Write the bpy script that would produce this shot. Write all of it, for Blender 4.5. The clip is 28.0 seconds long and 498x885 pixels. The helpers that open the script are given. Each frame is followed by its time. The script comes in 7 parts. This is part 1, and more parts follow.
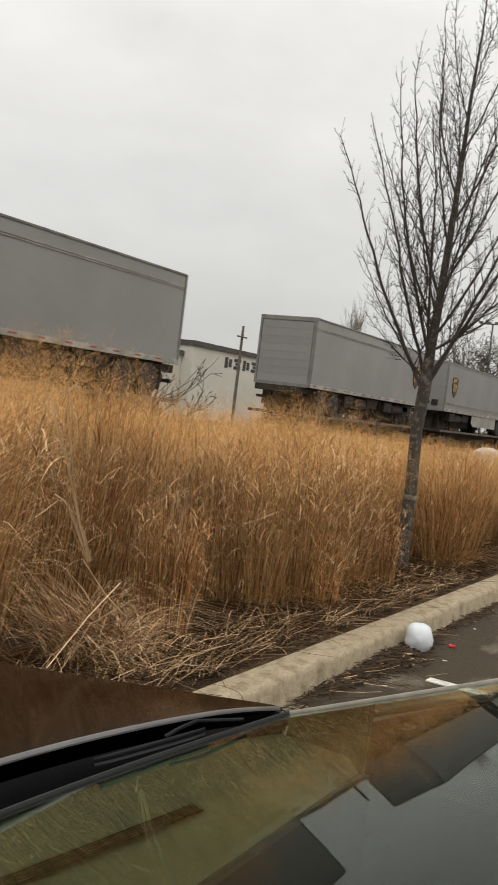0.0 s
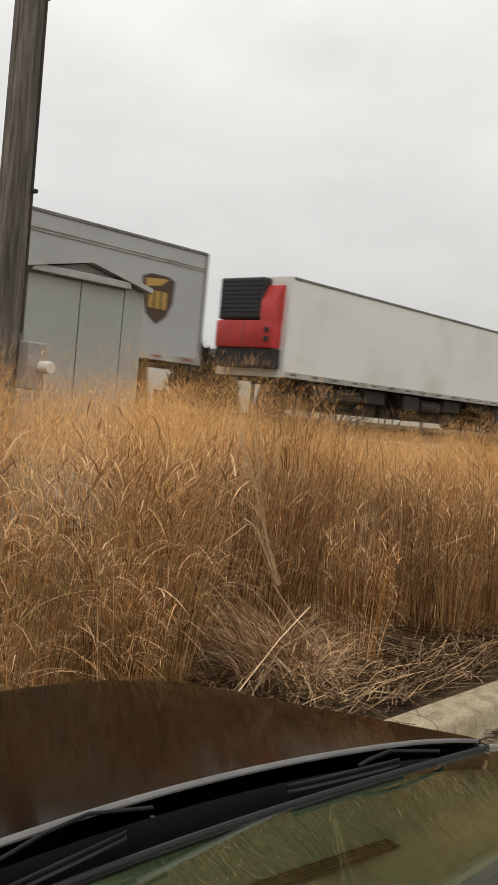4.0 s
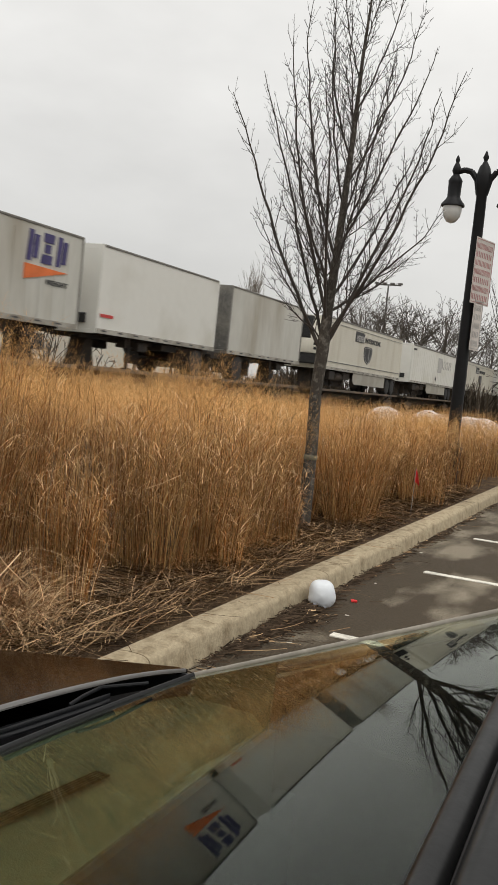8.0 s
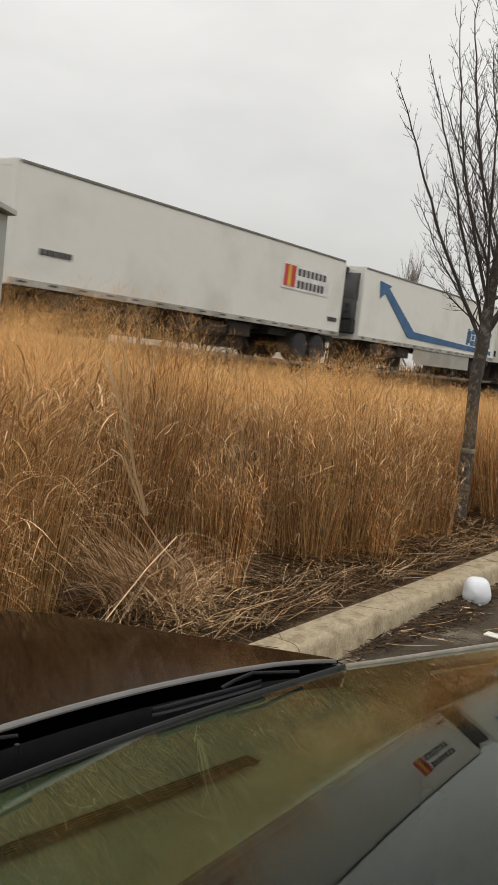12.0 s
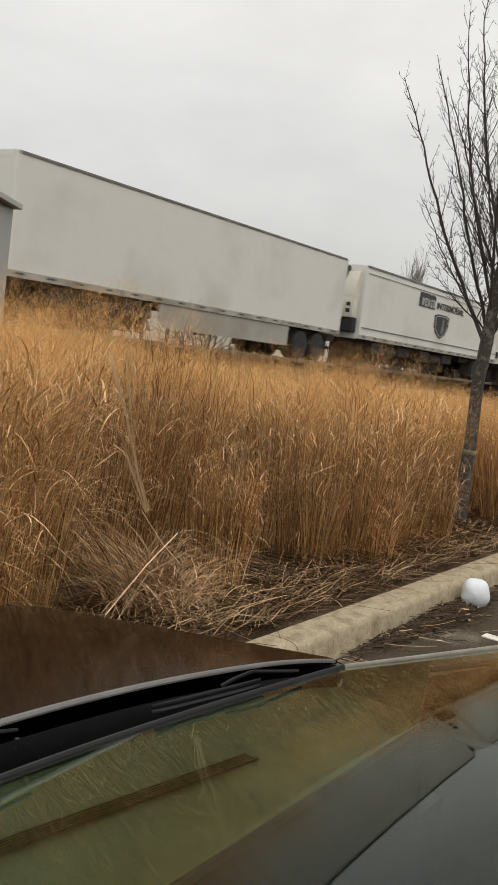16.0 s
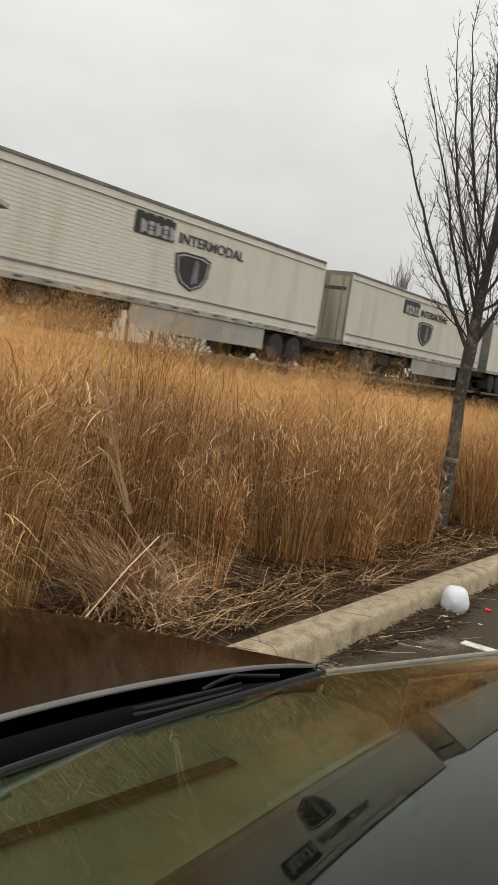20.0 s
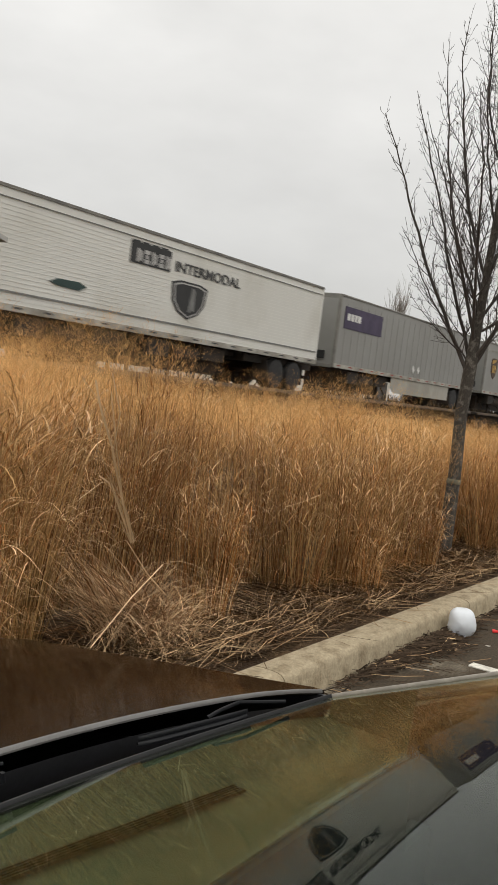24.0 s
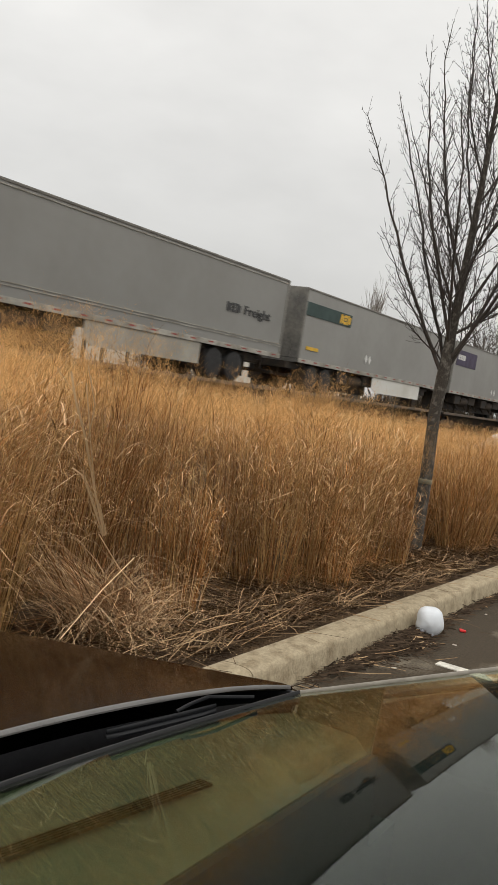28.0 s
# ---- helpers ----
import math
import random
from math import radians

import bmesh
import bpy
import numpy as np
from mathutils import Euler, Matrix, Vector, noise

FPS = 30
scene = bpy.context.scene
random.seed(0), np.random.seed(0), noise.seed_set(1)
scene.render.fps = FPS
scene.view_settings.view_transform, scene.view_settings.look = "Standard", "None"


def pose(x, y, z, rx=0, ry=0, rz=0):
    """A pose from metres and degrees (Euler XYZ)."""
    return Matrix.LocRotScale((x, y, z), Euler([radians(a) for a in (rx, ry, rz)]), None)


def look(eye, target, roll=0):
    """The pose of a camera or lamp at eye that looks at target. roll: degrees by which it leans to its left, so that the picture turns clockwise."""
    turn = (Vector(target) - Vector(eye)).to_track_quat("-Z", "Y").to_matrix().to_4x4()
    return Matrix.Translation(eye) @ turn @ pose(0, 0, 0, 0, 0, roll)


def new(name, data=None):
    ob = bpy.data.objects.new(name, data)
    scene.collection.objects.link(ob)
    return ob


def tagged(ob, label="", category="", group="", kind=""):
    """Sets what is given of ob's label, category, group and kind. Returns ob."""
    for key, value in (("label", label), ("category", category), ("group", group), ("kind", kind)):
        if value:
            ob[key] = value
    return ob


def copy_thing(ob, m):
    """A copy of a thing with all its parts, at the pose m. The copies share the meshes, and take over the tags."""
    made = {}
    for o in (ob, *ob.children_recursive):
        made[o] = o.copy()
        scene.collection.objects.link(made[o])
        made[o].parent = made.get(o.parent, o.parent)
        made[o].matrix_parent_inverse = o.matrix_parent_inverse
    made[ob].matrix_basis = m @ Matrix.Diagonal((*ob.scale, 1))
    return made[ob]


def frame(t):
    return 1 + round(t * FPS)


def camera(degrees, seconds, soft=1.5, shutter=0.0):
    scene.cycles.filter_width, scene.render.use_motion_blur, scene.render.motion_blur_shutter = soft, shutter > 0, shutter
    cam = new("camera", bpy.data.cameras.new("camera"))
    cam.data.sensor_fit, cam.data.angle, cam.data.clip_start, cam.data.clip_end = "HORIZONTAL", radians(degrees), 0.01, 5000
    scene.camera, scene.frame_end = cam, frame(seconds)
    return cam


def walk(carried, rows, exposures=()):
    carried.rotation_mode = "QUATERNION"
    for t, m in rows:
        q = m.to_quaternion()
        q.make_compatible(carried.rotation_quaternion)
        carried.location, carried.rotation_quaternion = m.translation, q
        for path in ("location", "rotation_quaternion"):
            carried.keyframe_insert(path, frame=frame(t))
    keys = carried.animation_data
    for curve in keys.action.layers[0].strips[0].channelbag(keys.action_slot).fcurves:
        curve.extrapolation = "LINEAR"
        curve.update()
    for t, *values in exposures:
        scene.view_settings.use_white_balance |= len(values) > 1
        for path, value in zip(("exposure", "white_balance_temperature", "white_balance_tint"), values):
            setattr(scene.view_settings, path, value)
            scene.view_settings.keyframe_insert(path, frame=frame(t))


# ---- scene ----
cam = camera(30.38, 28.0, shutter=0.2)
PATH = [
    (0.0, pose(-0.007, -0.006, 1.703, 87.59, -6.98, -59.96)),
    (0.5, pose(-0.006, -0.006, 1.705, 87.21, -6.52, -56.37)),
    (1.0, pose(-0.002, -0.002, 1.704, 86.75, -6.16, -56.51)),
    (1.5, pose(-0.001, 0.000, 1.702, 86.30, -6.16, -55.26)),
    (2.0, pose(-0.002, 0.011, 1.699, 86.08, -7.29, -48.67)),
    (2.5, pose(0.007, 0.018, 1.697, 86.86, -7.23, -45.96)),
    (3.0, pose(0.012, 0.008, 1.696, 87.56, -5.86, -46.68)),
    (3.5, pose(0.017, 0.009, 1.697, 87.81, -5.31, -47.68)),
    (5.5, pose(0.016, 0.014, 1.692, 87.42, -5.77, -49.76)),
    (6.0, pose(0.011, 0.005, 1.697, 87.22, -5.64, -51.12)),
    (6.5, pose(0.008, -0.012, 1.701, 87.07, -5.20, -56.37)),
    (7.0, pose(0.001, -0.012, 1.701, 87.04, -5.44, -62.44)),
    (7.5, pose(0.002, -0.011, 1.702, 86.67, -5.74, -64.95)),
    (8.0, pose(0.006, -0.008, 1.701, 86.00, -5.88, -66.18)),
    (8.5, pose(0.004, -0.009, 1.703, 85.55, -5.96, -66.12)),
    (9.0, pose(0.004, -0.009, 1.703, 85.24, -5.97, -64.49)),
    (9.5, pose(0.009, -0.006, 1.702, 84.87, -5.72, -61.92)),
    (10.0, pose(0.009, -0.006, 1.703, 84.53, -5.58, -60.55)),
    (10.5, pose(0.013, -0.002, 1.700, 84.32, -5.82, -59.59)),
    (11.0, pose(0.013, -0.002, 1.702, 84.11, -5.92, -57.82)),
    (11.5, pose(0.015, 0.002, 1.699, 84.22, -6.08, -56.89)),
    (12.0, pose(0.014, 0.003, 1.698, 84.35, -6.35, -56.50)),
    (12.5, pose(0.008, 0.003, 1.701, 84.33, -6.62, -56.26)),
    (14.5, pose(0.000, -0.001, 1.707, 84.11, -7.14, -56.04)),
    (15.0, pose(0.001, 0.001, 1.704, 84.10, -7.24, -56.28)),
    (15.5, pose(0.000, 0.003, 1.704, 84.14, -7.40, -56.33)),
    (16.0, pose(0.005, 0.004, 1.703, 84.16, -7.34, -56.33)),
    (16.5, pose(0.007, 0.007, 1.701, 84.17, -7.34, -56.40)),
    (17.0, pose(0.005, 0.006, 1.701, 84.16, -7.42, -56.44)),
    (17.5, pose(0.001, 0.004, 1.703, 84.17, -7.63, -56.43)),
    (18.0, pose(-0.003, 0.003, 1.705, 84.14, -7.78, -56.53)),
    (18.5, pose(0.003, 0.006, 1.700, 84.20, -7.61, -57.04)),
    (19.0, pose(-0.001, 0.003, 1.704, 84.15, -7.91, -57.31)),
    (19.5, pose(-0.009, -0.001, 1.707, 84.37, -8.26, -57.29)),
    (20.0, pose(-0.006, 0.005, 1.705, 84.54, -8.45, -57.33)),
    (20.5, pose(-0.004, 0.002, 1.706, 84.44, -8.14, -57.13)),
    (21.0, pose(0.000, 0.003, 1.703, 84.57, -7.54, -56.49)),
    (21.5, pose(0.008, 0.003, 1.699, 85.05, -6.42, -56.16)),
    (23.5, pose(-0.002, -0.002, 1.702, 86.20, -6.88, -57.12)),
    (24.0, pose(-0.004, -0.001, 1.702, 86.19, -7.09, -57.29)),
    (24.5, pose(-0.004, -0.002, 1.702, 86.14, -7.31, -57.61)),
    (25.0, pose(-0.010, -0.003, 1.706, 85.97, -7.78, -58.36)),
    (25.5, pose(-0.011, -0.002, 1.707, 85.95, -8.05, -58.92)),
    (26.0, pose(-0.014, -0.004, 1.707, 86.04, -8.11, -59.08)),
    (26.5, pose(-0.013, -0.003, 1.706, 86.08, -8.20, -59.10)),
    (27.0, pose(-0.013, 0.001, 1.705, 86.07, -8.35, -58.98)),
    (27.5, pose(-0.016, -0.004, 1.709, 86.03, -8.44, -58.74)),
    (28.0, pose(-0.016, -0.004, 1.707, 86.09, -8.61, -58.85)),
]
walk(cam, PATH, ((0.0, 0.0), (1.3, 0.0), (2.0, -0.2), (2.5, -0.2), (3.0, -0.22), (3.5, 0.03), (4.2, -0.05), (5.0, -0.2), (5.5, -0.28), (6.0, -0.25), (6.8, 0.0), (28.0, 0.0)))

# ---- light ----
world = bpy.data.worlds.new("overcast_sky")
scene.world = world
world.use_nodes = True
wt = world.node_tree
wt.nodes.clear()


def wnode(kind, **kw):
    n = wt.nodes.new(kind)
    for k, v in kw.items():
        n.inputs[k].default_value = v
    return n


w_out = wnode("ShaderNodeOutputWorld")
w_bg = wnode("ShaderNodeBackground", Strength=1.0)
w_sky = wnode("ShaderNodeTexSky")
w_sky.sky_type, w_sky.sun_disc = "NISHITA", False
w_sky.sun_elevation, w_sky.sun_rotation = radians(40), radians(200)
w_dim = wnode("ShaderNodeVectorMath")
w_dim.operation = "SCALE"
w_dim.inputs["Scale"].default_value = 0.08
w_co = wnode("ShaderNodeTexCoord")
w_sep = wnode("ShaderNodeSeparateXYZ")
w_up = wnode("ShaderNodeMapRange")
w_up.inputs["From Min"].default_value, w_up.inputs["From Max"].default_value = 0.0, 1.0
w_up.inputs["To Min"].default_value, w_up.inputs["To Max"].default_value = 0.6, 1.5
w_map = wnode("ShaderNodeMapping")
w_map.inputs["Scale"].default_value = (2.2, 2.2, 5.0)
w_noise = wnode("ShaderNodeTexNoise", Scale=1.6, Detail=5.0, Roughness=0.5)
w_ramp = wnode("ShaderNodeMapRange")
w_ramp.inputs["From Min"].default_value, w_ramp.inputs["From Max"].default_value = 0.3, 0.7
w_ramp.inputs["To Min"].default_value, w_ramp.inputs["To Max"].default_value = 0.91, 1.11
w_mul = wnode("ShaderNodeMath")
w_mul.operation = "MULTIPLY"
w_tint = wnode("ShaderNodeVectorMath")
w_tint.operation = "SCALE"
w_tint.inputs[0].default_value = (1.0, 0.985, 0.95)
w_mix = wnode("ShaderNodeMix")
w_mix.data_type = "RGBA"
w_mix.inputs["Factor"].default_value = 0.93
for a, b in ((w_co.outputs["Generated"], w_sep.inputs[0]), (w_sep.outputs["Z"], w_up.inputs["Value"]),
             (w_co.outputs["Generated"], w_map.inputs["Vector"]), (w_map.outputs[0], w_noise.inputs["Vector"]),
             (w_noise.outputs["Fac"], w_ramp.inputs["Value"]), (w_up.outputs[0], w_mul.inputs[0]),
             (w_ramp.outputs[0], w_mul.inputs[1]), (w_mul.outputs[0], w_tint.inputs["Scale"]),
             (w_sky.outputs[0], w_dim.inputs[0]), (w_dim.outputs[0], w_mix.inputs["A"]),
             (w_tint.outputs[0], w_mix.inputs["B"]), (w_mix.outputs["Result"], w_bg.inputs["Color"]),
             (w_bg.outputs[0], w_out.inputs[0])):
    wt.links.new(a, b)

sun = new("sun", bpy.data.lights.new("sun", "SUN"))
sun.data.energy, sun.data.angle, sun.data.color = 0.7, radians(40), (1.0, 0.97, 0.92)
sun.matrix_world = look((-18, -22, 45), (0, 0, 0))


# ---- materials ----
def material(name, colour, rough=0.6, metal=0.0, vary=0.12, scale=6.0, fine=60.0, bump=0.1, bump_scale=80.0,
             second=None, spot=0.5, island=0.0, stretch=(1, 1, 1), coat=0.0, random_tone=0.0, spec=0.5, height=0.01, edge=0.12, detail=4):
    """A surface with grain at two scales, stains towards `second`, fine relief, and tone shifts by piece."""
    m = bpy.data.materials.new(name)
    m.use_nodes = True
    nt = m.node_tree
    b = nt.nodes["Principled BSDF"]
    b.inputs["Metallic"].default_value = metal
    b.inputs["Specular IOR Level"].default_value = spec
    b.inputs["Coat Weight"].default_value = coat
    b.inputs["Coat Roughness"].default_value = 0.03
    b.inputs["Coat IOR"].default_value = 1.17
    L = nt.links.new

    def N(kind):
        return nt.nodes.new(kind)
    co = N("ShaderNodeTexCoord")
    mp = N("ShaderNodeMapping")
    mp.inputs["Scale"].default_value = stretch
    L(co.outputs["Object"], mp.inputs["Vector"])
    big = N("ShaderNodeTexNoise")
    big.inputs["Scale"].default_value, big.inputs["Detail"].default_value = scale, detail
    tiny = N("ShaderNodeTexNoise")
    tiny.inputs["Scale"].default_value, tiny.inputs["Detail"].default_value = fine, 3
    for n in (big, tiny):
        L(mp.outputs[0], n.inputs["Vector"])
    ramp = N("ShaderNodeMapRange")
    ramp.inputs["From Min"].default_value, ramp.inputs["From Max"].default_value = spot - edge, spot + edge
    L(big.outputs["Fac"], ramp.inputs["Value"])
    mix = N("ShaderNodeMix")
    mix.data_type = "RGBA"
    s = second or [c * (1 - vary * 1.6) for c in colour]
    mix.inputs["A"].default_value = (*colour, 1)
    mix.inputs["B"].default_value = (*s, 1)
    L(ramp.outputs[0], mix.inputs["Factor"])
    tone = N("ShaderNodeMapRange")
    tone.inputs["From Min"].default_value, tone.inputs["From Max"].default_value = 0.25, 0.75
    tone.inputs["To Min"].default_value, tone.inputs["To Max"].default_value = 1 - vary, 1 + vary
    L(tiny.outputs["Fac"], tone.inputs["Value"])
    out = N("ShaderNodeVectorMath")
    out.operation = "SCALE"
    L(mix.outputs["Result"], out.inputs[0])
    value = tone.outputs[0]
    if island or random_tone:
        src = N("ShaderNodeNewGeometry").outputs["Random Per Island"] if island else N("ShaderNodeObjectInfo").outputs["Random"]
        k = island or random_tone
        rr = N("ShaderNodeMapRange")
        rr.inputs["To Min"].default_value, rr.inputs["To Max"].default_value = 1 - k, 1 + k
        L(src, rr.inputs["Value"])
        mm = N("ShaderNodeMath")
        mm.operation = "MULTIPLY"
        L(value, mm.inputs[0])
        L(rr.outputs[0], mm.inputs[1])
        value = mm.outputs[0]
    L(value, out.inputs["Scale"])
    L(out.outputs[0], b.inputs["Base Color"])
    rg = N("ShaderNodeMapRange")
    rg.inputs["To Min"].default_value, rg.inputs["To Max"].default_value = max(0.02, rough - 0.12), min(1, rough + 0.12)
    if rough < 0.15:
        rg.inputs["To Min"].default_value, rg.inputs["To Max"].default_value = rough * 0.7, rough * 1.3
    L(big.outputs["Fac"], rg.inputs["Value"])
    L(rg.outputs[0], b.inputs["Roughness"])
    if bump:
        bt = N("ShaderNodeTexNoise")
        bt.inputs["Scale"].default_value, bt.inputs["Detail"].default_value = bump_scale, 4
        L(mp.outputs[0], bt.inputs["Vector"])
        bn = N("ShaderNodeBump")
        bn.inputs["Strength"].default_value, bn.inputs["Distance"].default_value = bump, height
        L(bt.outputs["Fac"], bn.inputs["Height"])
        L(bn.outputs[0], b.inputs["Normal"])
    return m


MAT = {}


def mat(name, *a, **k):
    if name not in MAT:
        MAT[name] = material(name, *a, **k)
    return MAT[name]


ASPHALT = mat("worn_asphalt", (0.066, 0.051, 0.034), 0.8, scale=1.15, fine=55, vary=0.45, second=(0.24, 0.205, 0.152), spot=0.57, edge=0.075, detail=10, bump=0.5, bump_scale=140, spec=0.12, stretch=(0.7, 1.6, 1))
CONCRETE = mat("kerb_concrete", (0.4, 0.33, 0.222), 0.88, scale=12, fine=60, vary=0.2, second=(0.27, 0.215, 0.138), spot=0.58, edge=0.12, stretch=(0.7, 1, 0.6), bump=0.8, bump_scale=95, random_tone=0.07, spec=0.12, height=0.008)
SOIL = mat("mulch_soil", (0.055, 0.036, 0.022), 0.95, scale=4, fine=40, vary=0.45, second=(0.11, 0.072, 0.04), spec=0.08, bump=1.0, bump_scale=45, height=0.02)
FIELD = mat("dry_field", (0.2, 0.14, 0.07), 0.95, scale=0.3, fine=5, vary=0.35, second=(0.12, 0.1, 0.05), bump=0.6, bump_scale=6)
BALLAST = mat("track_ballast", (0.17, 0.155, 0.135), 0.95, scale=3, fine=25, vary=0.45, bump=1.0, bump_scale=22, height=0.05)
STEM = mat("straw_stem", (0.25, 0.12, 0.046), 0.7, island=0.75, scale=3, fine=20, second=(0.16, 0.068, 0.024), bump=0, spec=0.12)
LEAF = mat("dry_leaf", (0.46, 0.205, 0.06), 0.7, island=0.55, scale=2, fine=20, second=(0.27, 0.12, 0.04), bump=0, spec=0.12)
SEED = mat("seed_head", (0.85, 0.535, 0.235), 0.85, island=0.25, scale=2, fine=20, second=(0.74, 0.42, 0.16), bump=0, spec=0.12)
PALELEAF = mat("pale_curled_leaf", (0.84, 0.58, 0.33), 0.6, island=0.25, scale=2, fine=20, second=(0.58, 0.38, 0.19), bump=0, spec=0.12)
STRAW = mat("pale_straw", (0.51, 0.312, 0.128), 0.65, island=0.4, scale=2, fine=20, second=(0.4, 0.25, 0.1), bump=0, spec=0.12)
BARK = mat("grey_bark", (0.06, 0.052, 0.043), 0.9, scale=22, fine=80, vary=0.35, second=(0.135, 0.123, 0.105), spot=0.58, edge=0.08, bump=0.8, bump_scale=60, stretch=(1, 1, 0.8), spec=0.15)
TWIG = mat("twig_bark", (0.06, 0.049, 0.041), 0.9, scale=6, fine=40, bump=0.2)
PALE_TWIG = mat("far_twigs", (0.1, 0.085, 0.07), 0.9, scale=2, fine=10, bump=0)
PAINT = mat("dark_car_paint", (0.006, 0.004, 0.003), 0.09, scale=3, fine=300, vary=0.1, bump=0.03, bump_scale=7, height=0.02, spec=0.082)
TRIM = mat("black_trim", (0.012, 0.012, 0.012), 0.5, scale=20, fine=200, bump=0.1, spec=0.3)
RUBBER = mat("wiper_rubber", (0.02, 0.02, 0.022), 0.45, scale=20, fine=150, bump=0.05)
CABIN = mat("dashboard_vinyl", (0.039, 0.05, 0.025), 0.8, scale=8, fine=200, vary=0.15, bump=0.3, bump_scale=300)
STEEL_DARK = mat("dirty_steel", (0.028, 0.025, 0.022), 0.75, scale=2, fine=20, vary=0.3, second=(0.055, 0.04, 0.028), spec=0.25, bump=0.3, bump_scale=30)
TYRE = mat("tyre_rubber", (0.025, 0.024, 0.023), 0.85, scale=8, fine=60, bump=0.3)
RIM = mat("wheel_rim", (0.42, 0.41, 0.39), 0.5, metal=0.5, scale=8, fine=40, vary=0.25, bump=0.1)
WHITE = mat("white_trailer_skin", (0.68, 0.67, 0.62), 0.45, scale=0.4, fine=3, vary=0.02, second=(0.56, 0.54, 0.475), spot=0.62, bump=0.06, bump_scale=3, random_tone=0.05)
IVORY = mat("ivory_trailer_skin", (0.63, 0.6, 0.51), 0.45, scale=1.1, fine=9, vary=0.06, second=(0.56, 0.52, 0.425), spot=0.6, stretch=(1.2, 1, 0.22), bump=0.06, bump_scale=3, random_tone=0.05)
DIRTY = mat("dirty_white_skin", (0.5, 0.49, 0.44), 0.55, scale=0.6, fine=6, vary=0.08, second=(0.36, 0.33, 0.27), spot=0.58, stretch=(1, 1, 0.22), bump=0.08, bump_scale=3)
GREY = mat("grey_trailer_skin", (0.258, 0.254, 0.236), 0.45, scale=0.4, fine=3, vary=0.03, second=(0.235, 0.23, 0.212), bump=0.05, bump_scale=3, random_tone=0.06)
PALEGREY = mat("pale_grey_skin", (0.37, 0.37, 0.36), 0.42, scale=0.4, fine=3, vary=0.02, second=(0.345, 0.345, 0.335), bump=0.05, bump_scale=3)
TAUPE = mat("taupe_trailer_skin", (0.205, 0.187, 0.152), 0.5, scale=0.7, fine=8, vary=0.1, second=(0.16, 0.143, 0.112), bump=0.06, bump_scale=3)
RAILTRIM = mat("aluminium_rail", (0.23, 0.22, 0.195), 0.55, metal=0.2, scale=2, fine=20, vary=0.15, bump=0.1)
TOPRAIL = mat("weathered_top_rail", (0.18, 0.17, 0.15), 0.6, metal=0.2, scale=2, fine=20, vary=0.2, bump=0.1)
DARKEND = mat("grimy_end_panel", (0.12, 0.115, 0.105), 0.65, scale=1.5, fine=10, vary=0.25, second=(0.2, 0.19, 0.165), bump=0.1)
SKIRT = mat("skirt_panel", (0.37, 0.35, 0.3), 0.6, scale=0.8, fine=5, vary=0.06, second=(0.3, 0.28, 0.235), bump=0.08, bump_scale=4)
BOTTOMRAIL = mat("scuffed_rail", (0.42, 0.4, 0.35), 0.5, metal=0.2, scale=1.5, fine=15, vary=0.2, second=(0.25, 0.23, 0.19), bump=0.1)
GRIMY = mat("grimy_door_skin", (0.42, 0.39, 0.3), 0.6, scale=1.1, fine=9, vary=0.14, second=(0.2, 0.175, 0.12), spot=0.55, stretch=(1, 1, 0.22), bump=0.08, bump_scale=4)

PLAIN = {
    "purple": (0.045, 0.035, 0.14), "orange": (0.72, 0.16, 0.03), "black": (0.018, 0.018, 0.018), "green": (0.012, 0.075, 0.035),
    "darkgreen": (0.02, 0.05, 0.045), "yellow": (0.72, 0.43, 0.03), "brown": (0.06, 0.03, 0.012), "gold": (0.5, 0.3, 0.06),
    "blue": (0.03, 0.11, 0.24), "red": (0.5, 0.035, 0.03), "white": (0.72, 0.71, 0.68), "grey": (0.2, 0.2, 0.19),
    "violet": (0.045, 0.03, 0.075), "palegrey": (0.45, 0.44, 0.42), "charcoal": (0.05, 0.05, 0.05), "maroon": (0.32, 0.06, 0.05), "dusty": (0.45, 0.24, 0.23)}


def ink(colour):
    return mat("painted_" + colour, PLAIN[colour], 0.55, scale=2, fine=25, vary=0.12, bump=0.03)


# ---- mesh helpers ----
def box(bm, x0, x1, y0, y1, z0, z1, bev=0.0):
    """An axis-aligned block, with chamfered edges where bev is given."""
    r = bmesh.ops.create_cube(bm, size=1.0, matrix=Matrix.LocRotScale(((x0 + x1) / 2, (y0 + y1) / 2, (z0 + z1) / 2), None, (x1 - x0, y1 - y0, z1 - z0)))
    if bev:
        es = list({e for v in r["verts"] for e in v.link_edges})
        bmesh.ops.bevel(bm, geom=es, offset=bev, segments=2, affect="EDGES", profile=0.5)
    return r["verts"]


def tube(bm, a, b, r0, r1=None, n=12, caps=True):
    """A tapered round bar from a to b."""
    a, b = Vector(a), Vector(b)
    d = b - a
    m = Matrix.Translation((a + b) / 2) @ d.to_track_quat("Z", "Y").to_matrix().to_4x4()
    return bmesh.ops.create_cone(bm, cap_ends=caps, segments=n, radius1=r0, radius2=r0 if r1 is None else r1, depth=d.length, matrix=m)["verts"]


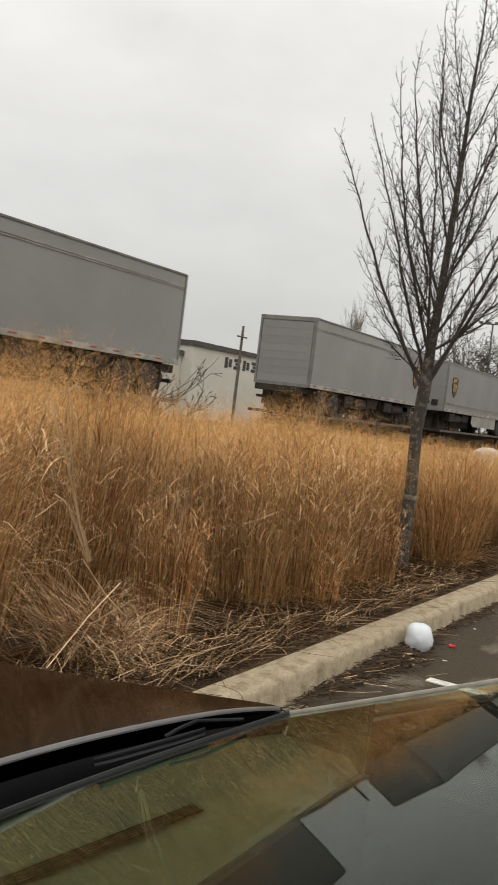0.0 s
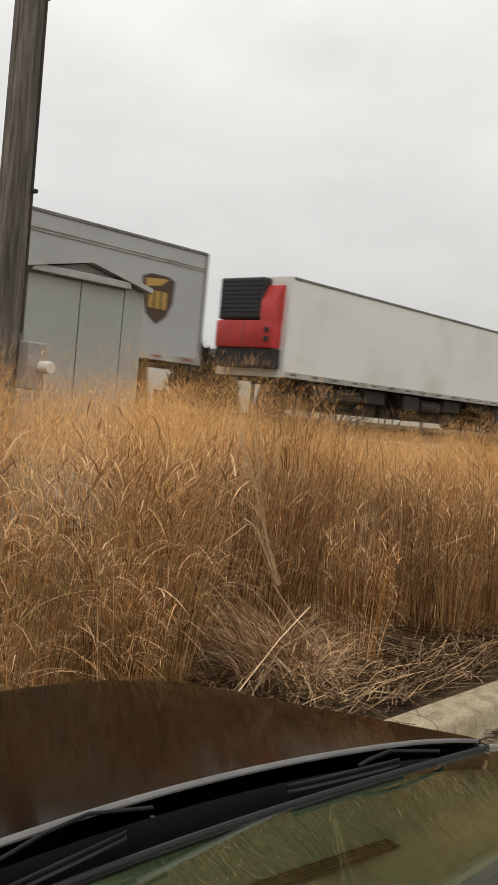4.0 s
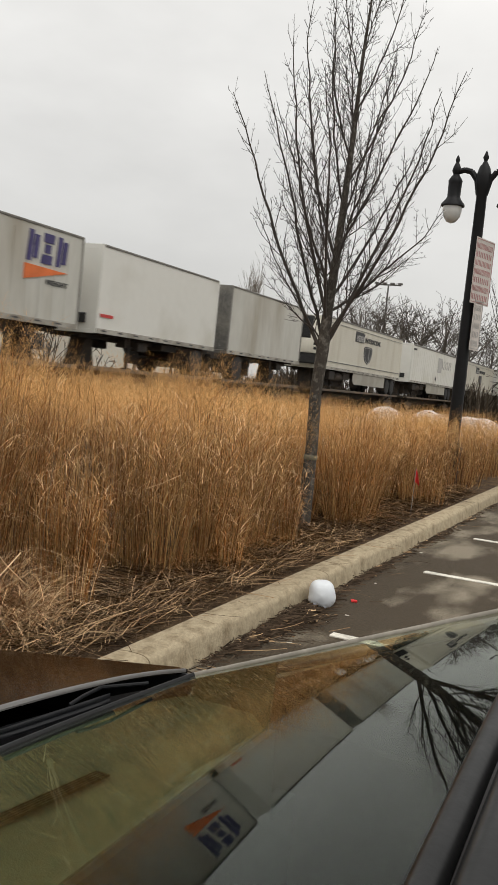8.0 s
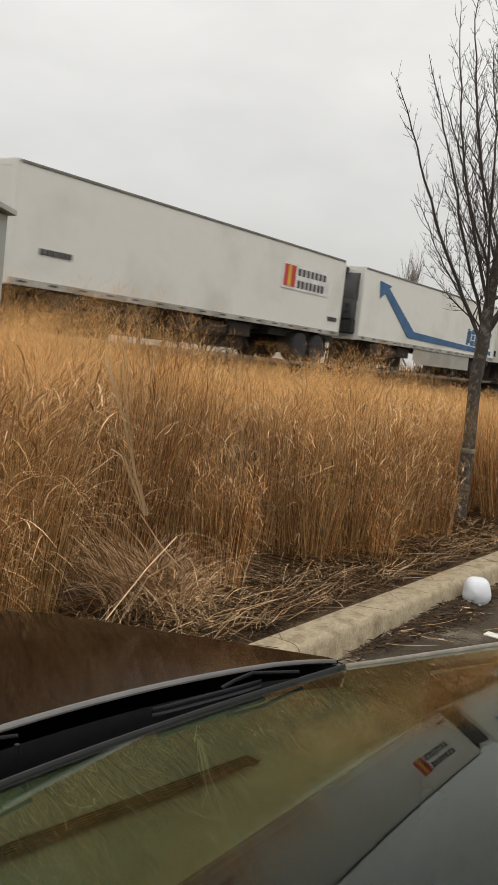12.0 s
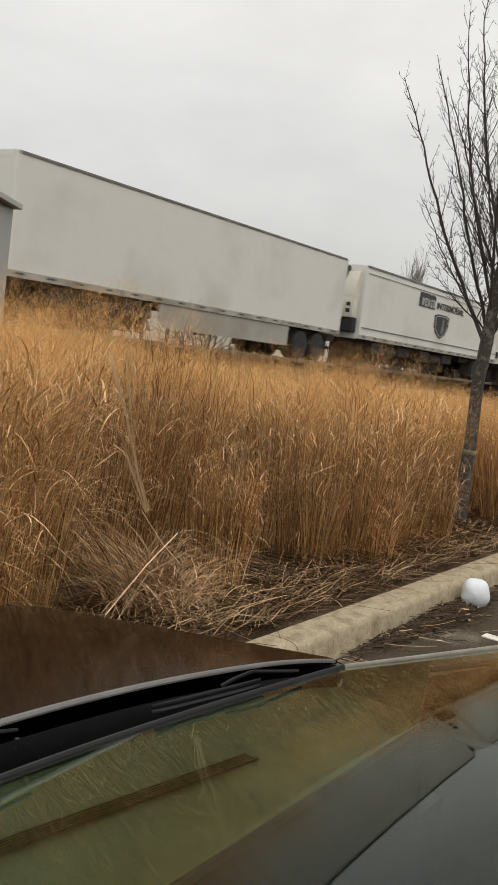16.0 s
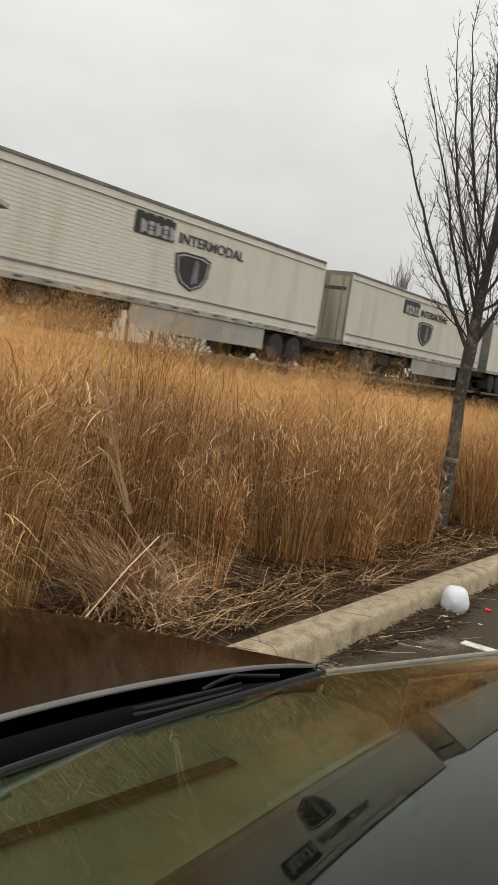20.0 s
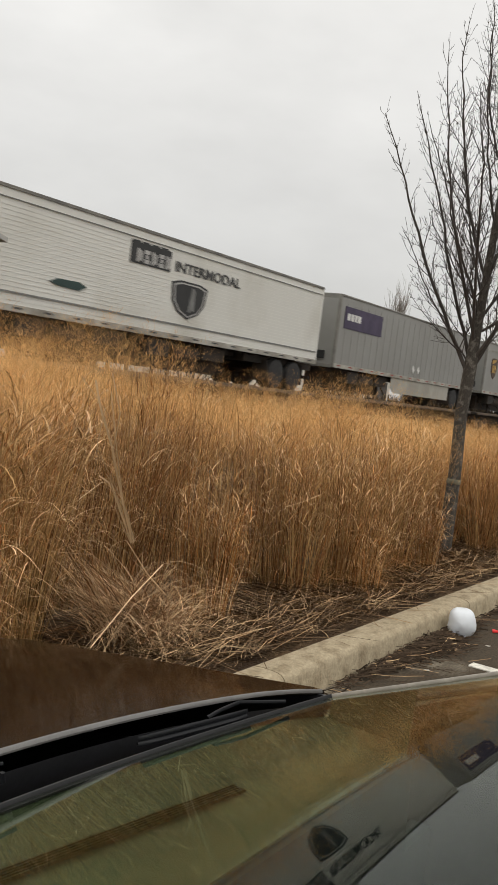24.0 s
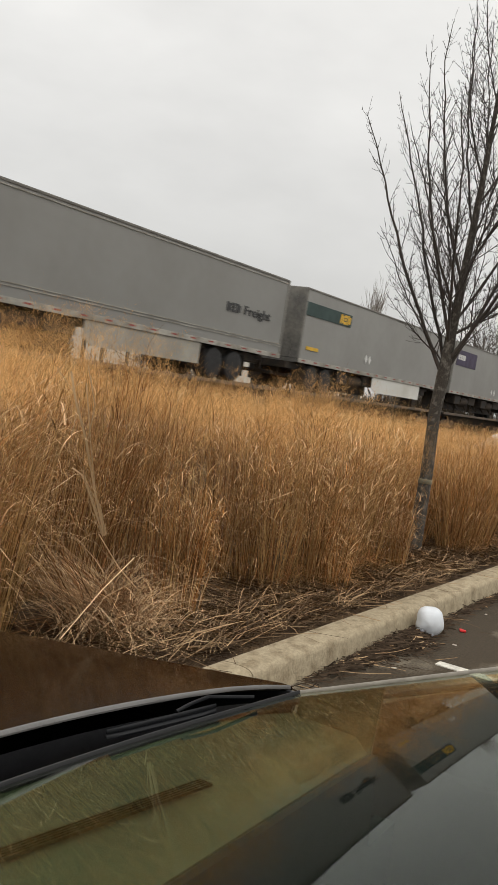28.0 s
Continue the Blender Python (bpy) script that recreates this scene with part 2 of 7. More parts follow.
def lathe(bm, profile, n=24, centre=(0, 0, 0), axis="Z"):
    """A turned shape from (radius, height) pairs."""
    rings = []
    for r, h in profile:
        ring = []
        for i in range(n):
            a = 2 * math.pi * i / n
            p = {"Z": (r * math.cos(a), r * math.sin(a), h), "Y": (r * math.cos(a), h, r * math.sin(a))}[axis]
            ring.append(bm.verts.new(Vector(p) + Vector(centre)))
        rings.append(ring)
    for p, q in zip(rings, rings[1:]):
        for i in range(n):
            bm.faces.new((p[i], p[(i + 1) % n], q[(i + 1) % n], q[i]))
    for ring in (rings[0], rings[-1]):
        try:
            bm.faces.new(ring)
        except ValueError:
            pass


def prism(bm, outline, y0, y1):
    """A plate in the XZ plane, y0 to y1 thick."""
    f = [bm.verts.new((x, y0, z)) for x, z in outline]
    k = [bm.verts.new((x, y1, z)) for x, z in outline]
    bm.faces.new(f)
    bm.faces.new(k[::-1])
    n = len(f)
    for i in range(n):
        bm.faces.new((f[i], k[i], k[(i + 1) % n], f[(i + 1) % n]))


def finish(bm, name, smooth=False):
    bmesh.ops.recalc_face_normals(bm, faces=bm.faces)
    me = bpy.data.meshes.new(name)
    bm.to_mesh(me)
    bm.free()
    if smooth:
        me.polygons.foreach_set("use_smooth", [True] * len(me.polygons))
        me.set_sharp_from_angle(angle=radians(40))
    return me


PIECES = {"lettering": "letter_block", "reflector_strip": "reflector", "side_posts": "side_post", "rub_rail": "rub_rail", "side_moulding": "side_moulding", "placard": "placard"}
SPLIT = {}


def islands(me, name):
    """The loose pieces of a mesh as meshes of their own."""
    if me.name not in SPLIT:
        bm = bmesh.new()
        bm.from_mesh(me)
        left, out = set(bm.verts), []
        for seed in list(bm.verts):
            if seed not in left:
                continue
            stack, group = [seed], []
            left.discard(seed)
            while stack:
                v = stack.pop()
                group.append(v)
                for e in v.link_edges:
                    o = e.other_vert(v)
                    if o in left:
                        left.discard(o)
                        stack.append(o)
            at = {v: i for i, v in enumerate(group)}
            faces = {f for v in group for f in v.link_faces}
            piece = bpy.data.meshes.new(name)
            piece.from_pydata([v.co[:] for v in group], [], [[at[v] for v in f.verts] for f in sorted(faces, key=lambda f: f.index)])
            out.append(piece)
        bm.free()
        SPLIT[me.name] = out
    return SPLIT[me.name]


def part(name, bm, material_, parent, label="", smooth=False, at=None):
    """Links a bmesh (or a ready mesh) as one mesh object under a thing or a part."""
    me = bm if isinstance(bm, bpy.types.Mesh) else finish(bm, name, smooth)
    if name in PIECES:
        obs = [one_part(PIECES[name], p, material_, parent, label, at) for p in islands(me, PIECES[name])]
        return obs[0]
    return one_part(name, me, material_, parent, label, at)


def one_part(name, me, material_, parent, label, at):
    if not me.materials:
        me.materials.append(material_)
    ob = new(name, me)
    ob.parent = parent
    if at is not None:
        ob.matrix_basis = at
    if label:
        ob["label"] = label
    return ob


def thing(name, label, category, m=None, group="", kind=""):
    ob = new(name)
    ob.empty_display_size = 0.1
    if m is not None:
        ob.matrix_basis = m
    return tagged(ob, label, category, group, kind)


def solid(name, bm, material_, label, category="", kind="", smooth=False, group="", m=None):
    me = bm if isinstance(bm, bpy.types.Mesh) else finish(bm, name, smooth)
    if not me.materials:
        me.materials.append(material_)
    ob = new(name, me)
    if m is not None:
        ob.matrix_basis = m
    return tagged(ob, label, category, group, kind)


def raw_mesh(name, verts, quads, materials, index=None):
    """A large mesh straight from arrays."""
    me = bpy.data.meshes.new(name)
    me.vertices.add(len(verts))
    me.vertices.foreach_set("co", np.ascontiguousarray(verts, np.float32).ravel())
    n, k = quads.shape
    me.loops.add(n * k)
    me.loops.foreach_set("vertex_index", np.ascontiguousarray(quads, np.int32).ravel())
    me.polygons.add(n)
    me.polygons.foreach_set("loop_start", np.arange(0, n * k, k, dtype=np.int32))
    for m in materials:
        me.materials.append(m)
    if index is not None:
        me.polygons.foreach_set("material_index", np.ascontiguousarray(index, np.int32))
    me.update(calc_edges=True)
    return me


BOX_CACHE = {}


def shared(key, build):
    """A mesh that alike parts share."""
    if key not in BOX_CACHE:
        bm = bmesh.new()
        smooth = build(bm)
        BOX_CACHE[key] = finish(bm, key[0], bool(smooth))
    return BOX_CACHE[key]


# ---- the ground ----
KERB_F, KERB_B = 2.27, 2.5
TRACK_Y, RAIL_Z = 17.75, 0.5

bm = bmesh.new()
bmesh.ops.create_grid(bm, x_segments=4, y_segments=4, size=1200, matrix=Matrix.Translation((0, 0, -0.06)))
solid("ground", bm, FIELD, "flat dry ground of brown grass reaching the horizon", "ground", "structure")

bm = bmesh.new()
bmesh.ops.create_grid(bm, x_segments=90, y_segments=40, size=1.0, matrix=Matrix.LocRotScale((10, -12.74, 0), None, (45, 15, 1)))
for v in bm.verts:
    v.co.z = 0.0015 * noise.noise(v.co * 0.35) - (0.006 if v.co.y > 2.0 else 0)
solid("parking_lot", bm, ASPHALT, "worn grey asphalt parking lot with pale patches", "pavement", "structure")

bm = bmesh.new()
bmesh.ops.create_grid(bm, x_segments=260, y_segments=60, size=1.0, matrix=Matrix.LocRotScale((22, 7.5, 0), None, (42, 5.02, 1)))
for v in bm.verts:
    p = v.co
    near = min(1.0, max(0.0, (p.y - 2.48) / 0.3))
    p.z = 0.13 + near * (0.03 * noise.noise(p * 1.3) + 0.018 * noise.noise(p * 6)) + 0.02 * max(0, p.y - 6)
solid("planting_bed", bm, SOIL, "dark mulch soil of the raised planting bed", "ground", "structure")

bm = bmesh.new()
prof = [(12.4, -0.1), (13.6, 0.1), (15.7, 0.33), (19.8, 0.33), (21.8, 0.1), (23, -0.1)]
cols = []
for i in range(130):
    x = -730 + i * 12
    cols.append([bm.verts.new((x, y, z)) for y, z in prof])
for p, q in zip(cols, cols[1:]):
    for i in range(len(prof) - 1):
        bm.faces.new((p[i], q[i], q[i + 1], p[i + 1]))
solid("railway_bed", bm, BALLAST, "low bank of grey track ballast", "railway bed", "structure")

rail = thing("railway_track", "steel rails on timber sleepers over ballast", "railway track", kind="structure")
for y in (TRACK_Y - 0.72, TRACK_Y + 0.72):
    bm = bmesh.new()
    box(bm, -730, 830, y - 0.036, y + 0.036, RAIL_Z - 0.04, RAIL_Z)
    box(bm, -730, 830, y - 0.01, y + 0.01, RAIL_Z - 0.14, RAIL_Z - 0.04)
    box(bm, -730, 830, y - 0.07, y + 0.07, RAIL_Z - 0.16, RAIL_Z - 0.14)
    part("rail", bm, STEEL_DARK, rail)


# ---- the kerb ----
kerb = thing("kerb", "weathered tan concrete kerb with a rounded edge along the bed", "kerb", kind="structure")
section = [(2.5, -0.1), (2.5, 0.15), (2.44, 0.155), (2.365, 0.153), (2.345, 0.15), (2.325, 0.143), (2.31, 0.132), (2.3, 0.116), (2.296, 0.1), (2.288, 0.06), (2.278, 0.008), (2.262, -0.03), (2.262, -0.1)]


def kerb_piece(bm, length, seed):
    k = max(6, int(length / 0.09))
    rows = []
    for i in range(k + 1):
        x = length * i / k
        row = []
        for j, (y, z) in enumerate(section):
            w = 0.0015 * noise.noise(Vector((x * 0.7 + seed, y * 3, z * 3))) + 0.0004 * noise.noise(Vector((x * 17 + seed, y * 30, z * 30)))
            row.append(bm.verts.new((x, y + w, z + w * (0 < j < 11))))
        rows.append(row)
    for p, q in zip(rows, rows[1:]):
        for i in range(len(section) - 1):
            bm.faces.new((p[i], q[i], q[i + 1], p[i + 1]))
    bm.faces.new(rows[0])
    bm.faces.new(rows[-1][::-1])
    return True


for i, (a, b) in enumerate(((-3.0, 0.9), (0.908, 4.3), (4.308, 7.3), (7.308, 10.35), (10.36, 13.6), (13.61, 17), (17.01, 21), (21.01, 26), (26.01, 33), (33.01, 45))):
    part("kerb_stone", shared(("kerb_stone", i), lambda bm: kerb_piece(bm, b - a, i * 7.3)), CONCRETE, kerb, at=Matrix.Translation((a, 0, 0)))

lines = thing("parking_line", "worn white painted parking bay line", "road marking", kind="structure")
for x in (6.02, 8.87, 11.6):
    bm = bmesh.new()
    box(bm, x - 0.05, x + 0.05, -3.2, 1.83, -0.004, 0.005)
    part("paint_stripe", bm, mat("worn_line_paint", (0.72, 0.69, 0.6), 0.8, scale=6, fine=50, vary=0.2, second=(0.4, 0.38, 0.33), spot=0.62), lines)


# ---- the train ----
SIDE_Y, DECK_Z = 16.45, 1.55
Z0, Z1, WIDE = 1.09, 3.92, 2.59
MOVING = []


def run(t):
    """How far the train has gone at t seconds."""
    return 22.0 * t if t <= 3.5 else 77.0 + 22.0 * (t - 3.5) + 0.3 * (t - 3.5) ** 2 if t <= 5.5 else 122.2 + 23.2 * (t - 5.5)


def wheel_mesh(bm):
    lathe(bm, [(0.28, 0.0), (0.44, 0.0), (0.5, 0.03), (0.515, 0.1), (0.515, 0.22), (0.47, 0.27), (0.47, 0.31), (0.515, 0.36), (0.515, 0.5), (0.48, 0.55), (0.28, 0.55)], 28, axis="Y")
    return True


def rim_mesh(bm):
    lathe(bm, [(0.0, 0.11), (0.09, 0.11), (0.1, 0.05), (0.12, 0.13), (0.2, 0.15), (0.24, 0.06), (0.27, 0.02), (0.285, 0.03), (0.285, 0.2), (0.0, 0.2)], 24, axis="Y")
    return True


def trailer_body(bm, L):
    box(bm, 0.02, L - 0.02, 0.012, WIDE - 0.012, Z0 + 0.03, Z1 - 0.04, 0.03)


def trailer_roof(bm, L):
    box(bm, 0.0, L, 0.0, WIDE, Z1 - 0.045, Z1, 0.02)


def trailer_toprail(bm, L, h):
    box(bm, 0.01, L - 0.01, -0.012, 0.012, Z1 - h, Z1 - 0.03, 0.005)
    box(bm, 0.01, L - 0.01, WIDE - 0.012, WIDE + 0.012, Z1 - h, Z1 - 0.03)


def trailer_bottomrail(bm, L):
    for y in (-0.022, WIDE - 0.012):
        box(bm, 0.0, L, y, y + 0.034, Z0, Z0 + 0.16, 0.006)


def post_ribs(bm, L):
    n = int(L / 0.61)
    for i in range(n + 1):
        x = 0.06 + (L - 0.12) * i / n
        box(bm, x - 0.05, x + 0.05, -0.002, 0.016, Z0 + 0.16, Z1 - 0.27)


def line_ribs(bm, L):
    n = 22
    for i in range(n):
        z = Z0 + 0.26 + (Z1 - Z0 - 0.5) * i / n
        prism(bm, [(0.12, z), (L - 0.12, z), (L - 0.12, z + 0.013), (0.12, z + 0.013)], 0.004, 0.014)


def reflectors(bm, L, z):
    x = 0.25
    while x < L - 0.35:
        box(bm, x, x + 0.28, -0.028, -0.02, z, z + 0.045)
        x += 1.02


def corner_post(bm):
    box(bm, 0, 0.09, 0, 0.09, Z0, Z1 - 0.01, 0.01)


def doors_mesh(bm, side):
    y0 = 0.1 if side == 0 else WIDE / 2 + 0.015
    box(bm, -0.03, 0.02, y0, y0 + WIDE / 2 - 0.115, Z0 + 0.14, Z1 - 0.16, 0.012)


def lockbar_mesh(bm):
    tube(bm, (-0.045, 0, Z0 + 0.1), (-0.045, 0, Z1 - 0.12), 0.013, n=8)
    for z in (Z0 + 0.3, 2.3, Z1 - 0.35):
        box(bm, -0.055, -0.028, -0.035, 0.035, z - 0.02, z + 0.02)
    return True


def roll_slat(bm):
    box(bm, -0.02, 0.02, 0.12, WIDE - 0.12, 0.0, 0.311, 0.004)


def end_frame(bm):
    for y in (0.0, WIDE - 0.1):
        box(bm, -0.035, 0.02, y, y + 0.1, Z0, Z1 - 0.01, 0.01)
    box(bm, -0.034, 0.02, 0.1, WIDE - 0.1, Z1 - 0.18, Z1 - 0.01, 0.01)
    box(bm, -0.034, 0.02, 0.1, WIDE - 0.1, Z0 - 0.02, Z0 + 0.12, 0.01)


def front_panel(bm):
    box(bm, -0.03, 0.03, 0.06, WIDE - 0.06, Z0 + 0.03, Z1 - 0.05, 0.025)


def reefer_shroud(bm):
    box(bm, -0.42, 0.0, 0.18, WIDE - 0.18, Z0 + 0.75, Z0 + 1.55, 0.08)
    prism(bm, [(-0.4, Z0 + 1.5), (0.0, Z0 + 1.5), (0.0, Z1 - 0.25), (-0.16, Z1 - 0.28), (-0.38, Z1 - 0.75)], 0.18, 0.72)
    return True


def reefer_grille(bm):
    box(bm, -0.36, 0.0, 0.7, WIDE - 0.2, Z0 + 1.58, Z1 - 0.06, 0.05)
    for i in range(9):
        z = Z0 + 1.66 + i * 0.125
        box(bm, -0.385, -0.35, 0.76, WIDE - 0.28, z, z + 0.05)


def reefer_base(bm):
    box(bm, -0.36, 0.0, 0.16, WIDE - 0.16, Z0 + 0.2, Z0 + 0.78, 0.06)


def gauge_mesh(bm):
    box(bm, -0.44, -0.415, 0.32, 0.5, Z0 + 0.95, Z0 + 1.1, 0.01)


def underframe(bm, L):
    for y in (0.7, WIDE - 0.8):
        box(bm, 0.15, L - 0.15, y, y + 0.1, Z0 - 0.16, Z0 + 0.04)
    for i in range(int(L / 0.9)):
        x = 0.3 + i * 0.9
        box(bm, x, x + 0.06, 0.03, WIDE - 0.03, Z0 - 0.06, Z0 + 0.03)


def underbody(bm):
    """Tanks, boxes and bracing hung below the floor, round an added block that darkens the gap."""
    # added plain block, keeps the space below the floor dark against the bright background
    box(bm, 0.0, 4.6, 0.7, WIDE - 0.7, 0.2, Z0, 0.02)
    box(bm, 0.3, 1.3, 0.1, 0.75, 0.55, Z0 - 0.06, 0.04)
    tube(bm, (1.6, 0.4, 0.74), (2.9, 0.4, 0.74), 0.24, n=16)
    box(bm, 3.1, 4.3, 0.2, 0.9, 0.62, Z0 - 0.04, 0.03)
    for x in (0.1, 1.45, 3.0, 4.4):
        tube(bm, (x, 0.3, 0.3), (x + 0.25, 0.9, Z0), 0.035, n=6)
        box(bm, x, x + 0.08, 0.25, WIDE - 0.25, Z0 - 0.2, Z0)


def bogie_frame(bm):
    for y in (0.55, WIDE - 0.65):
        box(bm, -1.2, 1.2, y, y + 0.1, 0.62, 0.95)
    for x in (-0.62, 0.62):
        tube(bm, (x, 0.15, 0.515), (x, WIDE - 0.15, 0.515), 0.065)
        box(bm, x - 0.35, x + 0.35, 0.6, 0.72, 0.5, 0.62)
    box(bm, -2.4, 2.2, 0.3, WIDE - 0.3, 0.82, Z0 - 0.02)
    tube(bm, (1.5, 0.3, 0.68), (1.5, WIDE - 0.3, 0.68), 0.16)
    for x in (-1.25, 1.2):
        box(bm, x, x + 0.015, 0.05, 0.65, 0.25, 0.95)
        box(bm, x, x + 0.015, WIDE - 0.65, WIDE - 0.05, 0.25, 0.95)


def landing_leg(bm):
    box(bm, -0.07, 0.07, -0.06, 0.06, 0.28, Z0)
    box(bm, -0.05, 0.05, -0.045, 0.045, 0.06, 0.3)
    box(bm, -0.14, 0.14, -0.13, 0.13, 0.03, 0.07, 0.01)
    box(bm, -0.5, -0.36, -0.2, 0.1, 0.75, Z0)
    tube(bm, (0, 0, 0.6), (0.75, 0, Z0), 0.035, n=6)
    tube(bm, (0, 0, 0.5), (-0.6, 0, Z0), 0.03, n=6)
    box(bm, 0.3, 0.95, -0.25, 0.2, 0.68, Z0 - 0.1, 0.03)


def skirt_mesh(bm, length):
    prism(bm, [(0.0, Z0 - 0.005), (length, Z0 - 0.005), (length, 0.42), (0.4, 0.42), (0.0, 0.62)], 0.02, 0.045)


def bumper(bm):
    box(bm, -0.06, 0.04, 0.2, WIDE - 0.2, 0.5, 0.62, 0.015)
    for y in (0.75, WIDE - 0.85):
        box(bm, -0.03, 0.05, y, y + 0.1, 0.55, Z0)


def bars(bm, x0, x1, z0, z1, n, lean=0.0, fill=0.74, y=-0.02):
    """A row of plain upright blocks that stands for lettering."""
    w = (x1 - x0) / n
    for i in range(n):
        a = x0 + i * w
        b = a + w * fill
        if z1 - z0 < 0.3 or b - a < 0.2:
            prism(bm, [(a, z0), (b, z0), (b + lean, z1), (a + lean, z1)], y, 0.01)
            continue
        k, h = (b - a) * 0.43, z1 - z0
        for p, q, low, high in (((a, a + k, 0.0, 1.0), (b - k, b, 0.12, 0.88)) if i % 2 == 0 else ((a, b, 0.0, 0.3), (a + k * 0.5, b - k * 0.5, 0.36, 0.64), (a, b, 0.7, 1.0))):
            prism(bm, [(p + lean * low, z0 + h * low), (q + lean * low, z0 + h * low), (q + lean * high, z0 + h * high), (p + lean * high, z0 + h * high)], y, 0.01)


SHIELD = [(-0.5, 0.42), (-0.28, 0.5), (0.28, 0.5), (0.5, 0.42), (0.46, -0.05), (0.3, -0.33), (0.0, -0.5), (-0.3, -0.33), (-0.46, -0.05)]


def emblem(bm, x, z, w, h, shape=SHIELD, y=-0.02):
    prism(bm, [(x + a * w, z + b * h) for a, b in shape], y, 0.01)


def slab(bm, x0, x1, z0, z1, y=-0.016, lean=0.0):
    prism(bm, [(x0, z0), (x1, z0), (x1 + lean, z1), (x0 + lean, z1)], y, 0.01)


def mark_yrc(tr, x, z):
    for colour, fn in (("purple", lambda bm: bars(bm, x, x + 2.05, z + 0.55, z + 1.42, 3, 0.08, 0.72)),
                       ("orange", lambda bm: [prism(bm, [(x - 0.05, z + 0.02), (x + 2.0, z + 0.42), (x - 0.05, z + 0.46)], -0.02, 0.01)]),
                       ):
        bm = bmesh.new()
        fn(bm)
        part("lettering" if colour != "orange" else "emblem", bm, ink(colour), tr, colour + " painted blocks")
    for letter in words("FREIGHT", 1.05, 0.15):
        one_part("letter", letter, ink("charcoal"), tr, "", Matrix.Translation((x + 1.0, -0.012, z - 0.02)))


LETTERS = {}


def words(text, width, height):
    """Raised letters of a word in the built-in font, one mesh a letter, on the side's plane."""
    key = (text, width, height)
    if key not in LETTERS:
        cu = bpy.data.curves.new("word", "FONT")
        cu.body, cu.size, cu.extrude, cu.offset = text, 1.0, 0.01, 0.012
        ob = bpy.data.objects.new("word", cu)
        me = bpy.data.meshes.new_from_object(ob)
        bpy.data.objects.remove(ob)
        co = np.empty(len(me.vertices) * 3, np.float32)
        me.vertices.foreach_get("co", co)
        co = co.reshape(-1, 3)
        lo, hi = co.min(0), co.max(0)
        co = np.stack([(co[:, 0] - lo[0]) / (hi[0] - lo[0]) * width, -co[:, 2], (co[:, 1] - lo[1]) / (hi[1] - lo[1]) * height], -1)
        me.vertices.foreach_set("co", np.ascontiguousarray(co, np.float32).ravel())
        bm = bmesh.new()
        bm.from_mesh(me)
        bmesh.ops.remove_doubles(bm, verts=bm.verts, dist=0.0005)
        bm.to_mesh(me)
        bm.free()
        LETTERS[key] = islands(me, "letter")
    return LETTERS[key]


def mark_prime(tr, x):
    mesh = shared(("lettering", "dark block"), lambda bm: (slab(bm, 0.0, 1.75, 2.96, 3.52, -0.022), bars(bm, 0.05, 1.7, 3.5, 3.56, 4)) and None)
    part("lettering", mesh, ink("black"), tr, "weathered black block of lettering", at=Matrix.Translation((x, 0, 0)))
    mesh = shared(("lettering", "pale"), lambda bm: bars(bm, 0.25, 1.85, 3.0, 3.36, 5, 0.0, 0.7, -0.026))
    part("lettering", mesh, ink("palegrey"), tr, "pale peeling letter blocks", at=Matrix.Translation((x, 0, 0)))
    for letter in words("INTERMODAL", 3.4, 0.3):
        one_part("letter", letter, ink("charcoal"), tr, "", Matrix.Translation((x + 2.0, -0.012, 3.02)))
    mesh = shared(("emblem", "crest"), lambda bm: emblem(bm, 2.8, 2.27, 1.75, 1.08))
    crest = part("emblem", mesh, ink("black"), tr, "black crest", at=Matrix.Translation((x, 0, 0)))
    for k, colour, y in ((0.9, "palegrey", -0.022), (0.83, "black", -0.024)):
        part("inlay", shared(("inlay", "crest", colour), lambda bm: emblem(bm, 2.8, 2.27, 1.75 * k, 1.08 * k, SHIELD, y)), ink(colour), crest)
    mesh = shared(("inlay", "crest"), lambda bm: (slab(bm, 2.78, 2.9, 1.95, 2.66, -0.026, 0.12), bars(bm, 2.95, 3.2, 2.0, 2.6, 1, 0.0, 0.5, -0.026)) and None)
    part("inlay", mesh, ink("grey"), crest)


def mark_shield(tr, x):
    e = part("emblem", shared(("emblem", "shield"), lambda bm: emblem(bm, 0, 2.53, 1.02, 1.15)), ink("brown"), tr, "brown and gold shield", at=Matrix.Translation((x, 0, 0)))
    part("inlay", shared(("inlay", "gold"), lambda bm: (prism(bm, [(-0.42, 2.98), (0.3, 3.04), (0.05, 2.86), (-0.42, 2.78)], -0.026, 0.01), bars(bm, -0.3, 0.34, 2.3, 2.72, 3, 0.0, 0.6, -0.026)) and None), ink("gold"), e)


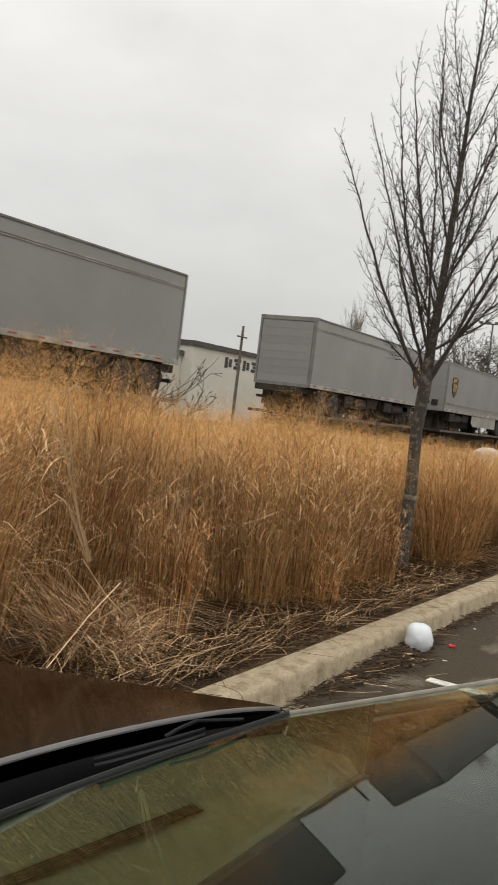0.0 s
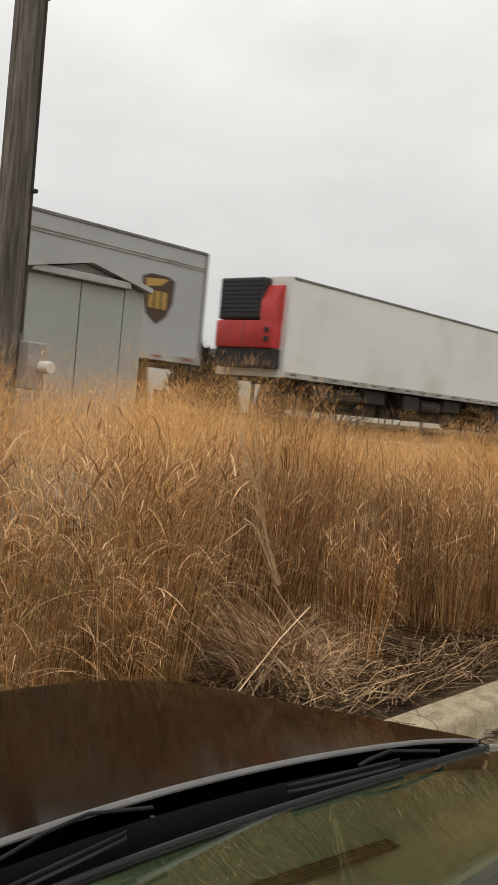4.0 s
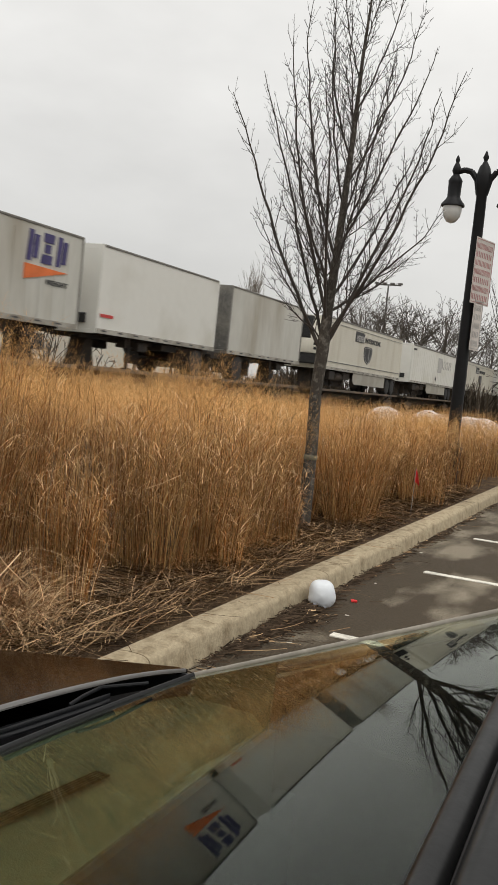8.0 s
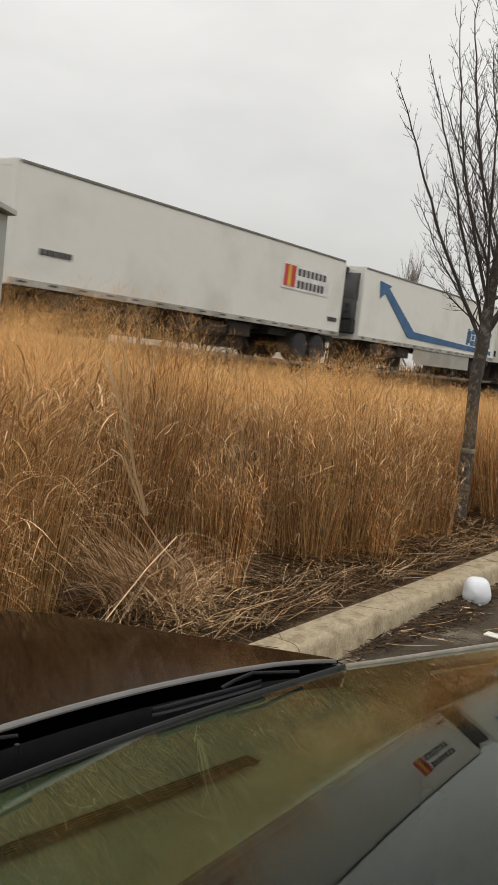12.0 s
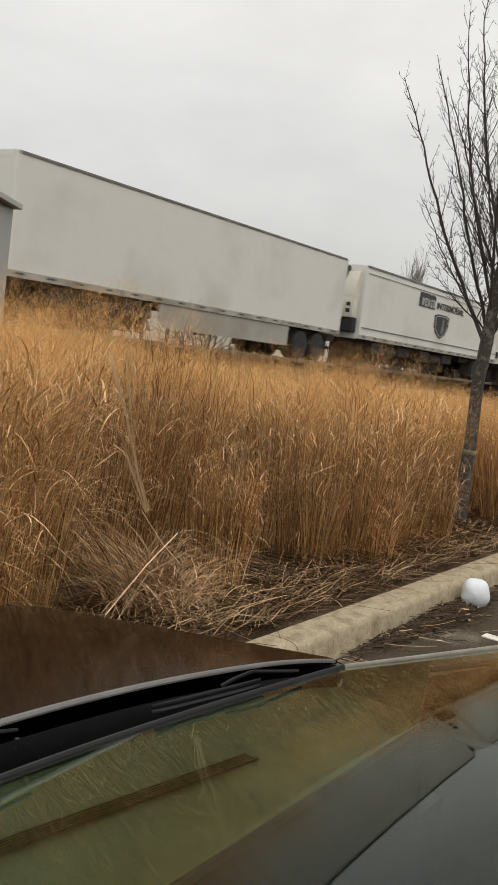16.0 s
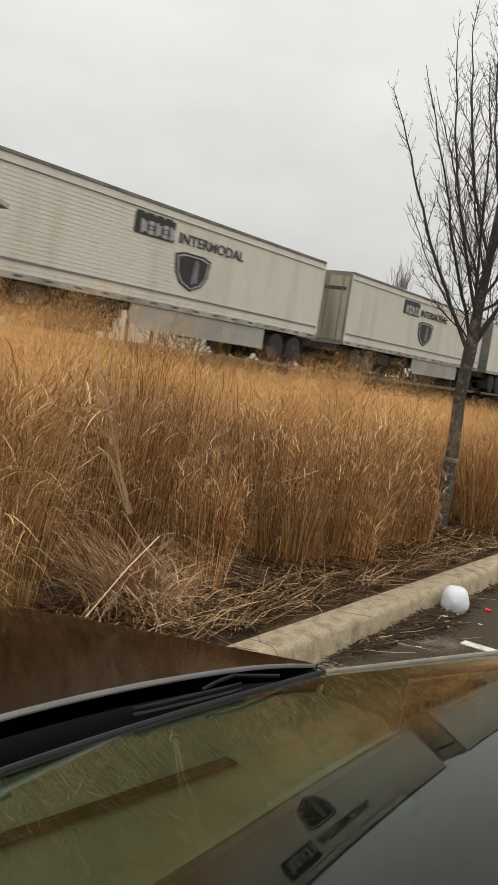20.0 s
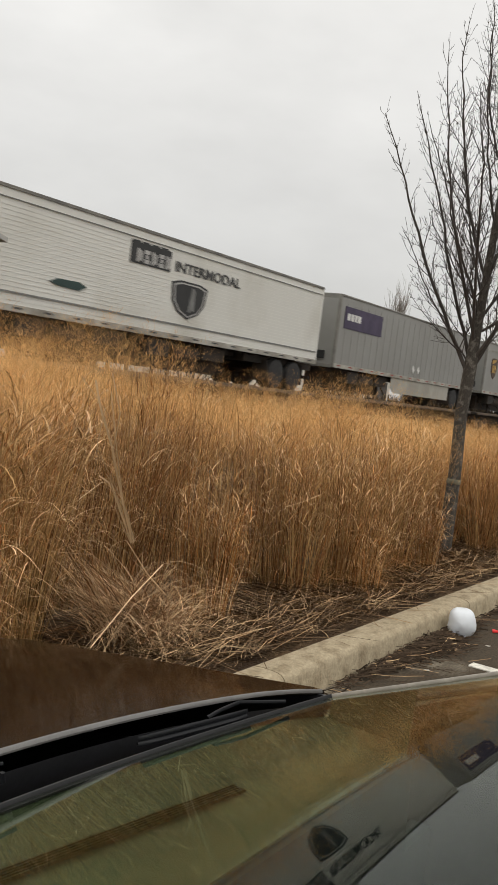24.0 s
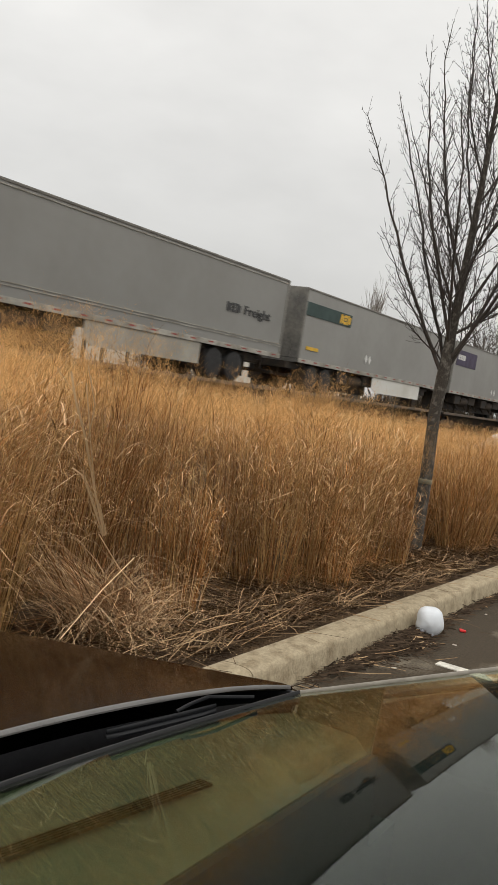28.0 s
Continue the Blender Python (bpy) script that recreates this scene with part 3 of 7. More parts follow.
def marks(tr, kind, L):
    def add(colour, fn, name="lettering", label=""):
        bm = bmesh.new()
        fn(bm)
        part(name, bm, ink(colour), tr, label or colour + " painted marking")
    if kind == "prime":
        mark_prime(tr, 5.3)
    elif kind == "prime_leaf":
        mark_prime(tr, 5.2)
        add("darkgreen", lambda bm: emblem(bm, 3.0, 1.98, 1.3, 0.24, [(-0.5, 0), (-0.3, 0.4), (0.3, 0.5), (0.5, 0.1), (0.3, -0.4), (-0.3, -0.3)]), "emblem")
    elif kind == "shield_far":
        mark_shield(tr, L - 1.6)
    elif kind == "shield_near":
        mark_shield(tr, 1.5)
    elif kind == "shield_freight":
        mark_shield(tr, 1.42)
        add("charcoal", lambda bm: bars(bm, L - 3.9, L - 3.0, 2.28, 2.58, 3, 0.0, 0.8))
        for letter in words("Freight", 1.75, 0.4):
            one_part("letter", letter, ink("charcoal"), tr, "", Matrix.Translation((L - 2.8, -0.012, 2.19)))
    elif kind == "band_far":
        add("darkgreen", lambda bm: slab(bm, L - 4.2, L - 0.05, 2.93, 3.42, lean=0.12), "colour_band")
        add("yellow", lambda bm: bars(bm, L - 3.75, L - 2.65, 2.99, 3.36, 3, 0.1, 0.9, -0.024))
        add("yellow", lambda bm: slab(bm, L - 1.4, L - 0.4, 1.55, 1.68), "caution_label")
        add("white", lambda bm: bars(bm, 0.6, L - 0.4, 1.42, 1.47, 7, 0.0, 0.2))
    elif kind == "band_near":
        add("darkgreen", lambda bm: slab(bm, 0.08, 4.1, 2.9, 3.4), "colour_band")
        add("yellow", lambda bm: bars(bm, 3.0, 4.0, 2.96, 3.34, 3, 0.06, 0.9, -0.024))
        add("yellow", lambda bm: slab(bm, 0.5, 1.5, 1.62, 1.75), "caution_label")
        add("white", lambda bm: [emblem(bm, x, 1.78, 0.28, 0.36, [(-.5, 0), (0, .5), (.5, 0), (0, -.5)]) for x in (6.1, 6.5)], "placard")
    elif kind == "yrc_near":
        mark_yrc(tr, 1.2, 2.27)
    elif kind == "yrc_far":
        mark_yrc(tr, L - 2.75, 2.27)
    elif kind == "road":
        add("black", lambda bm: bars(bm, 1.3, L - 0.35, 2.02, 3.05, 7, 0.0, 0.8), label="bold black letter blocks")
        add("red", lambda bm: slab(bm, 0.15, 0.9, 1.5, 1.62), "caution_label")
    elif kind == "faded":
        add("palegrey", lambda bm: (slab(bm, 9.0, 10.4, 2.2, 3.4), bars(bm, 10.5, 14.5, 2.55, 3.25, 6, 0.0, 0.35)) and None, label="faded ghost of old lettering")
        add("charcoal", lambda bm: bars(bm, 0.35, 1.25, 3.48, 3.62, 6))
        add("charcoal", lambda bm: emblem(bm, 8.5, 1.65, 0.34, 0.42, [(-.5, 0), (0, .5), (.5, 0), (.35, 0), (0, -.33), (-.33, 0), (0, .33), (.35, 0), (.5, 0), (0, -.5)]), "placard")
    elif kind == "compass":
        add("white", lambda bm: slab(bm, 11.75, 15.0, 2.42, 3.28), "sign_panel")
        add("red", lambda bm: slab(bm, 11.85, 12.6, 2.5, 3.22, -0.022), "emblem", "red block emblem")
        add("yellow", lambda bm: slab(bm, 12.1, 12.3, 2.5, 3.2, -0.026), "emblem")
        add("charcoal", lambda bm: (bars(bm, 12.75, 14.8, 2.92, 3.16, 7, 0, 0.7, -0.022), bars(bm, 12.75, 14.7, 2.5, 2.76, 7, 0, 0.7, -0.022)) and None)
        add("charcoal", lambda bm: (bars(bm, 0.9, 2.0, 1.88, 2.02, 6), bars(bm, 15.2, 15.9, 1.6, 1.75, 5)) and None)
    elif kind == "swoosh":
        add("blue", lambda bm: (prism(bm, [(1.72, 3.26), (2.32, 3.34), (5.3, 1.8), (4.72, 1.5)], -0.016, 0.01), prism(bm, [(4.72, 1.5), (5.3, 1.8), (15.6, 1.56), (15.6, 1.36)], -0.016, 0.01), prism(bm, [(1.4, 3.55), (2.5, 3.46), (2.0, 3.12), (1.55, 2.86)], -0.02, 0.01)) and None, "colour_band", "dark blue painted swoosh")
        add("blue", lambda bm: bars(bm, L - 4.3, L - 0.7, 1.7, 2.5, 6, 0.1, 0.8))
    elif kind == "wedge":
        add("charcoal", lambda bm: (bars(bm, 4.8, 7.7, 2.5, 2.95, 6, 0, 0.72), bars(bm, 8.2, 10.2, 2.5, 2.95, 4, 0, 0.72), bars(bm, 10.6, 13.5, 2.5, 2.95, 7, 0, 0.72)) and None)
        add("green", lambda bm: prism(bm, [(4.6, 1.93), (16.0, 1.98), (16.0, 1.3), (13.2, 1.27)], -0.016, 0.01), "colour_band", "dark green painted wedge")
        add("charcoal", lambda bm: ring_plate(bm, 14.75, 2.75, 0.5, 0.58), "emblem", "black ring emblem")
        add("charcoal", lambda bm: bars(bm, 14.4, 15.1, 2.55, 2.95, 3, 0.1, 0.6))
    elif kind == "label":
        add("violet", lambda bm: slab(bm, 0.45, 3.9, 2.66, 3.5), "sign_panel", "dark violet sign panel")
        add("white", lambda bm: bars(bm, 0.65, 1.9, 2.98, 3.25, 4, 0, 0.8, -0.022))
        add("white", lambda bm: [emblem(bm, x, 1.6, 0.3, 0.36, [(-.5, 0), (0, .5), (.5, 0), (0, -.5)]) for x in (7.8, 8.4)], "placard")
    elif kind == "clipper":
        add("maroon", lambda bm: bars(bm, 0.75, 3.85, 2.45, 3.08, 7, 0.2, 0.7), label="faded red slanted letter blocks")
        add("charcoal", lambda bm: slab(bm, 0.66, 5.1, 2.12, 2.26), "colour_band")
        add("maroon", lambda bm: slab(bm, 0.66, 5.1, 2.32, 2.37), "colour_band")
        add("palegrey", lambda bm: (prism(bm, [(4.1, 2.5), (5.1, 2.5), (4.85, 3.2), (4.5, 3.0)], -0.016, 0.01), slab(bm, 3.6, 6.0, 1.42, 1.7), slab(bm, 7.0, 10.2, 1.38, 1.55)) and None, "emblem", "faded grey sail emblem")
    elif kind == "scuffed":
        add("grey", lambda bm: (prism(bm, [(12.0, 3.7), (12.14, 3.68), (12.1, 2.9), (12.04, 2.95)], -0.014, 0.01), prism(bm, [(12.1, 1.75), (12.3, 1.85), (12.45, 1.6), (12.5, 1.3), (11.9, 1.3), (11.95, 1.5)], -0.014, 0.01)) and None, "scuff_mark")
    elif kind == "plainred":
        add("red", lambda bm: slab(bm, 0.15, 0.9, 1.62, 1.72), "caution_label")


def ring_plate(bm, x, z, r0, r1, n=28):
    for i in range(n):
        a, b = 2 * math.pi * i / n, 2 * math.pi * (i + 1) / n
        prism(bm, [(x + r0 * math.cos(a), z + r0 * math.sin(a)), (x + r1 * math.cos(a), z + r1 * math.sin(a)),
                   (x + r1 * math.cos(b), z + r1 * math.sin(b)), (x + r0 * math.cos(b), z + r0 * math.sin(b))], -0.02, 0.01)


def trailer(s, L, skin, side, end, mark, label, skirt=0, top=0.075, lines=0, endskin=None, unit=None, gap=2.0):
    """A road trailer on the train; end: what its leading end shows (doors, roll, front, reefer)."""
    tr = thing("semi_trailer", label, "trailer", pose(s, SIDE_Y, DECK_Z), "trailers on the train")
    rear_near = end in ("doors", "roll")
    part("body", shared(("body", L, skin.name), lambda bm: trailer_body(bm, L)), skin, tr)
    part("roof", shared(("roof", L), lambda bm: trailer_roof(bm, L)), DARKEND, tr)
    part("top_rail", shared(("top_rail", L, top, skin.name if side == "rib" else ""), lambda bm: trailer_toprail(bm, L, top)), skin if side == "rib" else TOPRAIL, tr)
    if side == "rib":
        part("roof_edge", shared(("roof_edge", L), lambda bm: [box(bm, 0.0, L, y, y + 0.03, Z1 - 0.075, Z1 + 0.004, 0.004) for y in (-0.02, WIDE - 0.01)] and None), DARKEND, tr, "dark weathered edge of the roof")
    part("bottom_rail", shared(("bottom_rail", L), lambda bm: trailer_bottomrail(bm, L)), BOTTOMRAIL, tr)
    for x in (0.0, L - 0.09):
        for y in (-0.016, WIDE - 0.074):
            part("corner_post", shared(("corner_post", skin.name), corner_post), skin if side == "rib" or skin in (WHITE, IVORY) else RAILTRIM, tr, at=Matrix.Translation((x, y, 0)))
    part("underframe", shared(("underframe", L), lambda bm: underframe(bm, L)), STEEL_DARK, tr)
    part("reflector_strip", shared(("reflector_strip", L, skin in (GREY, PALEGREY, TAUPE)), lambda bm: reflectors(bm, L, Z0 + 0.07)), ink("maroon" if skin in (GREY, PALEGREY, TAUPE) else "charcoal"), tr)
    if side == "post":
        part("side_posts", shared(("side_posts", L, skin.name), lambda bm: post_ribs(bm, L)), skin, tr)
    if side == "rib":
        part("side_ribs", shared(("side_ribs", L, skin.name), lambda bm: line_ribs(bm, L)), skin, tr)
        part("rub_rail", shared(("rub_rail", L), lambda bm: (box(bm, 0.1, L - 0.1, -0.02, 0.01, Z0 + 0.42, Z0 + 0.46), box(bm, 0.1, L - 0.1, -0.02, 0.01, Z1 - 0.29, Z1 - 0.27)) and None), ink("grey"), tr)
    if lines:
        part("side_moulding", shared(("side_moulding", L, lines), lambda bm: [box(bm, 0.1, L - 0.1, -0.012, 0.01, z, z + 0.025) for z in ((3.5, 3.44) if lines == 1 else (1.58, 1.5, 3.76))] and None), BOTTOMRAIL, tr)
    es = endskin or skin
    part("end_frame", shared(("end_frame", es.name), end_frame), DARKEND if es is DARKEND else es if es in (WHITE, IVORY) and not rear_near else RAILTRIM, tr)
    if end == "doors":
        for k in (0, 1):
            d = part("door", shared(("door", k, es.name), lambda bm: doors_mesh(bm, k)), es, tr)
            for y in ((0.35, 1.0) if k == 0 else (1.6, 2.25)):
                part("lock_bar", shared(("lock_bar",), lockbar_mesh), RAILTRIM, d, at=Matrix.Translation((0, y, 0)))
        if mark in ("prime", "wedge"):
            part("lettering", shared(("lettering", "doors"), lambda bm: [box(bm, -0.036, -0.028, y, y + 0.95, 3.18, 3.32) for y in (0.18, 1.45)] and None), ink("charcoal"), tr, "dark letter blocks on the doors")
        if mark == "band_far":
            part("sign_panel", shared(("sign_panel", "doors"), lambda bm: [box(bm, -0.036, -0.028, y, y + 1.1, 2.86, 3.46) for y in (0.12, 1.38)] and None), ink("black"), tr, "black panel on the doors")
            part("lettering", shared(("lettering", "yellow doors"), lambda bm: [box(bm, -0.042, -0.034, y + 0.28 * i, y + 0.28 * i + 0.245, 2.96 + 0.04 * (i % 2), 3.38) for y in (0.24, 1.5) for i in range(3)] and None), ink("yellow"), tr, "yellow blocks on dark door panels")
    elif end == "roll":
        for i in range(8):
            part("door_slat", shared(("door_slat", es.name), roll_slat), es, tr, at=Matrix.Translation((0, 0, Z0 + 0.12 + i * 0.314)))
    else:
        part("front_panel", shared(("front_panel", es.name), front_panel), es, tr)
        if end == "reefer":
            u = part("refrigeration_unit", shared(("refrigeration_unit", unit or "white"), reefer_shroud), ink(unit) if unit else IVORY, tr, (unit or "white") + " moulded refrigeration unit")
            part("grille", shared(("grille",), reefer_grille), ink("black"), u, "black louvred grille")
            part("lower_housing", shared(("lower_housing",), reefer_base), TYRE, u)
            part("seam", shared(("seam", "unit"), lambda bm: box(bm, -0.426, -0.41, 1.28, 1.31, Z0 + 0.8, Z0 + 1.5)), ink("charcoal"), u)
            for dz in (0, 0.25):
                part("control_box", shared(("control_box",), gauge_mesh), ink("black"), u, at=Matrix.Translation((0, 0, dz)))
        else:
            part("connector_box", shared(("connector_box",), lambda bm: (box(bm, -0.09, 0.0, 0.42, 0.78, Z0 + 0.3, Z0 + 0.62, 0.02), box(bm, -0.06, 0.0, 0.9, 1.15, Z0 + 0.35, Z0 + 0.5, 0.015)) and None), ink("black"), tr, "black air and cable connector box")
        if mark in ("yrc_near",):
            part("lettering", shared(("lettering", "nose"), lambda bm: [box(bm, -0.04, -0.03, 0.55 + i * 0.42, 0.85 + i * 0.42, 3.0, 3.5) for i in range(3)] and None), ink("purple"), tr, "purple letter blocks on the nose")
            part("emblem", shared(("emblem", "nose"), lambda bm: [box(bm, -0.04, -0.03, 0.55, 1.7, 2.65, 2.85)] and None), ink("orange"), tr, "orange bar on the nose")
    # running gear
    axle = gap if rear_near else L - gap
    if L < 10:
        axle = 1.3 if rear_near else L - 1.3
    at = Matrix.Translation((axle, 0, 0))
    part("bogie_frame", shared(("bogie_frame",), bogie_frame), STEEL_DARK, tr, at=at)
    for dx in ((-0.62, 0.62) if L > 10 else (0,)):
        for y, turn in ((0.04, 0), (WIDE - 0.04, 180)):
            w = part("wheel", shared(("wheel",), wheel_mesh), TYRE, tr, at=Matrix.Translation((axle + dx, y, 0.515)) @ pose(0, 0, 0, 0, 0, turn))
            part("rim", shared(("rim",), rim_mesh), RIM, w)
    xr = 0.0 if rear_near else L
    part("bumper", shared(("bumper",), bumper), STEEL_DARK, tr, at=Matrix.Translation((xr, 0, 0)) @ pose(0, WIDE if not rear_near else 0, 0, 0, 0, 0 if rear_near else 180) if rear_near else Matrix.Translation((xr, 0, 0)))
    legx = L - 2.7 if rear_near else 2.7
    for y in (0.45, WIDE - 0.45):
        part("landing_leg", shared(("landing_leg",), landing_leg), STEEL_DARK, tr, at=Matrix.Translation((legx, y, 0)))
    if L > 10:
        part("underbody_gear", shared(("underbody_gear", rear_near), underbody), STEEL_DARK, tr, at=Matrix.Translation((axle + 1.5 if rear_near else 1.2, 0, 0)))
        if not skirt:
            part("underbody_gear", shared(("underbody_gear", rear_near), underbody), STEEL_DARK, tr, at=Matrix.Translation((axle + 6.2 if rear_near else 6.2, 0, 0)))
    if skirt:
        a, b = (axle + 5.2, legx - 0.3) if rear_near else (legx + 2.9, axle - 1.5)
        if L < 10:
            a, b = (axle + 1.6, legx - 0.3) if rear_near else (legx + 0.8, axle - 1.3)
        ln = round(b - a, 1)
        part("side_skirt", shared(("side_skirt", ln, skirt), lambda bm: skirt_mesh(bm, ln)), SKIRT if skirt == 1 else WHITE, tr, at=Matrix.Translation((a, 0, 0)))
    marks(tr, mark, L)
    MOVING.append((tr, s, SIDE_Y, DECK_Z))
    return tr


def rail_wheel(bm):
    lathe(bm, [(0.0, -0.02), (0.12, -0.02), (0.36, 0.0), (0.42, 0.0), (0.42, 0.1), (0.45, 0.1), (0.45, 0.14), (0.0, 0.14)], 24, axis="Y")
    return True


def side_frame(bm):
    prism(bm, [(-1.2, 0.5), (-0.95, 0.68), (-0.4, 0.7), (0.4, 0.7), (0.95, 0.68), (1.2, 0.5), (1.0, 0.36), (0.45, 0.2), (-0.45, 0.2), (-1.0, 0.36)], 0, 0.14)


def flatcar(a, b, front_near):
    """A platform of the train under one trailer or a close pair."""
    L = round(b - a, 1)
    fc = thing("flatcar", "grimy steel railway flatcar platform carrying trailers", "railway car", pose(a, TRACK_Y, RAIL_Z), "flatcars of the train")

    def deck(bm):
        box(bm, 0.0, L, -1.25, 1.25, 0.95, 1.05, 0.01)
        box(bm, 0.2, L - 0.2, -0.35, 0.35, 0.5, 0.95)

    def sill(bm):
        box(bm, 0.0, L, -0.03, 0.03, 0.95, 1.07, 0.012)
    part("deck", shared(("deck", L), deck), STEEL_DARK, fc)
    for y in (-1.28, 1.28):
        part("side_sill", shared(("side_sill", L), sill), mat("worn_sill", (0.15, 0.1, 0.06), 0.75, scale=0.8, fine=12, vary=0.3, second=(0.08, 0.065, 0.05)), fc, at=Matrix.Translation((0, y, 0)))
    for x in (1.5, L - 1.5):
        for dx in (-0.85, 0.85):
            for y, k in ((-0.8, 0), (0.8, 180)):
                part("rail_wheel", shared(("rail_wheel",), rail_wheel), STEEL_DARK, fc, at=pose(x + dx, y, 0.42, 0, 0, k))
        for y in (-1.05, 0.9):
            part("side_frame", shared(("side_frame",), side_frame), STEEL_DARK, fc, at=Matrix.Translation((x, y, 0)))
    for x in (0.0, L):
        part("coupler", shared(("coupler",), lambda bm: box(bm, -0.75, 0.75, -0.12, 0.12, 0.72, 0.92, 0.03) and None), STEEL_DARK, fc, at=Matrix.Translation((x, 0, 0)))
    part("hitch", shared(("hitch",), lambda bm: (prism(bm, [(-0.5, 1.05), (0.4, 1.05), (0.15, 2.1), (-0.15, 2.1)], -0.3, 0.3), box(bm, -0.35, 0.35, -0.4, 0.4, 2.05, 2.13)) and None), STEEL_DARK, fc, at=Matrix.Translation((1.3 if front_near else L - 1.3, 0, 0)))
    MOVING.append((fc, a, TRACK_Y, RAIL_Z))


L53, L48, L45, L28 = 16.15, 14.63, 13.72, 8.53
TRAIN = (
    # start, length, skin, side, end, mark, label, extras
    (10.0, L45, GREY, "plain", "front", "", "plain grey trailer with a thin side moulding", dict(lines=1)),
    (33.1, L45, GREY, "plain", "roll", "shield_far", "grey trailer with a roll door and brown shield", dict(lines=1)),
    (50.4, L53, GREY, "plain", "front", "shield_freight", "grey trailer with a brown shield and side skirt", dict(lines=2, skirt=1, gap=3.5)),
    (70.75, L48, TAUPE, "plain", "doors", "band_far", "taupe trailer with a dark band and yellow blocks", dict(endskin=TAUPE)),
    (88.4, L53, PALEGREY, "plain", "roll", "shield_far", "pale grey trailer with double moulding and shield", dict(lines=1, skirt=1)),
    (107.9, L53, WHITE, "plain", "reefer", "", "white trailer with a red refrigeration unit", dict(unit="red")),
    (127.25, L53, IVORY, "plain", "front", "", "plain ivory trailer with a dark top rail", dict(top=0.13)),
    (145.6, L28, WHITE, "post", "front", "yrc_near", "short white ribbed trailer with purple and orange blocks", dict(top=0.13)),
    (154.6, L28, GREY, "plain", "doors", "band_far", "short grey trailer with a dark band", dict(skirt=1, endskin=DARKEND)),
    (166.7, L28, WHITE, "post", "front", "yrc_near", "short white ribbed trailer with purple and orange blocks", dict()),
    (176.3, L28, WHITE, "plain", "doors", "yrc_far", "short white trailer with purple and orange blocks", dict(top=0.13, endskin=DARKEND)),
    (185.7, L28, WHITE, "plain", "front", "road", "short white trailer with bold black blocks", dict()),
    (195.5, L28, DIRTY, "post", "doors", "yrc_far", "short ribbed trailer with purple and orange blocks", dict(endskin=DARKEND)),
    (205.1, L28, WHITE, "plain", "front", "plainred", "short plain white trailer with a red label", dict()),
    (214.9, L28, DIRTY, "plain", "doors", "", "short dirty grey-white trailer", dict(endskin=DARKEND)),
    (227.1, L53, IVORY, "rib", "reefer", "prime", "ivory ribbed refrigerated trailer with black crest", dict(skirt=1)),
    (246.45, L53, WHITE, "post", "front", "faded", "white post-sided trailer with ghosted lettering", dict(skirt=1, top=0.13)),
    (267.6, L53, IVORY, "rib", "doors", "prime", "ivory ribbed trailer with grimy doors and black crest", dict(skirt=1, endskin=GRIMY)),
    (287.6, L53, WHITE, "plain", "front", "compass", "white trailer with a red block sign", dict()),
    (305.4, L53, WHITE, "plain", "reefer", "swoosh", "white trailer with a dark blue swoosh", dict(skirt=1, unit="charcoal")),
    (323.2, L53, WHITE, "plain", "front", "", "plain white trailer with smooth sides", dict()),
    (342.2, L53, WHITE, "rib", "doors", "", "silvery white ribbed trailer", dict(endskin=DARKEND)),
    (360.1, L53, WHITE, "rib", "doors", "wedge", "white ribbed trailer with a green wedge", dict(skirt=1, endskin=DARKEND)),
    (380.2, L53, WHITE, "plain", "front", "", "plain white trailer with a side skirt", dict(skirt=1)),
    (398.0, L53, WHITE, "rib", "reefer", "prime", "white ribbed refrigerated trailer with black crest", dict()),
    (415.9, L53, WHITE, "plain", "front", "scuffed", "white trailer with dark scuffs", dict(top=0.13)),
    (433.9, L53, IVORY, "rib", "reefer", "prime", "ivory ribbed refrigerated trailer with black crest", dict(skirt=1)),
    (452.6, L53, IVORY, "rib", "doors", "prime", "ivory ribbed trailer with grimy doors and black crest", dict(skirt=1, endskin=GRIMY)),
    (472.4, L53, IVORY, "rib", "reefer", "prime", "ivory ribbed refrigerated trailer with black crest", dict(skirt=1)),
    (490.8, L53, IVORY, "rib", "doors", "prime", "ivory ribbed trailer with grimy doors and black crest", dict(skirt=1, endskin=GRIMY)),
    (508.5, L53, IVORY, "plain", "doors", "", "plain ivory trailer with dark doors", dict(endskin=DARKEND, top=0.13)),
    (526.1, L53, IVORY, "rib", "reefer", "prime", "ivory ribbed refrigerated trailer with black crest", dict(skirt=1)),
    (545.5, L53, IVORY, "rib", "doors", "prime", "ivory ribbed trailer with black crest", dict()),
    (565.2, L53, WHITE, "rib", "reefer", "prime_leaf", "white ribbed refrigerated trailer with a green leaf mark", dict(skirt=0)),
    (582.8, L53, GREY, "post", "front", "label", "grey post-sided trailer with a violet sign panel", dict(skirt=1)),
    (600.5, L45, GREY, "plain", "front", "shield_near", "grey trailer with brown shield near its nose", dict(lines=1)),
    (618.6, L53, IVORY, "rib", "reefer", "prime_leaf", "ivory ribbed refrigerated trailer with a leaf mark", dict()),
    (637.2, L53, IVORY, "plain", "doors", "clipper", "stained ivory trailer with faded red blocks", dict(top=0.13, endskin=GRIMY)),
    (657.1, L53, GREY, "plain", "front", "shield_freight", "grey trailer with a brown shield and side skirt", dict(lines=2, skirt=1, gap=3.5)),
    (674.7, L53, GREY, "plain", "doors", "band_near", "grey trailer with a dark band by its doors", dict(skirt=2, endskin=DARKEND)),
    (692.2, L53, GREY, "plain", "front", "label", "grey trailer with a violet sign panel", dict()),
)
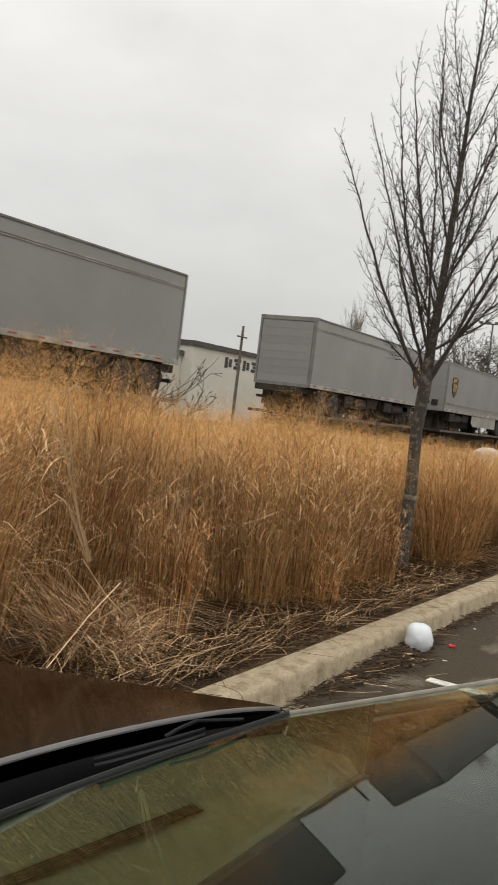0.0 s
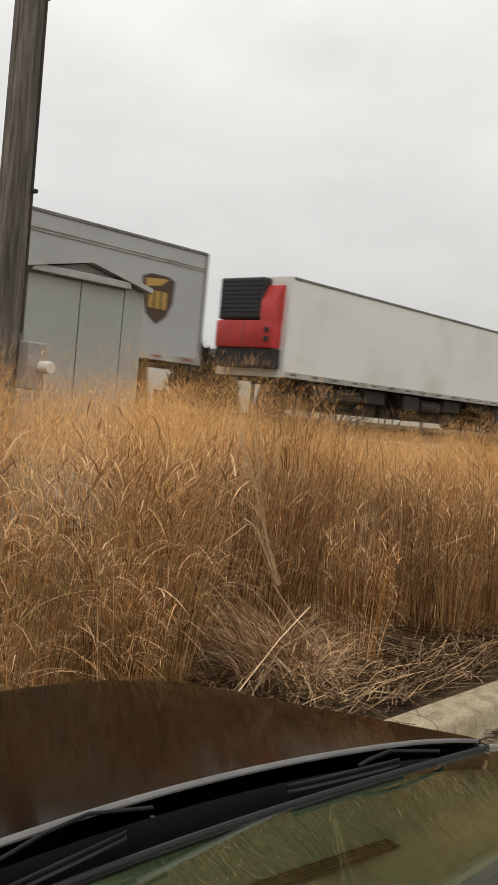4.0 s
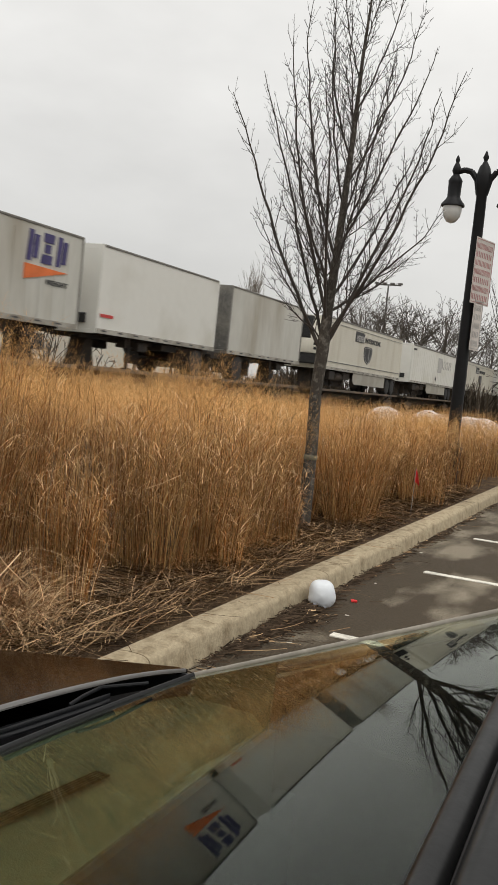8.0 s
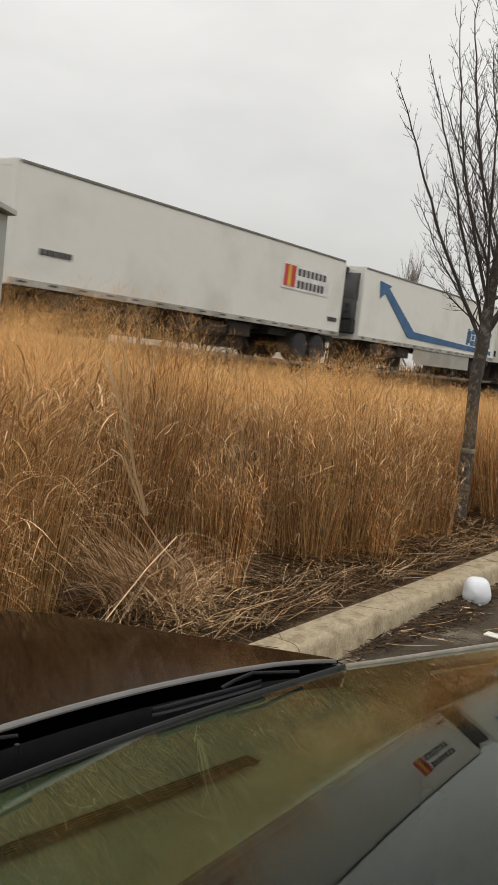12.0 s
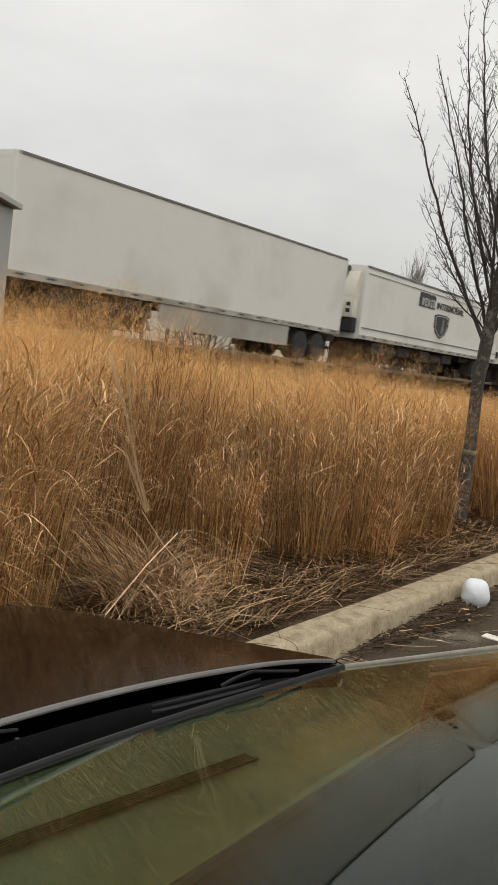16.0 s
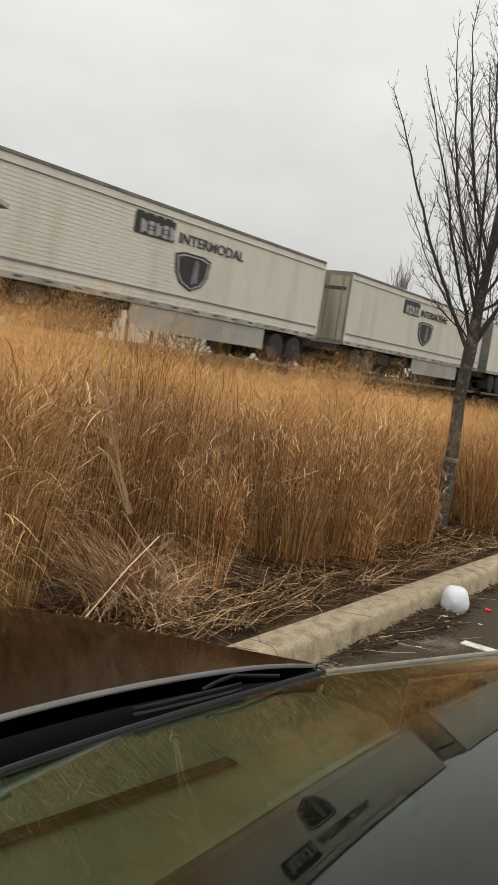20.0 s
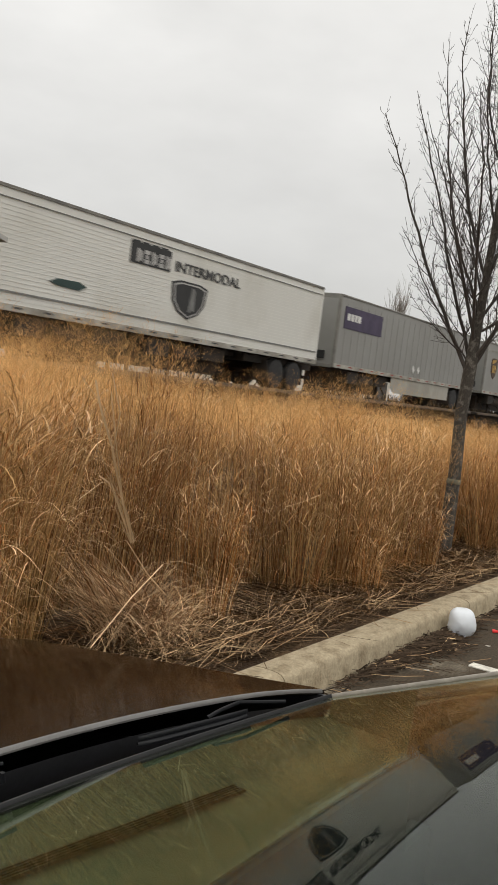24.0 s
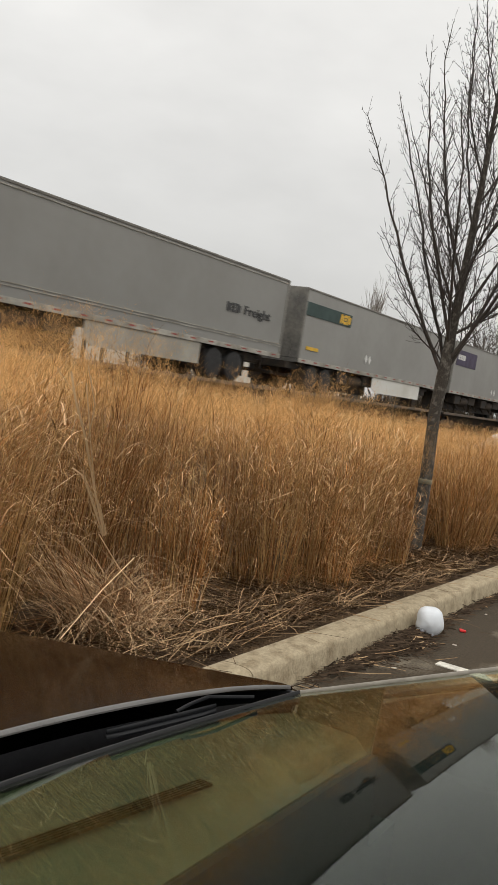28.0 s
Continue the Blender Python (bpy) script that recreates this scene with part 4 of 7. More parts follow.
for s, L, skin, side, end, mark, label, extra in TRAIN:
    trailer(s, L, skin, side, end, mark, label, **extra)
    flatcar(s - 0.2, s + L + 0.2, end in ("front", "reefer"))


# ---- the parked car ----
DARKGLASS = mat("tinted_side_glass", (0.008, 0.009, 0.009), 0.08, scale=5, fine=40, bump=0, spec=0.4)
BLACKCLOTH = mat("black_cabin_cloth", (0.006, 0.011, 0.012), 0.95, scale=20, fine=150, bump=0.1, spec=0.03)
SEAL = mat("roof_rubber", (0.008, 0.008, 0.008), 0.34, scale=20, fine=150, bump=0.03, spec=0.2)
car = thing("parked_car", "dark brown glossy car parked nose-in at the kerb", "car")


def lerp(a, b, u):
    return a + (b - a) * u


def glass_z(x, y):
    g = 0.049 * (x - 1.1) - 0.03 * (x - 1.1) ** 2 - 0.019
    return 0.925 + g - 0.437 * (y - 0.98)


def base_y(x):
    """The foot of the windscreen in plan."""
    return 0.99 + 0.6 * (2.12 - x) - 0.193 * (2.12 - x) ** 2


def hood_y(x):
    """The rear edge of the bonnet in plan."""
    return 1.02 + 0.30 * (2.13 - x) - 0.09 * (2.13 - x) ** 2


def hood_z(x, y):
    u = (x - 1.25) / 0.88
    v = max(0.0, y - 1.05)
    return 0.985 - 0.05 * u * u - 0.03 * max(0, abs(u) - 0.75) - 0.132 * v + 0.004 * v * v


def right_x(y):
    return 2.13 - 0.02 * (y - 1.0) - 0.03 * max(0, y - 1.5) ** 2


HEAD_Y = 0.14
GLASS_IN, HOOD_OUT = 0.86, 1.08


def slid(ob, k):
    """Draws a part nearer to, or further from, the driver's door by the factor k."""
    e = Vector((0, 0, 1.7))
    ob.data.transform(Matrix.Translation(e) @ Matrix.Scale(k, 4) @ Matrix.Translation(-e))
    return ob



def sheet(bm, fn, nu, nv, thick=0.0, down=(0, 0, -1)):
    """A curved sheet over fn(u, v), closed to a slab where thick is given."""
    d = Vector(down).normalized() * thick
    g = [[bm.verts.new(fn(i / nu, j / nv)) for j in range(nv + 1)] for i in range(nu + 1)]
    for i in range(nu):
        for j in range(nv):
            bm.faces.new((g[i][j], g[i + 1][j], g[i + 1][j + 1], g[i][j + 1]))
    if thick:
        k = [[bm.verts.new(v.co + d) for v in row] for row in g]
        for i in range(nu):
            for j in range(nv):
                bm.faces.new((k[i][j], k[i][j + 1], k[i + 1][j + 1], k[i + 1][j]))
        for i in range(nu):
            bm.faces.new((g[i][0], k[i][0], k[i + 1][0], g[i + 1][0]))
            bm.faces.new((g[i][nv], g[i + 1][nv], k[i + 1][nv], k[i][nv]))
        for j in range(nv):
            bm.faces.new((g[0][j], g[0][j + 1], k[0][j + 1], k[0][j]))
            bm.faces.new((g[nu][j], k[nu][j], k[nu][j + 1], g[nu][j + 1]))
    return g


def hood_fn(u, v):
    x = lerp(0.36, 2.13, u)
    y0, y1 = hood_y(x), 2.28 - 0.1 * ((x - 1.25) / 0.88) ** 4
    y = lerp(y0, y1, v)
    xx = 1.25 + (x - 1.25) * (right_x(y) - 1.25) / 0.88
    z = hood_z(x, y)
    if v > 0.9:
        z -= 0.9 * (v - 0.9) ** 2 * 12 * 0.4
    return (xx, y, z)


bm = bmesh.new()
sheet(bm, hood_fn, 40, 36, 0.012)
hood = slid(part("bonnet", bm, PAINT, car, "dark brown glossy bonnet reflecting dry grass", smooth=True), HOOD_OUT)

bm = bmesh.new()


def bay_fn(u, v):
    x = lerp(0.3, 2.125, u)
    y = lerp(hood_y(min(x, 2.1)) - 0.03, 2.1, v ** 1.5)
    return (x, y, hood_z(x, y) - 0.035 - 0.16 * min(1, v * 4))


sheet(bm, bay_fn, 20, 16, 0.02)
slid(part("engine_bay", bm, RUBBER, car, "dark space under the bonnet edge", smooth=True), HOOD_OUT)
bm = bmesh.new()
sheet(bm, lambda u, v: (right_x(lerp(1.0, 2.2, u)) - 0.012, lerp(1.0, 2.2, u), hood_z(2.1, lerp(1.0, 2.2, u)) - 0.01 - 0.3 * v), 12, 2, 0.01, (-1, 0, 0))
slid(part("wing_inner", bm, RUBBER, car), HOOD_OUT)
bm = bmesh.new()


def lip(u, v):
    x = lerp(0.38, 2.12, u)
    y = hood_y(x)
    return (x, y - 0.001 - 0.01 * v * (0.3 + 0.7 * min(1, (2.13 - x) / 0.5)), hood_z(x, y) + 0.003 - 0.006 * v * v)


sheet(bm, lip, 40, 4, 0.004)
slid(part("bonnet_seal", bm, mat("pale_seal", (0.14, 0.133, 0.125), 0.45, scale=12, fine=150, vary=0.1, bump=0.05), hood, "pale grey seal along the rear edge of the bonnet", smooth=True), HOOD_OUT)

for nm, y0, y1, x, z0, z1 in (("fender", 1.0, 2.2, 2.14, 0.25, 0.72), ("door", -0.35, 0.99, 2.17, 0.22, 0.86), ("door", -1.5, -0.36, 2.17, 0.22, 0.86), ("rear_wing", -3.0, -1.51, 2.16, 0.25, 0.92)):
    for k in (0, 1):
        bm = bmesh.new()
        if k:
            box(bm, x - 0.06, x, y0, y1, z0, z1, 0.02)
        else:
            box(bm, 0.33 + 2.17 - x, 0.39 + 2.17 - x, y0, y1, z0, z1, 0.02)
        part(nm, bm, PAINT, car)
        if nm == "door":
            bm = bmesh.new()
            prism(bm, [(y0 + 0.02, 0.86), (y1 - 0.02, 0.86), (min(y1, 0.25) - 0.1, 1.27), (y0 + 0.02, 1.27)], 0, 0.012)
            part("side_window", bm, DARKGLASS, car, "dark tinted side window", at=Matrix.Translation((2.11 if k else 0.43, 0, 0)) @ pose(0, 0, 0, 0, 0, 90))
for nm, y0, z0, z1 in (("front_bumper", 2.16, 0.2, 0.74), ("rear_bumper", -3.2, 0.3, 0.95)):
    bm = bmesh.new()
    box(bm, 0.42, 2.1, y0, y0 + 0.1, z0, z1, 0.03)
    part(nm, bm, PAINT, car)
bm = bmesh.new()
sheet(bm, lambda u, v: (lerp(0.42, 2.1, u), lerp(0.12, -1.3, v), 1.30 + 0.05 * math.sin(math.pi * u) + 0.05 * math.sin(math.pi * min(1, v * 0.6 + 0.1)) - 0.02), 24, 16, 0.02)
part("roof_panel", bm, PAINT, car, smooth=True)
bm = bmesh.new()
sheet(bm, lambda u, v: (lerp(lerp(0.44, 2.08, u), 1.26, 0.04 * v), lerp(-1.305, -1.84, v) - 0.05 * math.sin(math.pi * u), lerp(1.3, 0.94, v) + 0.04 * math.sin(math.pi * u) * (1 - v)), 20, 10, 0.008)
part("rear_window", bm, DARKGLASS, car, "dark tinted rear window", smooth=True)
bm = bmesh.new()
sheet(bm, lambda u, v: (lerp(0.4, 2.1, u), lerp(-1.845, -3.15, v) - 0.05 * math.sin(math.pi * u) * (1 - v), 0.925 + 0.025 * math.sin(math.pi * u) - 0.03 * v * v), 20, 12, 0.02)
part("boot_lid", bm, PAINT, car, smooth=True)

# windscreen
bm = bmesh.new()


def glass_fn(u, v):
    x = lerp(0.46, 2.12, u)
    y = lerp(base_y(x), HEAD_Y, v)
    xx = 1.28 + (x - 1.28) * lerp(1.0, 0.93, v)
    return (xx, y, glass_z(xx, y))


def rim(t, n):
    """Even steps, but for a narrow first and last one, so that the rim alone is rounded."""
    return float(np.interp(t, (0, 1 / n, 1 - 1 / n, 1), (0, 0.002, 0.998, 1)))


sheet(bm, lambda u, v: glass_fn(rim(u, 38), rim(v, 26)), 38, 26, 0.005, (0.04, -0.4, -0.915))
GLASS = bpy.data.materials.new("windscreen_glass")
GLASS.use_nodes = True
gb = GLASS.node_tree.nodes["Principled BSDF"]
gb.inputs["Base Color"].default_value = (0.74, 0.82, 0.66, 1)
gb.inputs["Transmission Weight"].default_value = 1.0
gb.inputs["Roughness"].default_value = 0.0
gb.inputs["IOR"].default_value = 1.155
gb.inputs["Specular Tint"].default_value = (0.7, 0.9, 1.0, 1)
screen = slid(part("windscreen", bm, GLASS, car, "raked green-tinted windscreen reflecting the train and sky", smooth=True), GLASS_IN)
screen.visible_shadow = False


ROUND = [(-math.cos(math.pi * i / 8), -0.3 + 1.3 * math.sin(math.pi * i / 8)) for i in range(9)]


def strip(bm, a, b, wide, thick, fn, n=30):
    """A moulding along fn(u), wide along its second answer."""
    rows = []
    for i in range(n + 1):
        p, side, up = fn(lerp(a, b, i / n))
        rows.append([bm.verts.new(p + side * sx * wide / 2 + up * sz * thick) for sx, sz in ROUND])
    for p, q in zip(rows, rows[1:]):
        for i in range(len(ROUND)):
            k = (i + 1) % len(ROUND)
            bm.faces.new((p[i], q[i], q[k], p[k]))


UP = Vector((-0.04, 0.4, 0.915)).normalized()
bm = bmesh.new()
strip(bm, 0, 1, 0.014, 0.008, lambda u: (Vector(glass_fn(1.0, u)) + Vector((0.002, 0, 0.0)), Vector((1, 0.05, 0)), UP))
slid(part("pillar_moulding", bm, mat("pale_moulding", (0.3, 0.27, 0.22), 0.4, scale=20, fine=100, bump=0), car, "bright thin side moulding of the windscreen", smooth=True), GLASS_IN)
bm = bmesh.new()
strip(bm, 0, 1, 0.04, 0.012, lambda u: (Vector(glass_fn(1.0, u)) + Vector((0.02, -0.02, -0.035)), Vector((1, 0.05, -0.25)), UP))
slid(part("pillar", bm, TRIM, car, smooth=True), GLASS_IN)
bm = bmesh.new()
strip(bm, 0, 1, 0.034, 0.018, lambda u: (Vector(glass_fn(u, 1.0)) + Vector((0, -0.014, 0.004)), Vector((0, 1, -0.4)), UP))
slid(part("header_seal", bm, SEAL, car, "black rubber seal along the roof edge", smooth=True), GLASS_IN)
bm = bmesh.new()
strip(bm, 0, 1, 0.05, 0.022, lambda u: (Vector(glass_fn(u, 1.0)) + Vector((0, -0.062, 0.012)), Vector((0, 1, -0.3)), UP))
slid(part("roof_header", bm, SEAL, car, smooth=True), GLASS_IN)

bm = bmesh.new()
strip(bm, 0, 1, 0.02, 0.008, lambda u: (Vector(glass_fn(u, 0.0)) + Vector((0, 0.004, -0.001)), Vector((0, 1, -0.437)).normalized(), UP))
slid(part("foot_seal", bm, SEAL, car, "black rubber seal along the windscreen foot", smooth=True), GLASS_IN)

# cowl and wipers
bm = bmesh.new()


def cowl_fn(u, v):
    x = lerp(0.42, 2.11, u)
    y = base_y(x) - 0.02 + 0.3 * v
    w = min(1, max(0, (v - 0.1) * 2.2))
    return (x, y, glass_z(x, base_y(x)) - 0.012 - 0.24 * w * w * (3 - 2 * w))


sheet(bm, cowl_fn, 36, 8, 0.01)
slid(part("cowl_panel", bm, TRIM, car, "black plastic cowl panel below the windscreen", smooth=True), GLASS_IN)
for i in range(3):
    bm = bmesh.new()
    sheet(bm, lambda u, v: (lerp(0.6, 1.98, u), base_y(lerp(0.6, 1.98, u)) + 0.02 + 0.03 * i + 0.008 * v, cowl_fn((lerp(0.6, 1.98, u) - 0.42) / 1.69, 0.1 + 0.1 * i)[2] + 0.006), 30, 1, 0.012)
    slid(part("cowl_rib", bm, RUBBER, car), GLASS_IN)


def polybar(bm, pts, r):
    for p, q in zip(pts, pts[1:]):
        tube(bm, p, q, r, n=8)


def wiper(blade, arm, pivot, label):
    """A parked wiper: a flat blade along one line, a bent arm above it, a hub."""
    bm = bmesh.new()
    polybar(bm, [Vector(q) for q in arm], 0.005)
    tube(bm, Vector(pivot) - Vector((0, 0, 0.032)), Vector(pivot) - Vector((0, 0, 0.01)), 0.009, 0.006, 16)
    w = slid(part("wiper_arm", bm, WIPER, car, label, smooth=True), GLASS_IN)
    a, b = Vector(blade[0]), Vector(blade[1])
    for k, (wd, hi) in enumerate(((0.022, 0.008), (0.009, 0.02))):
        bm = bmesh.new()
        sheet(bm, lambda u, v: tuple(a.lerp(b, u) + Vector((0.012, 0.022, 0)).normalized() * wd * (v - 0.5) * (1 - 0.5 * abs(2 * u - 1) ** 4) + Vector((0, 0, hi + 0.006 * math.sin(math.pi * v)))), 16, 6, 0.005)
        slid(part("wiper_blade" if k == 0 else "blade_spine", bm, WIPER, w, smooth=True), GLASS_IN)


WIPER = mat("wiper_metal", (0.008, 0.0085, 0.01), 0.5, scale=20, fine=150, bump=0.05, spec=0.22)
wiper(((1.70, 1.28, 0.808), (1.945, 1.135, 0.862)), ((1.855, 1.192, 0.87), (1.9, 1.184, 0.881), (1.955, 1.168, 0.892), (2.02, 1.07, 0.908)), (2.0, 1.075, 0.9), "black wiper arm resting at the windscreen foot")
wiper(((0.8, 1.52, 0.64), (1.32, 1.4, 0.765)), ((1.05, 1.52, 0.74), (1.2, 1.53, 0.765), (1.31, 1.515, 0.785), (1.42, 1.43, 0.80)), (1.42, 1.43, 0.79), "black wiper arm resting at the windscreen foot")

# inside
bm = bmesh.new()


def dash_fn(u, v):
    x = lerp(0.48, 2.105, u)
    y = lerp(base_y(x) - 0.012, 0.8 - 0.03 * u, v)
    return (x, y, min(glass_z(x, y) - 0.018, 0.87 - 0.03 * max(0, v - 0.85) / 0.15))


sheet(bm, dash_fn, 24, 24, 0.03)
dash = slid(part("dashboard", bm, CABIN, car, "olive grey dashboard seen through the windscreen", smooth=True), GLASS_IN)
# dash face: the cabin's shade is put into its near-black colour
bm = bmesh.new()
sheet(bm, lambda u, v: (lerp(0.48, 2.1, u), 0.796 - 0.03 * u - 0.02 * v, 0.838 - 0.4 * v), 12, 6, 0.02, (0, -1, 0))
slid(part("dash_face", bm, BLACKCLOTH, dash, "lower face of the dashboard, blackened to stand for cabin shade", smooth=True), GLASS_IN)
bm = bmesh.new()
for k in range(5):
    sheet(bm, lambda u, v: (lerp(0.85, 1.56, u), lerp(1.02, 0.905, u) - 0.014 + 0.007 * k + 0.003 * v, 0.884), 10, 1, 0.006)
for i in range(30):
    u = i / 29
    x, y = lerp(0.85, 1.56, u), lerp(1.02, 0.905, u)
    box(bm, x, x + 0.004, y - 0.014, y + 0.018, 0.879, 0.882)
slid(part("defroster_vent", bm, mat("brown_vent", (0.008, 0.013, 0.006), 0.8, scale=20, fine=100, bump=0, spec=0.1), dash, "black slotted defroster vent"), GLASS_IN)
bm = bmesh.new()
sheet(bm, lambda u, v: (lerp(2.105, 2.085, v), lerp(0.98, 0.76, u), lerp(glass_z(2.1, lerp(0.98, 0.76, u)) - 0.012, 0.83, v)), 10, 4, 0.01, (1, 0, 0))
slid(part("pillar_trim", bm, CABIN, car, "olive grey inner trim beside the dashboard", smooth=True), GLASS_IN)
bm = bmesh.new()
box(bm, 0.45, 2.05, -1.6, 0.9, 0.25, 0.3)
part("cabin_floor", bm, BLACKCLOTH, car)
for y, z in ((-1.62, 1.28), (0.66, 0.72)):
    bm = bmesh.new()
    box(bm, 0.45, 2.05, y, y + 0.05, 0.3, z)
    part("bulkhead", bm, BLACKCLOTH, car)
for x, y in ((0.45, 1.5), (2.05, 1.5), (0.45, -1.9), (2.05, -1.9)):
    w = part("wheel", shared(("wheel", "car"), lambda bm: (lathe(bm, [(0.2, -0.1), (0.3, -0.1), (0.325, -0.06), (0.325, 0.06), (0.3, 0.1), (0.2, 0.1)], 28, axis="Y"), bmesh.ops.rotate(bm, verts=bm.verts, cent=(0, 0, 0), matrix=Matrix.Rotation(math.pi / 2, 3, "Z"))) and True), TYRE, car, at=Matrix.Translation((x, y, 0.325)))
    part("rim", shared(("rim", "car"), lambda bm: (lathe(bm, [(0.0, -0.06), (0.21, -0.07), (0.21, 0.07), (0.0, 0.06)], 24, axis="Y"), bmesh.ops.rotate(bm, verts=bm.verts, cent=(0, 0, 0), matrix=Matrix.Rotation(math.pi / 2, 3, "Z"))) and True), RIM, w)


# ---- plants ----
rng = np.random.default_rng(7)


def blades(root, height, lean, heading, width, droop, levels=5, taper=1.4, twist=None):
    """Bent strips, one a blade: arrays in, vertices and quads out."""
    n = len(root)
    u = np.linspace(0, 1, levels)[None, :]
    hx, hy = np.cos(heading)[:, None], np.sin(heading)[:, None]
    out = (lean[:, None] * u + np.minimum(droop, 1.2)[:, None] * u ** 2.2) * height[:, None]
    z = height[:, None] * (u - 0.38 * droop[:, None] * u ** 3)
    c = np.stack([root[:, 0:1] + hx * out, root[:, 1:2] + hy * out, root[:, 2:3] + z], -1)
    a = heading + np.pi / 2 if twist is None else twist
    side = np.stack([np.cos(a), np.sin(a), np.zeros(n)], -1)[:, None, :]
    w = (width[:, None] * np.maximum(0.12, 1 - u ** taper))[..., None] / 2
    v = np.stack([c - side * w, c + side * w], 2).reshape(-1, 3)
    base = (np.arange(n) * levels * 2)[:, None] + (np.arange(levels - 1) * 2)[None, :]
    q = np.stack([base, base + 1, base + 3, base + 2], -1).reshape(-1, 4)
    return v, q, c


class Heap:
    def __init__(self):
        self.v, self.q, self.i, self.n = [], [], [], 0

    def add(self, v, q, k):
        self.v.append(v)
        self.q.append(q + self.n)
        self.i.append(np.full(len(q), k))
        self.n += len(v)

    def mesh(self, name, mats):
        return raw_mesh(name, np.concatenate(self.v), np.concatenate(self.q), mats, np.concatenate(self.i))


def spread(x0, x1, y0, y1, step):
    gx, gy = np.meshgrid(np.arange(x0, x1, step), np.arange(y0, y1, step))
    p = np.stack([gx.ravel(), gy.ravel()], -1)
    return p + rng.uniform(-0.45, 0.45, p.shape) * step


def front(x):
    """Where the stand of grass begins: clumps that stand forward, hollows between them."""
    at = (1.0, 2.6, 3.2, 3.5, 3.62, 4.95, 5.02, 5.88, 5.98, 6.3, 7.2, 8.2, 8.32, 9.62, 9.74, 10.2, 11.0, 11.15, 12.75, 12.95, 15, 20, 25)
    y = (2.95, 3.0, 3.12, 3.35, 3.78, 3.78, 3.95, 3.95, 3.12, 3.0, 2.96, 3.02, 4.3, 4.4, 3.12, 2.84, 2.9, 4.1, 4.1, 2.95, 2.85, 2.85, 2.9)
    return np.interp(np.asarray(x, float), at, y)


def leafy(x):
    """How much pale dead leaf a tussock carries: some are leafy, some bare brown stems."""
    return np.interp(x, (1.2, 3.3, 3.6, 4.6, 5.1, 5.9, 6.2, 6.9, 7.6, 8.5, 9.8, 11, 12), (2.2, 2.1, 0.6, 0.35, 0.25, 0.3, 1.0, 0.8, 1.0, 1.3, 0.35, 0.6, 0.5))


def tall(x, y):
    """The height of the stand, seed heads included."""
    h = np.interp(x, (2.4, 2.9, 3.3, 3.7, 4.2, 5.5, 6.8, 7.4, 8.2, 9.5, 13, 20), (1.6, 1.74, 1.8, 1.7, 1.6, 1.58, 1.52, 1.46, 1.46, 1.4, 1.36, 1.3))
    return h + np.interp(x, (2.8, 4.8, 8.0, 10.0), (0.0, 0.09, 0.09, -0.03)) + 0.06 * np.sin(x * 2.7 - y * 1.3) + 0.06 * np.sin(x * 6.3 + y * 3.1) - 0.012 * np.clip(y - 4, 0, 5) - np.interp(x, (3, 5), (0.1, 0.0)) * np.clip(y - 3.8, 0, 2)


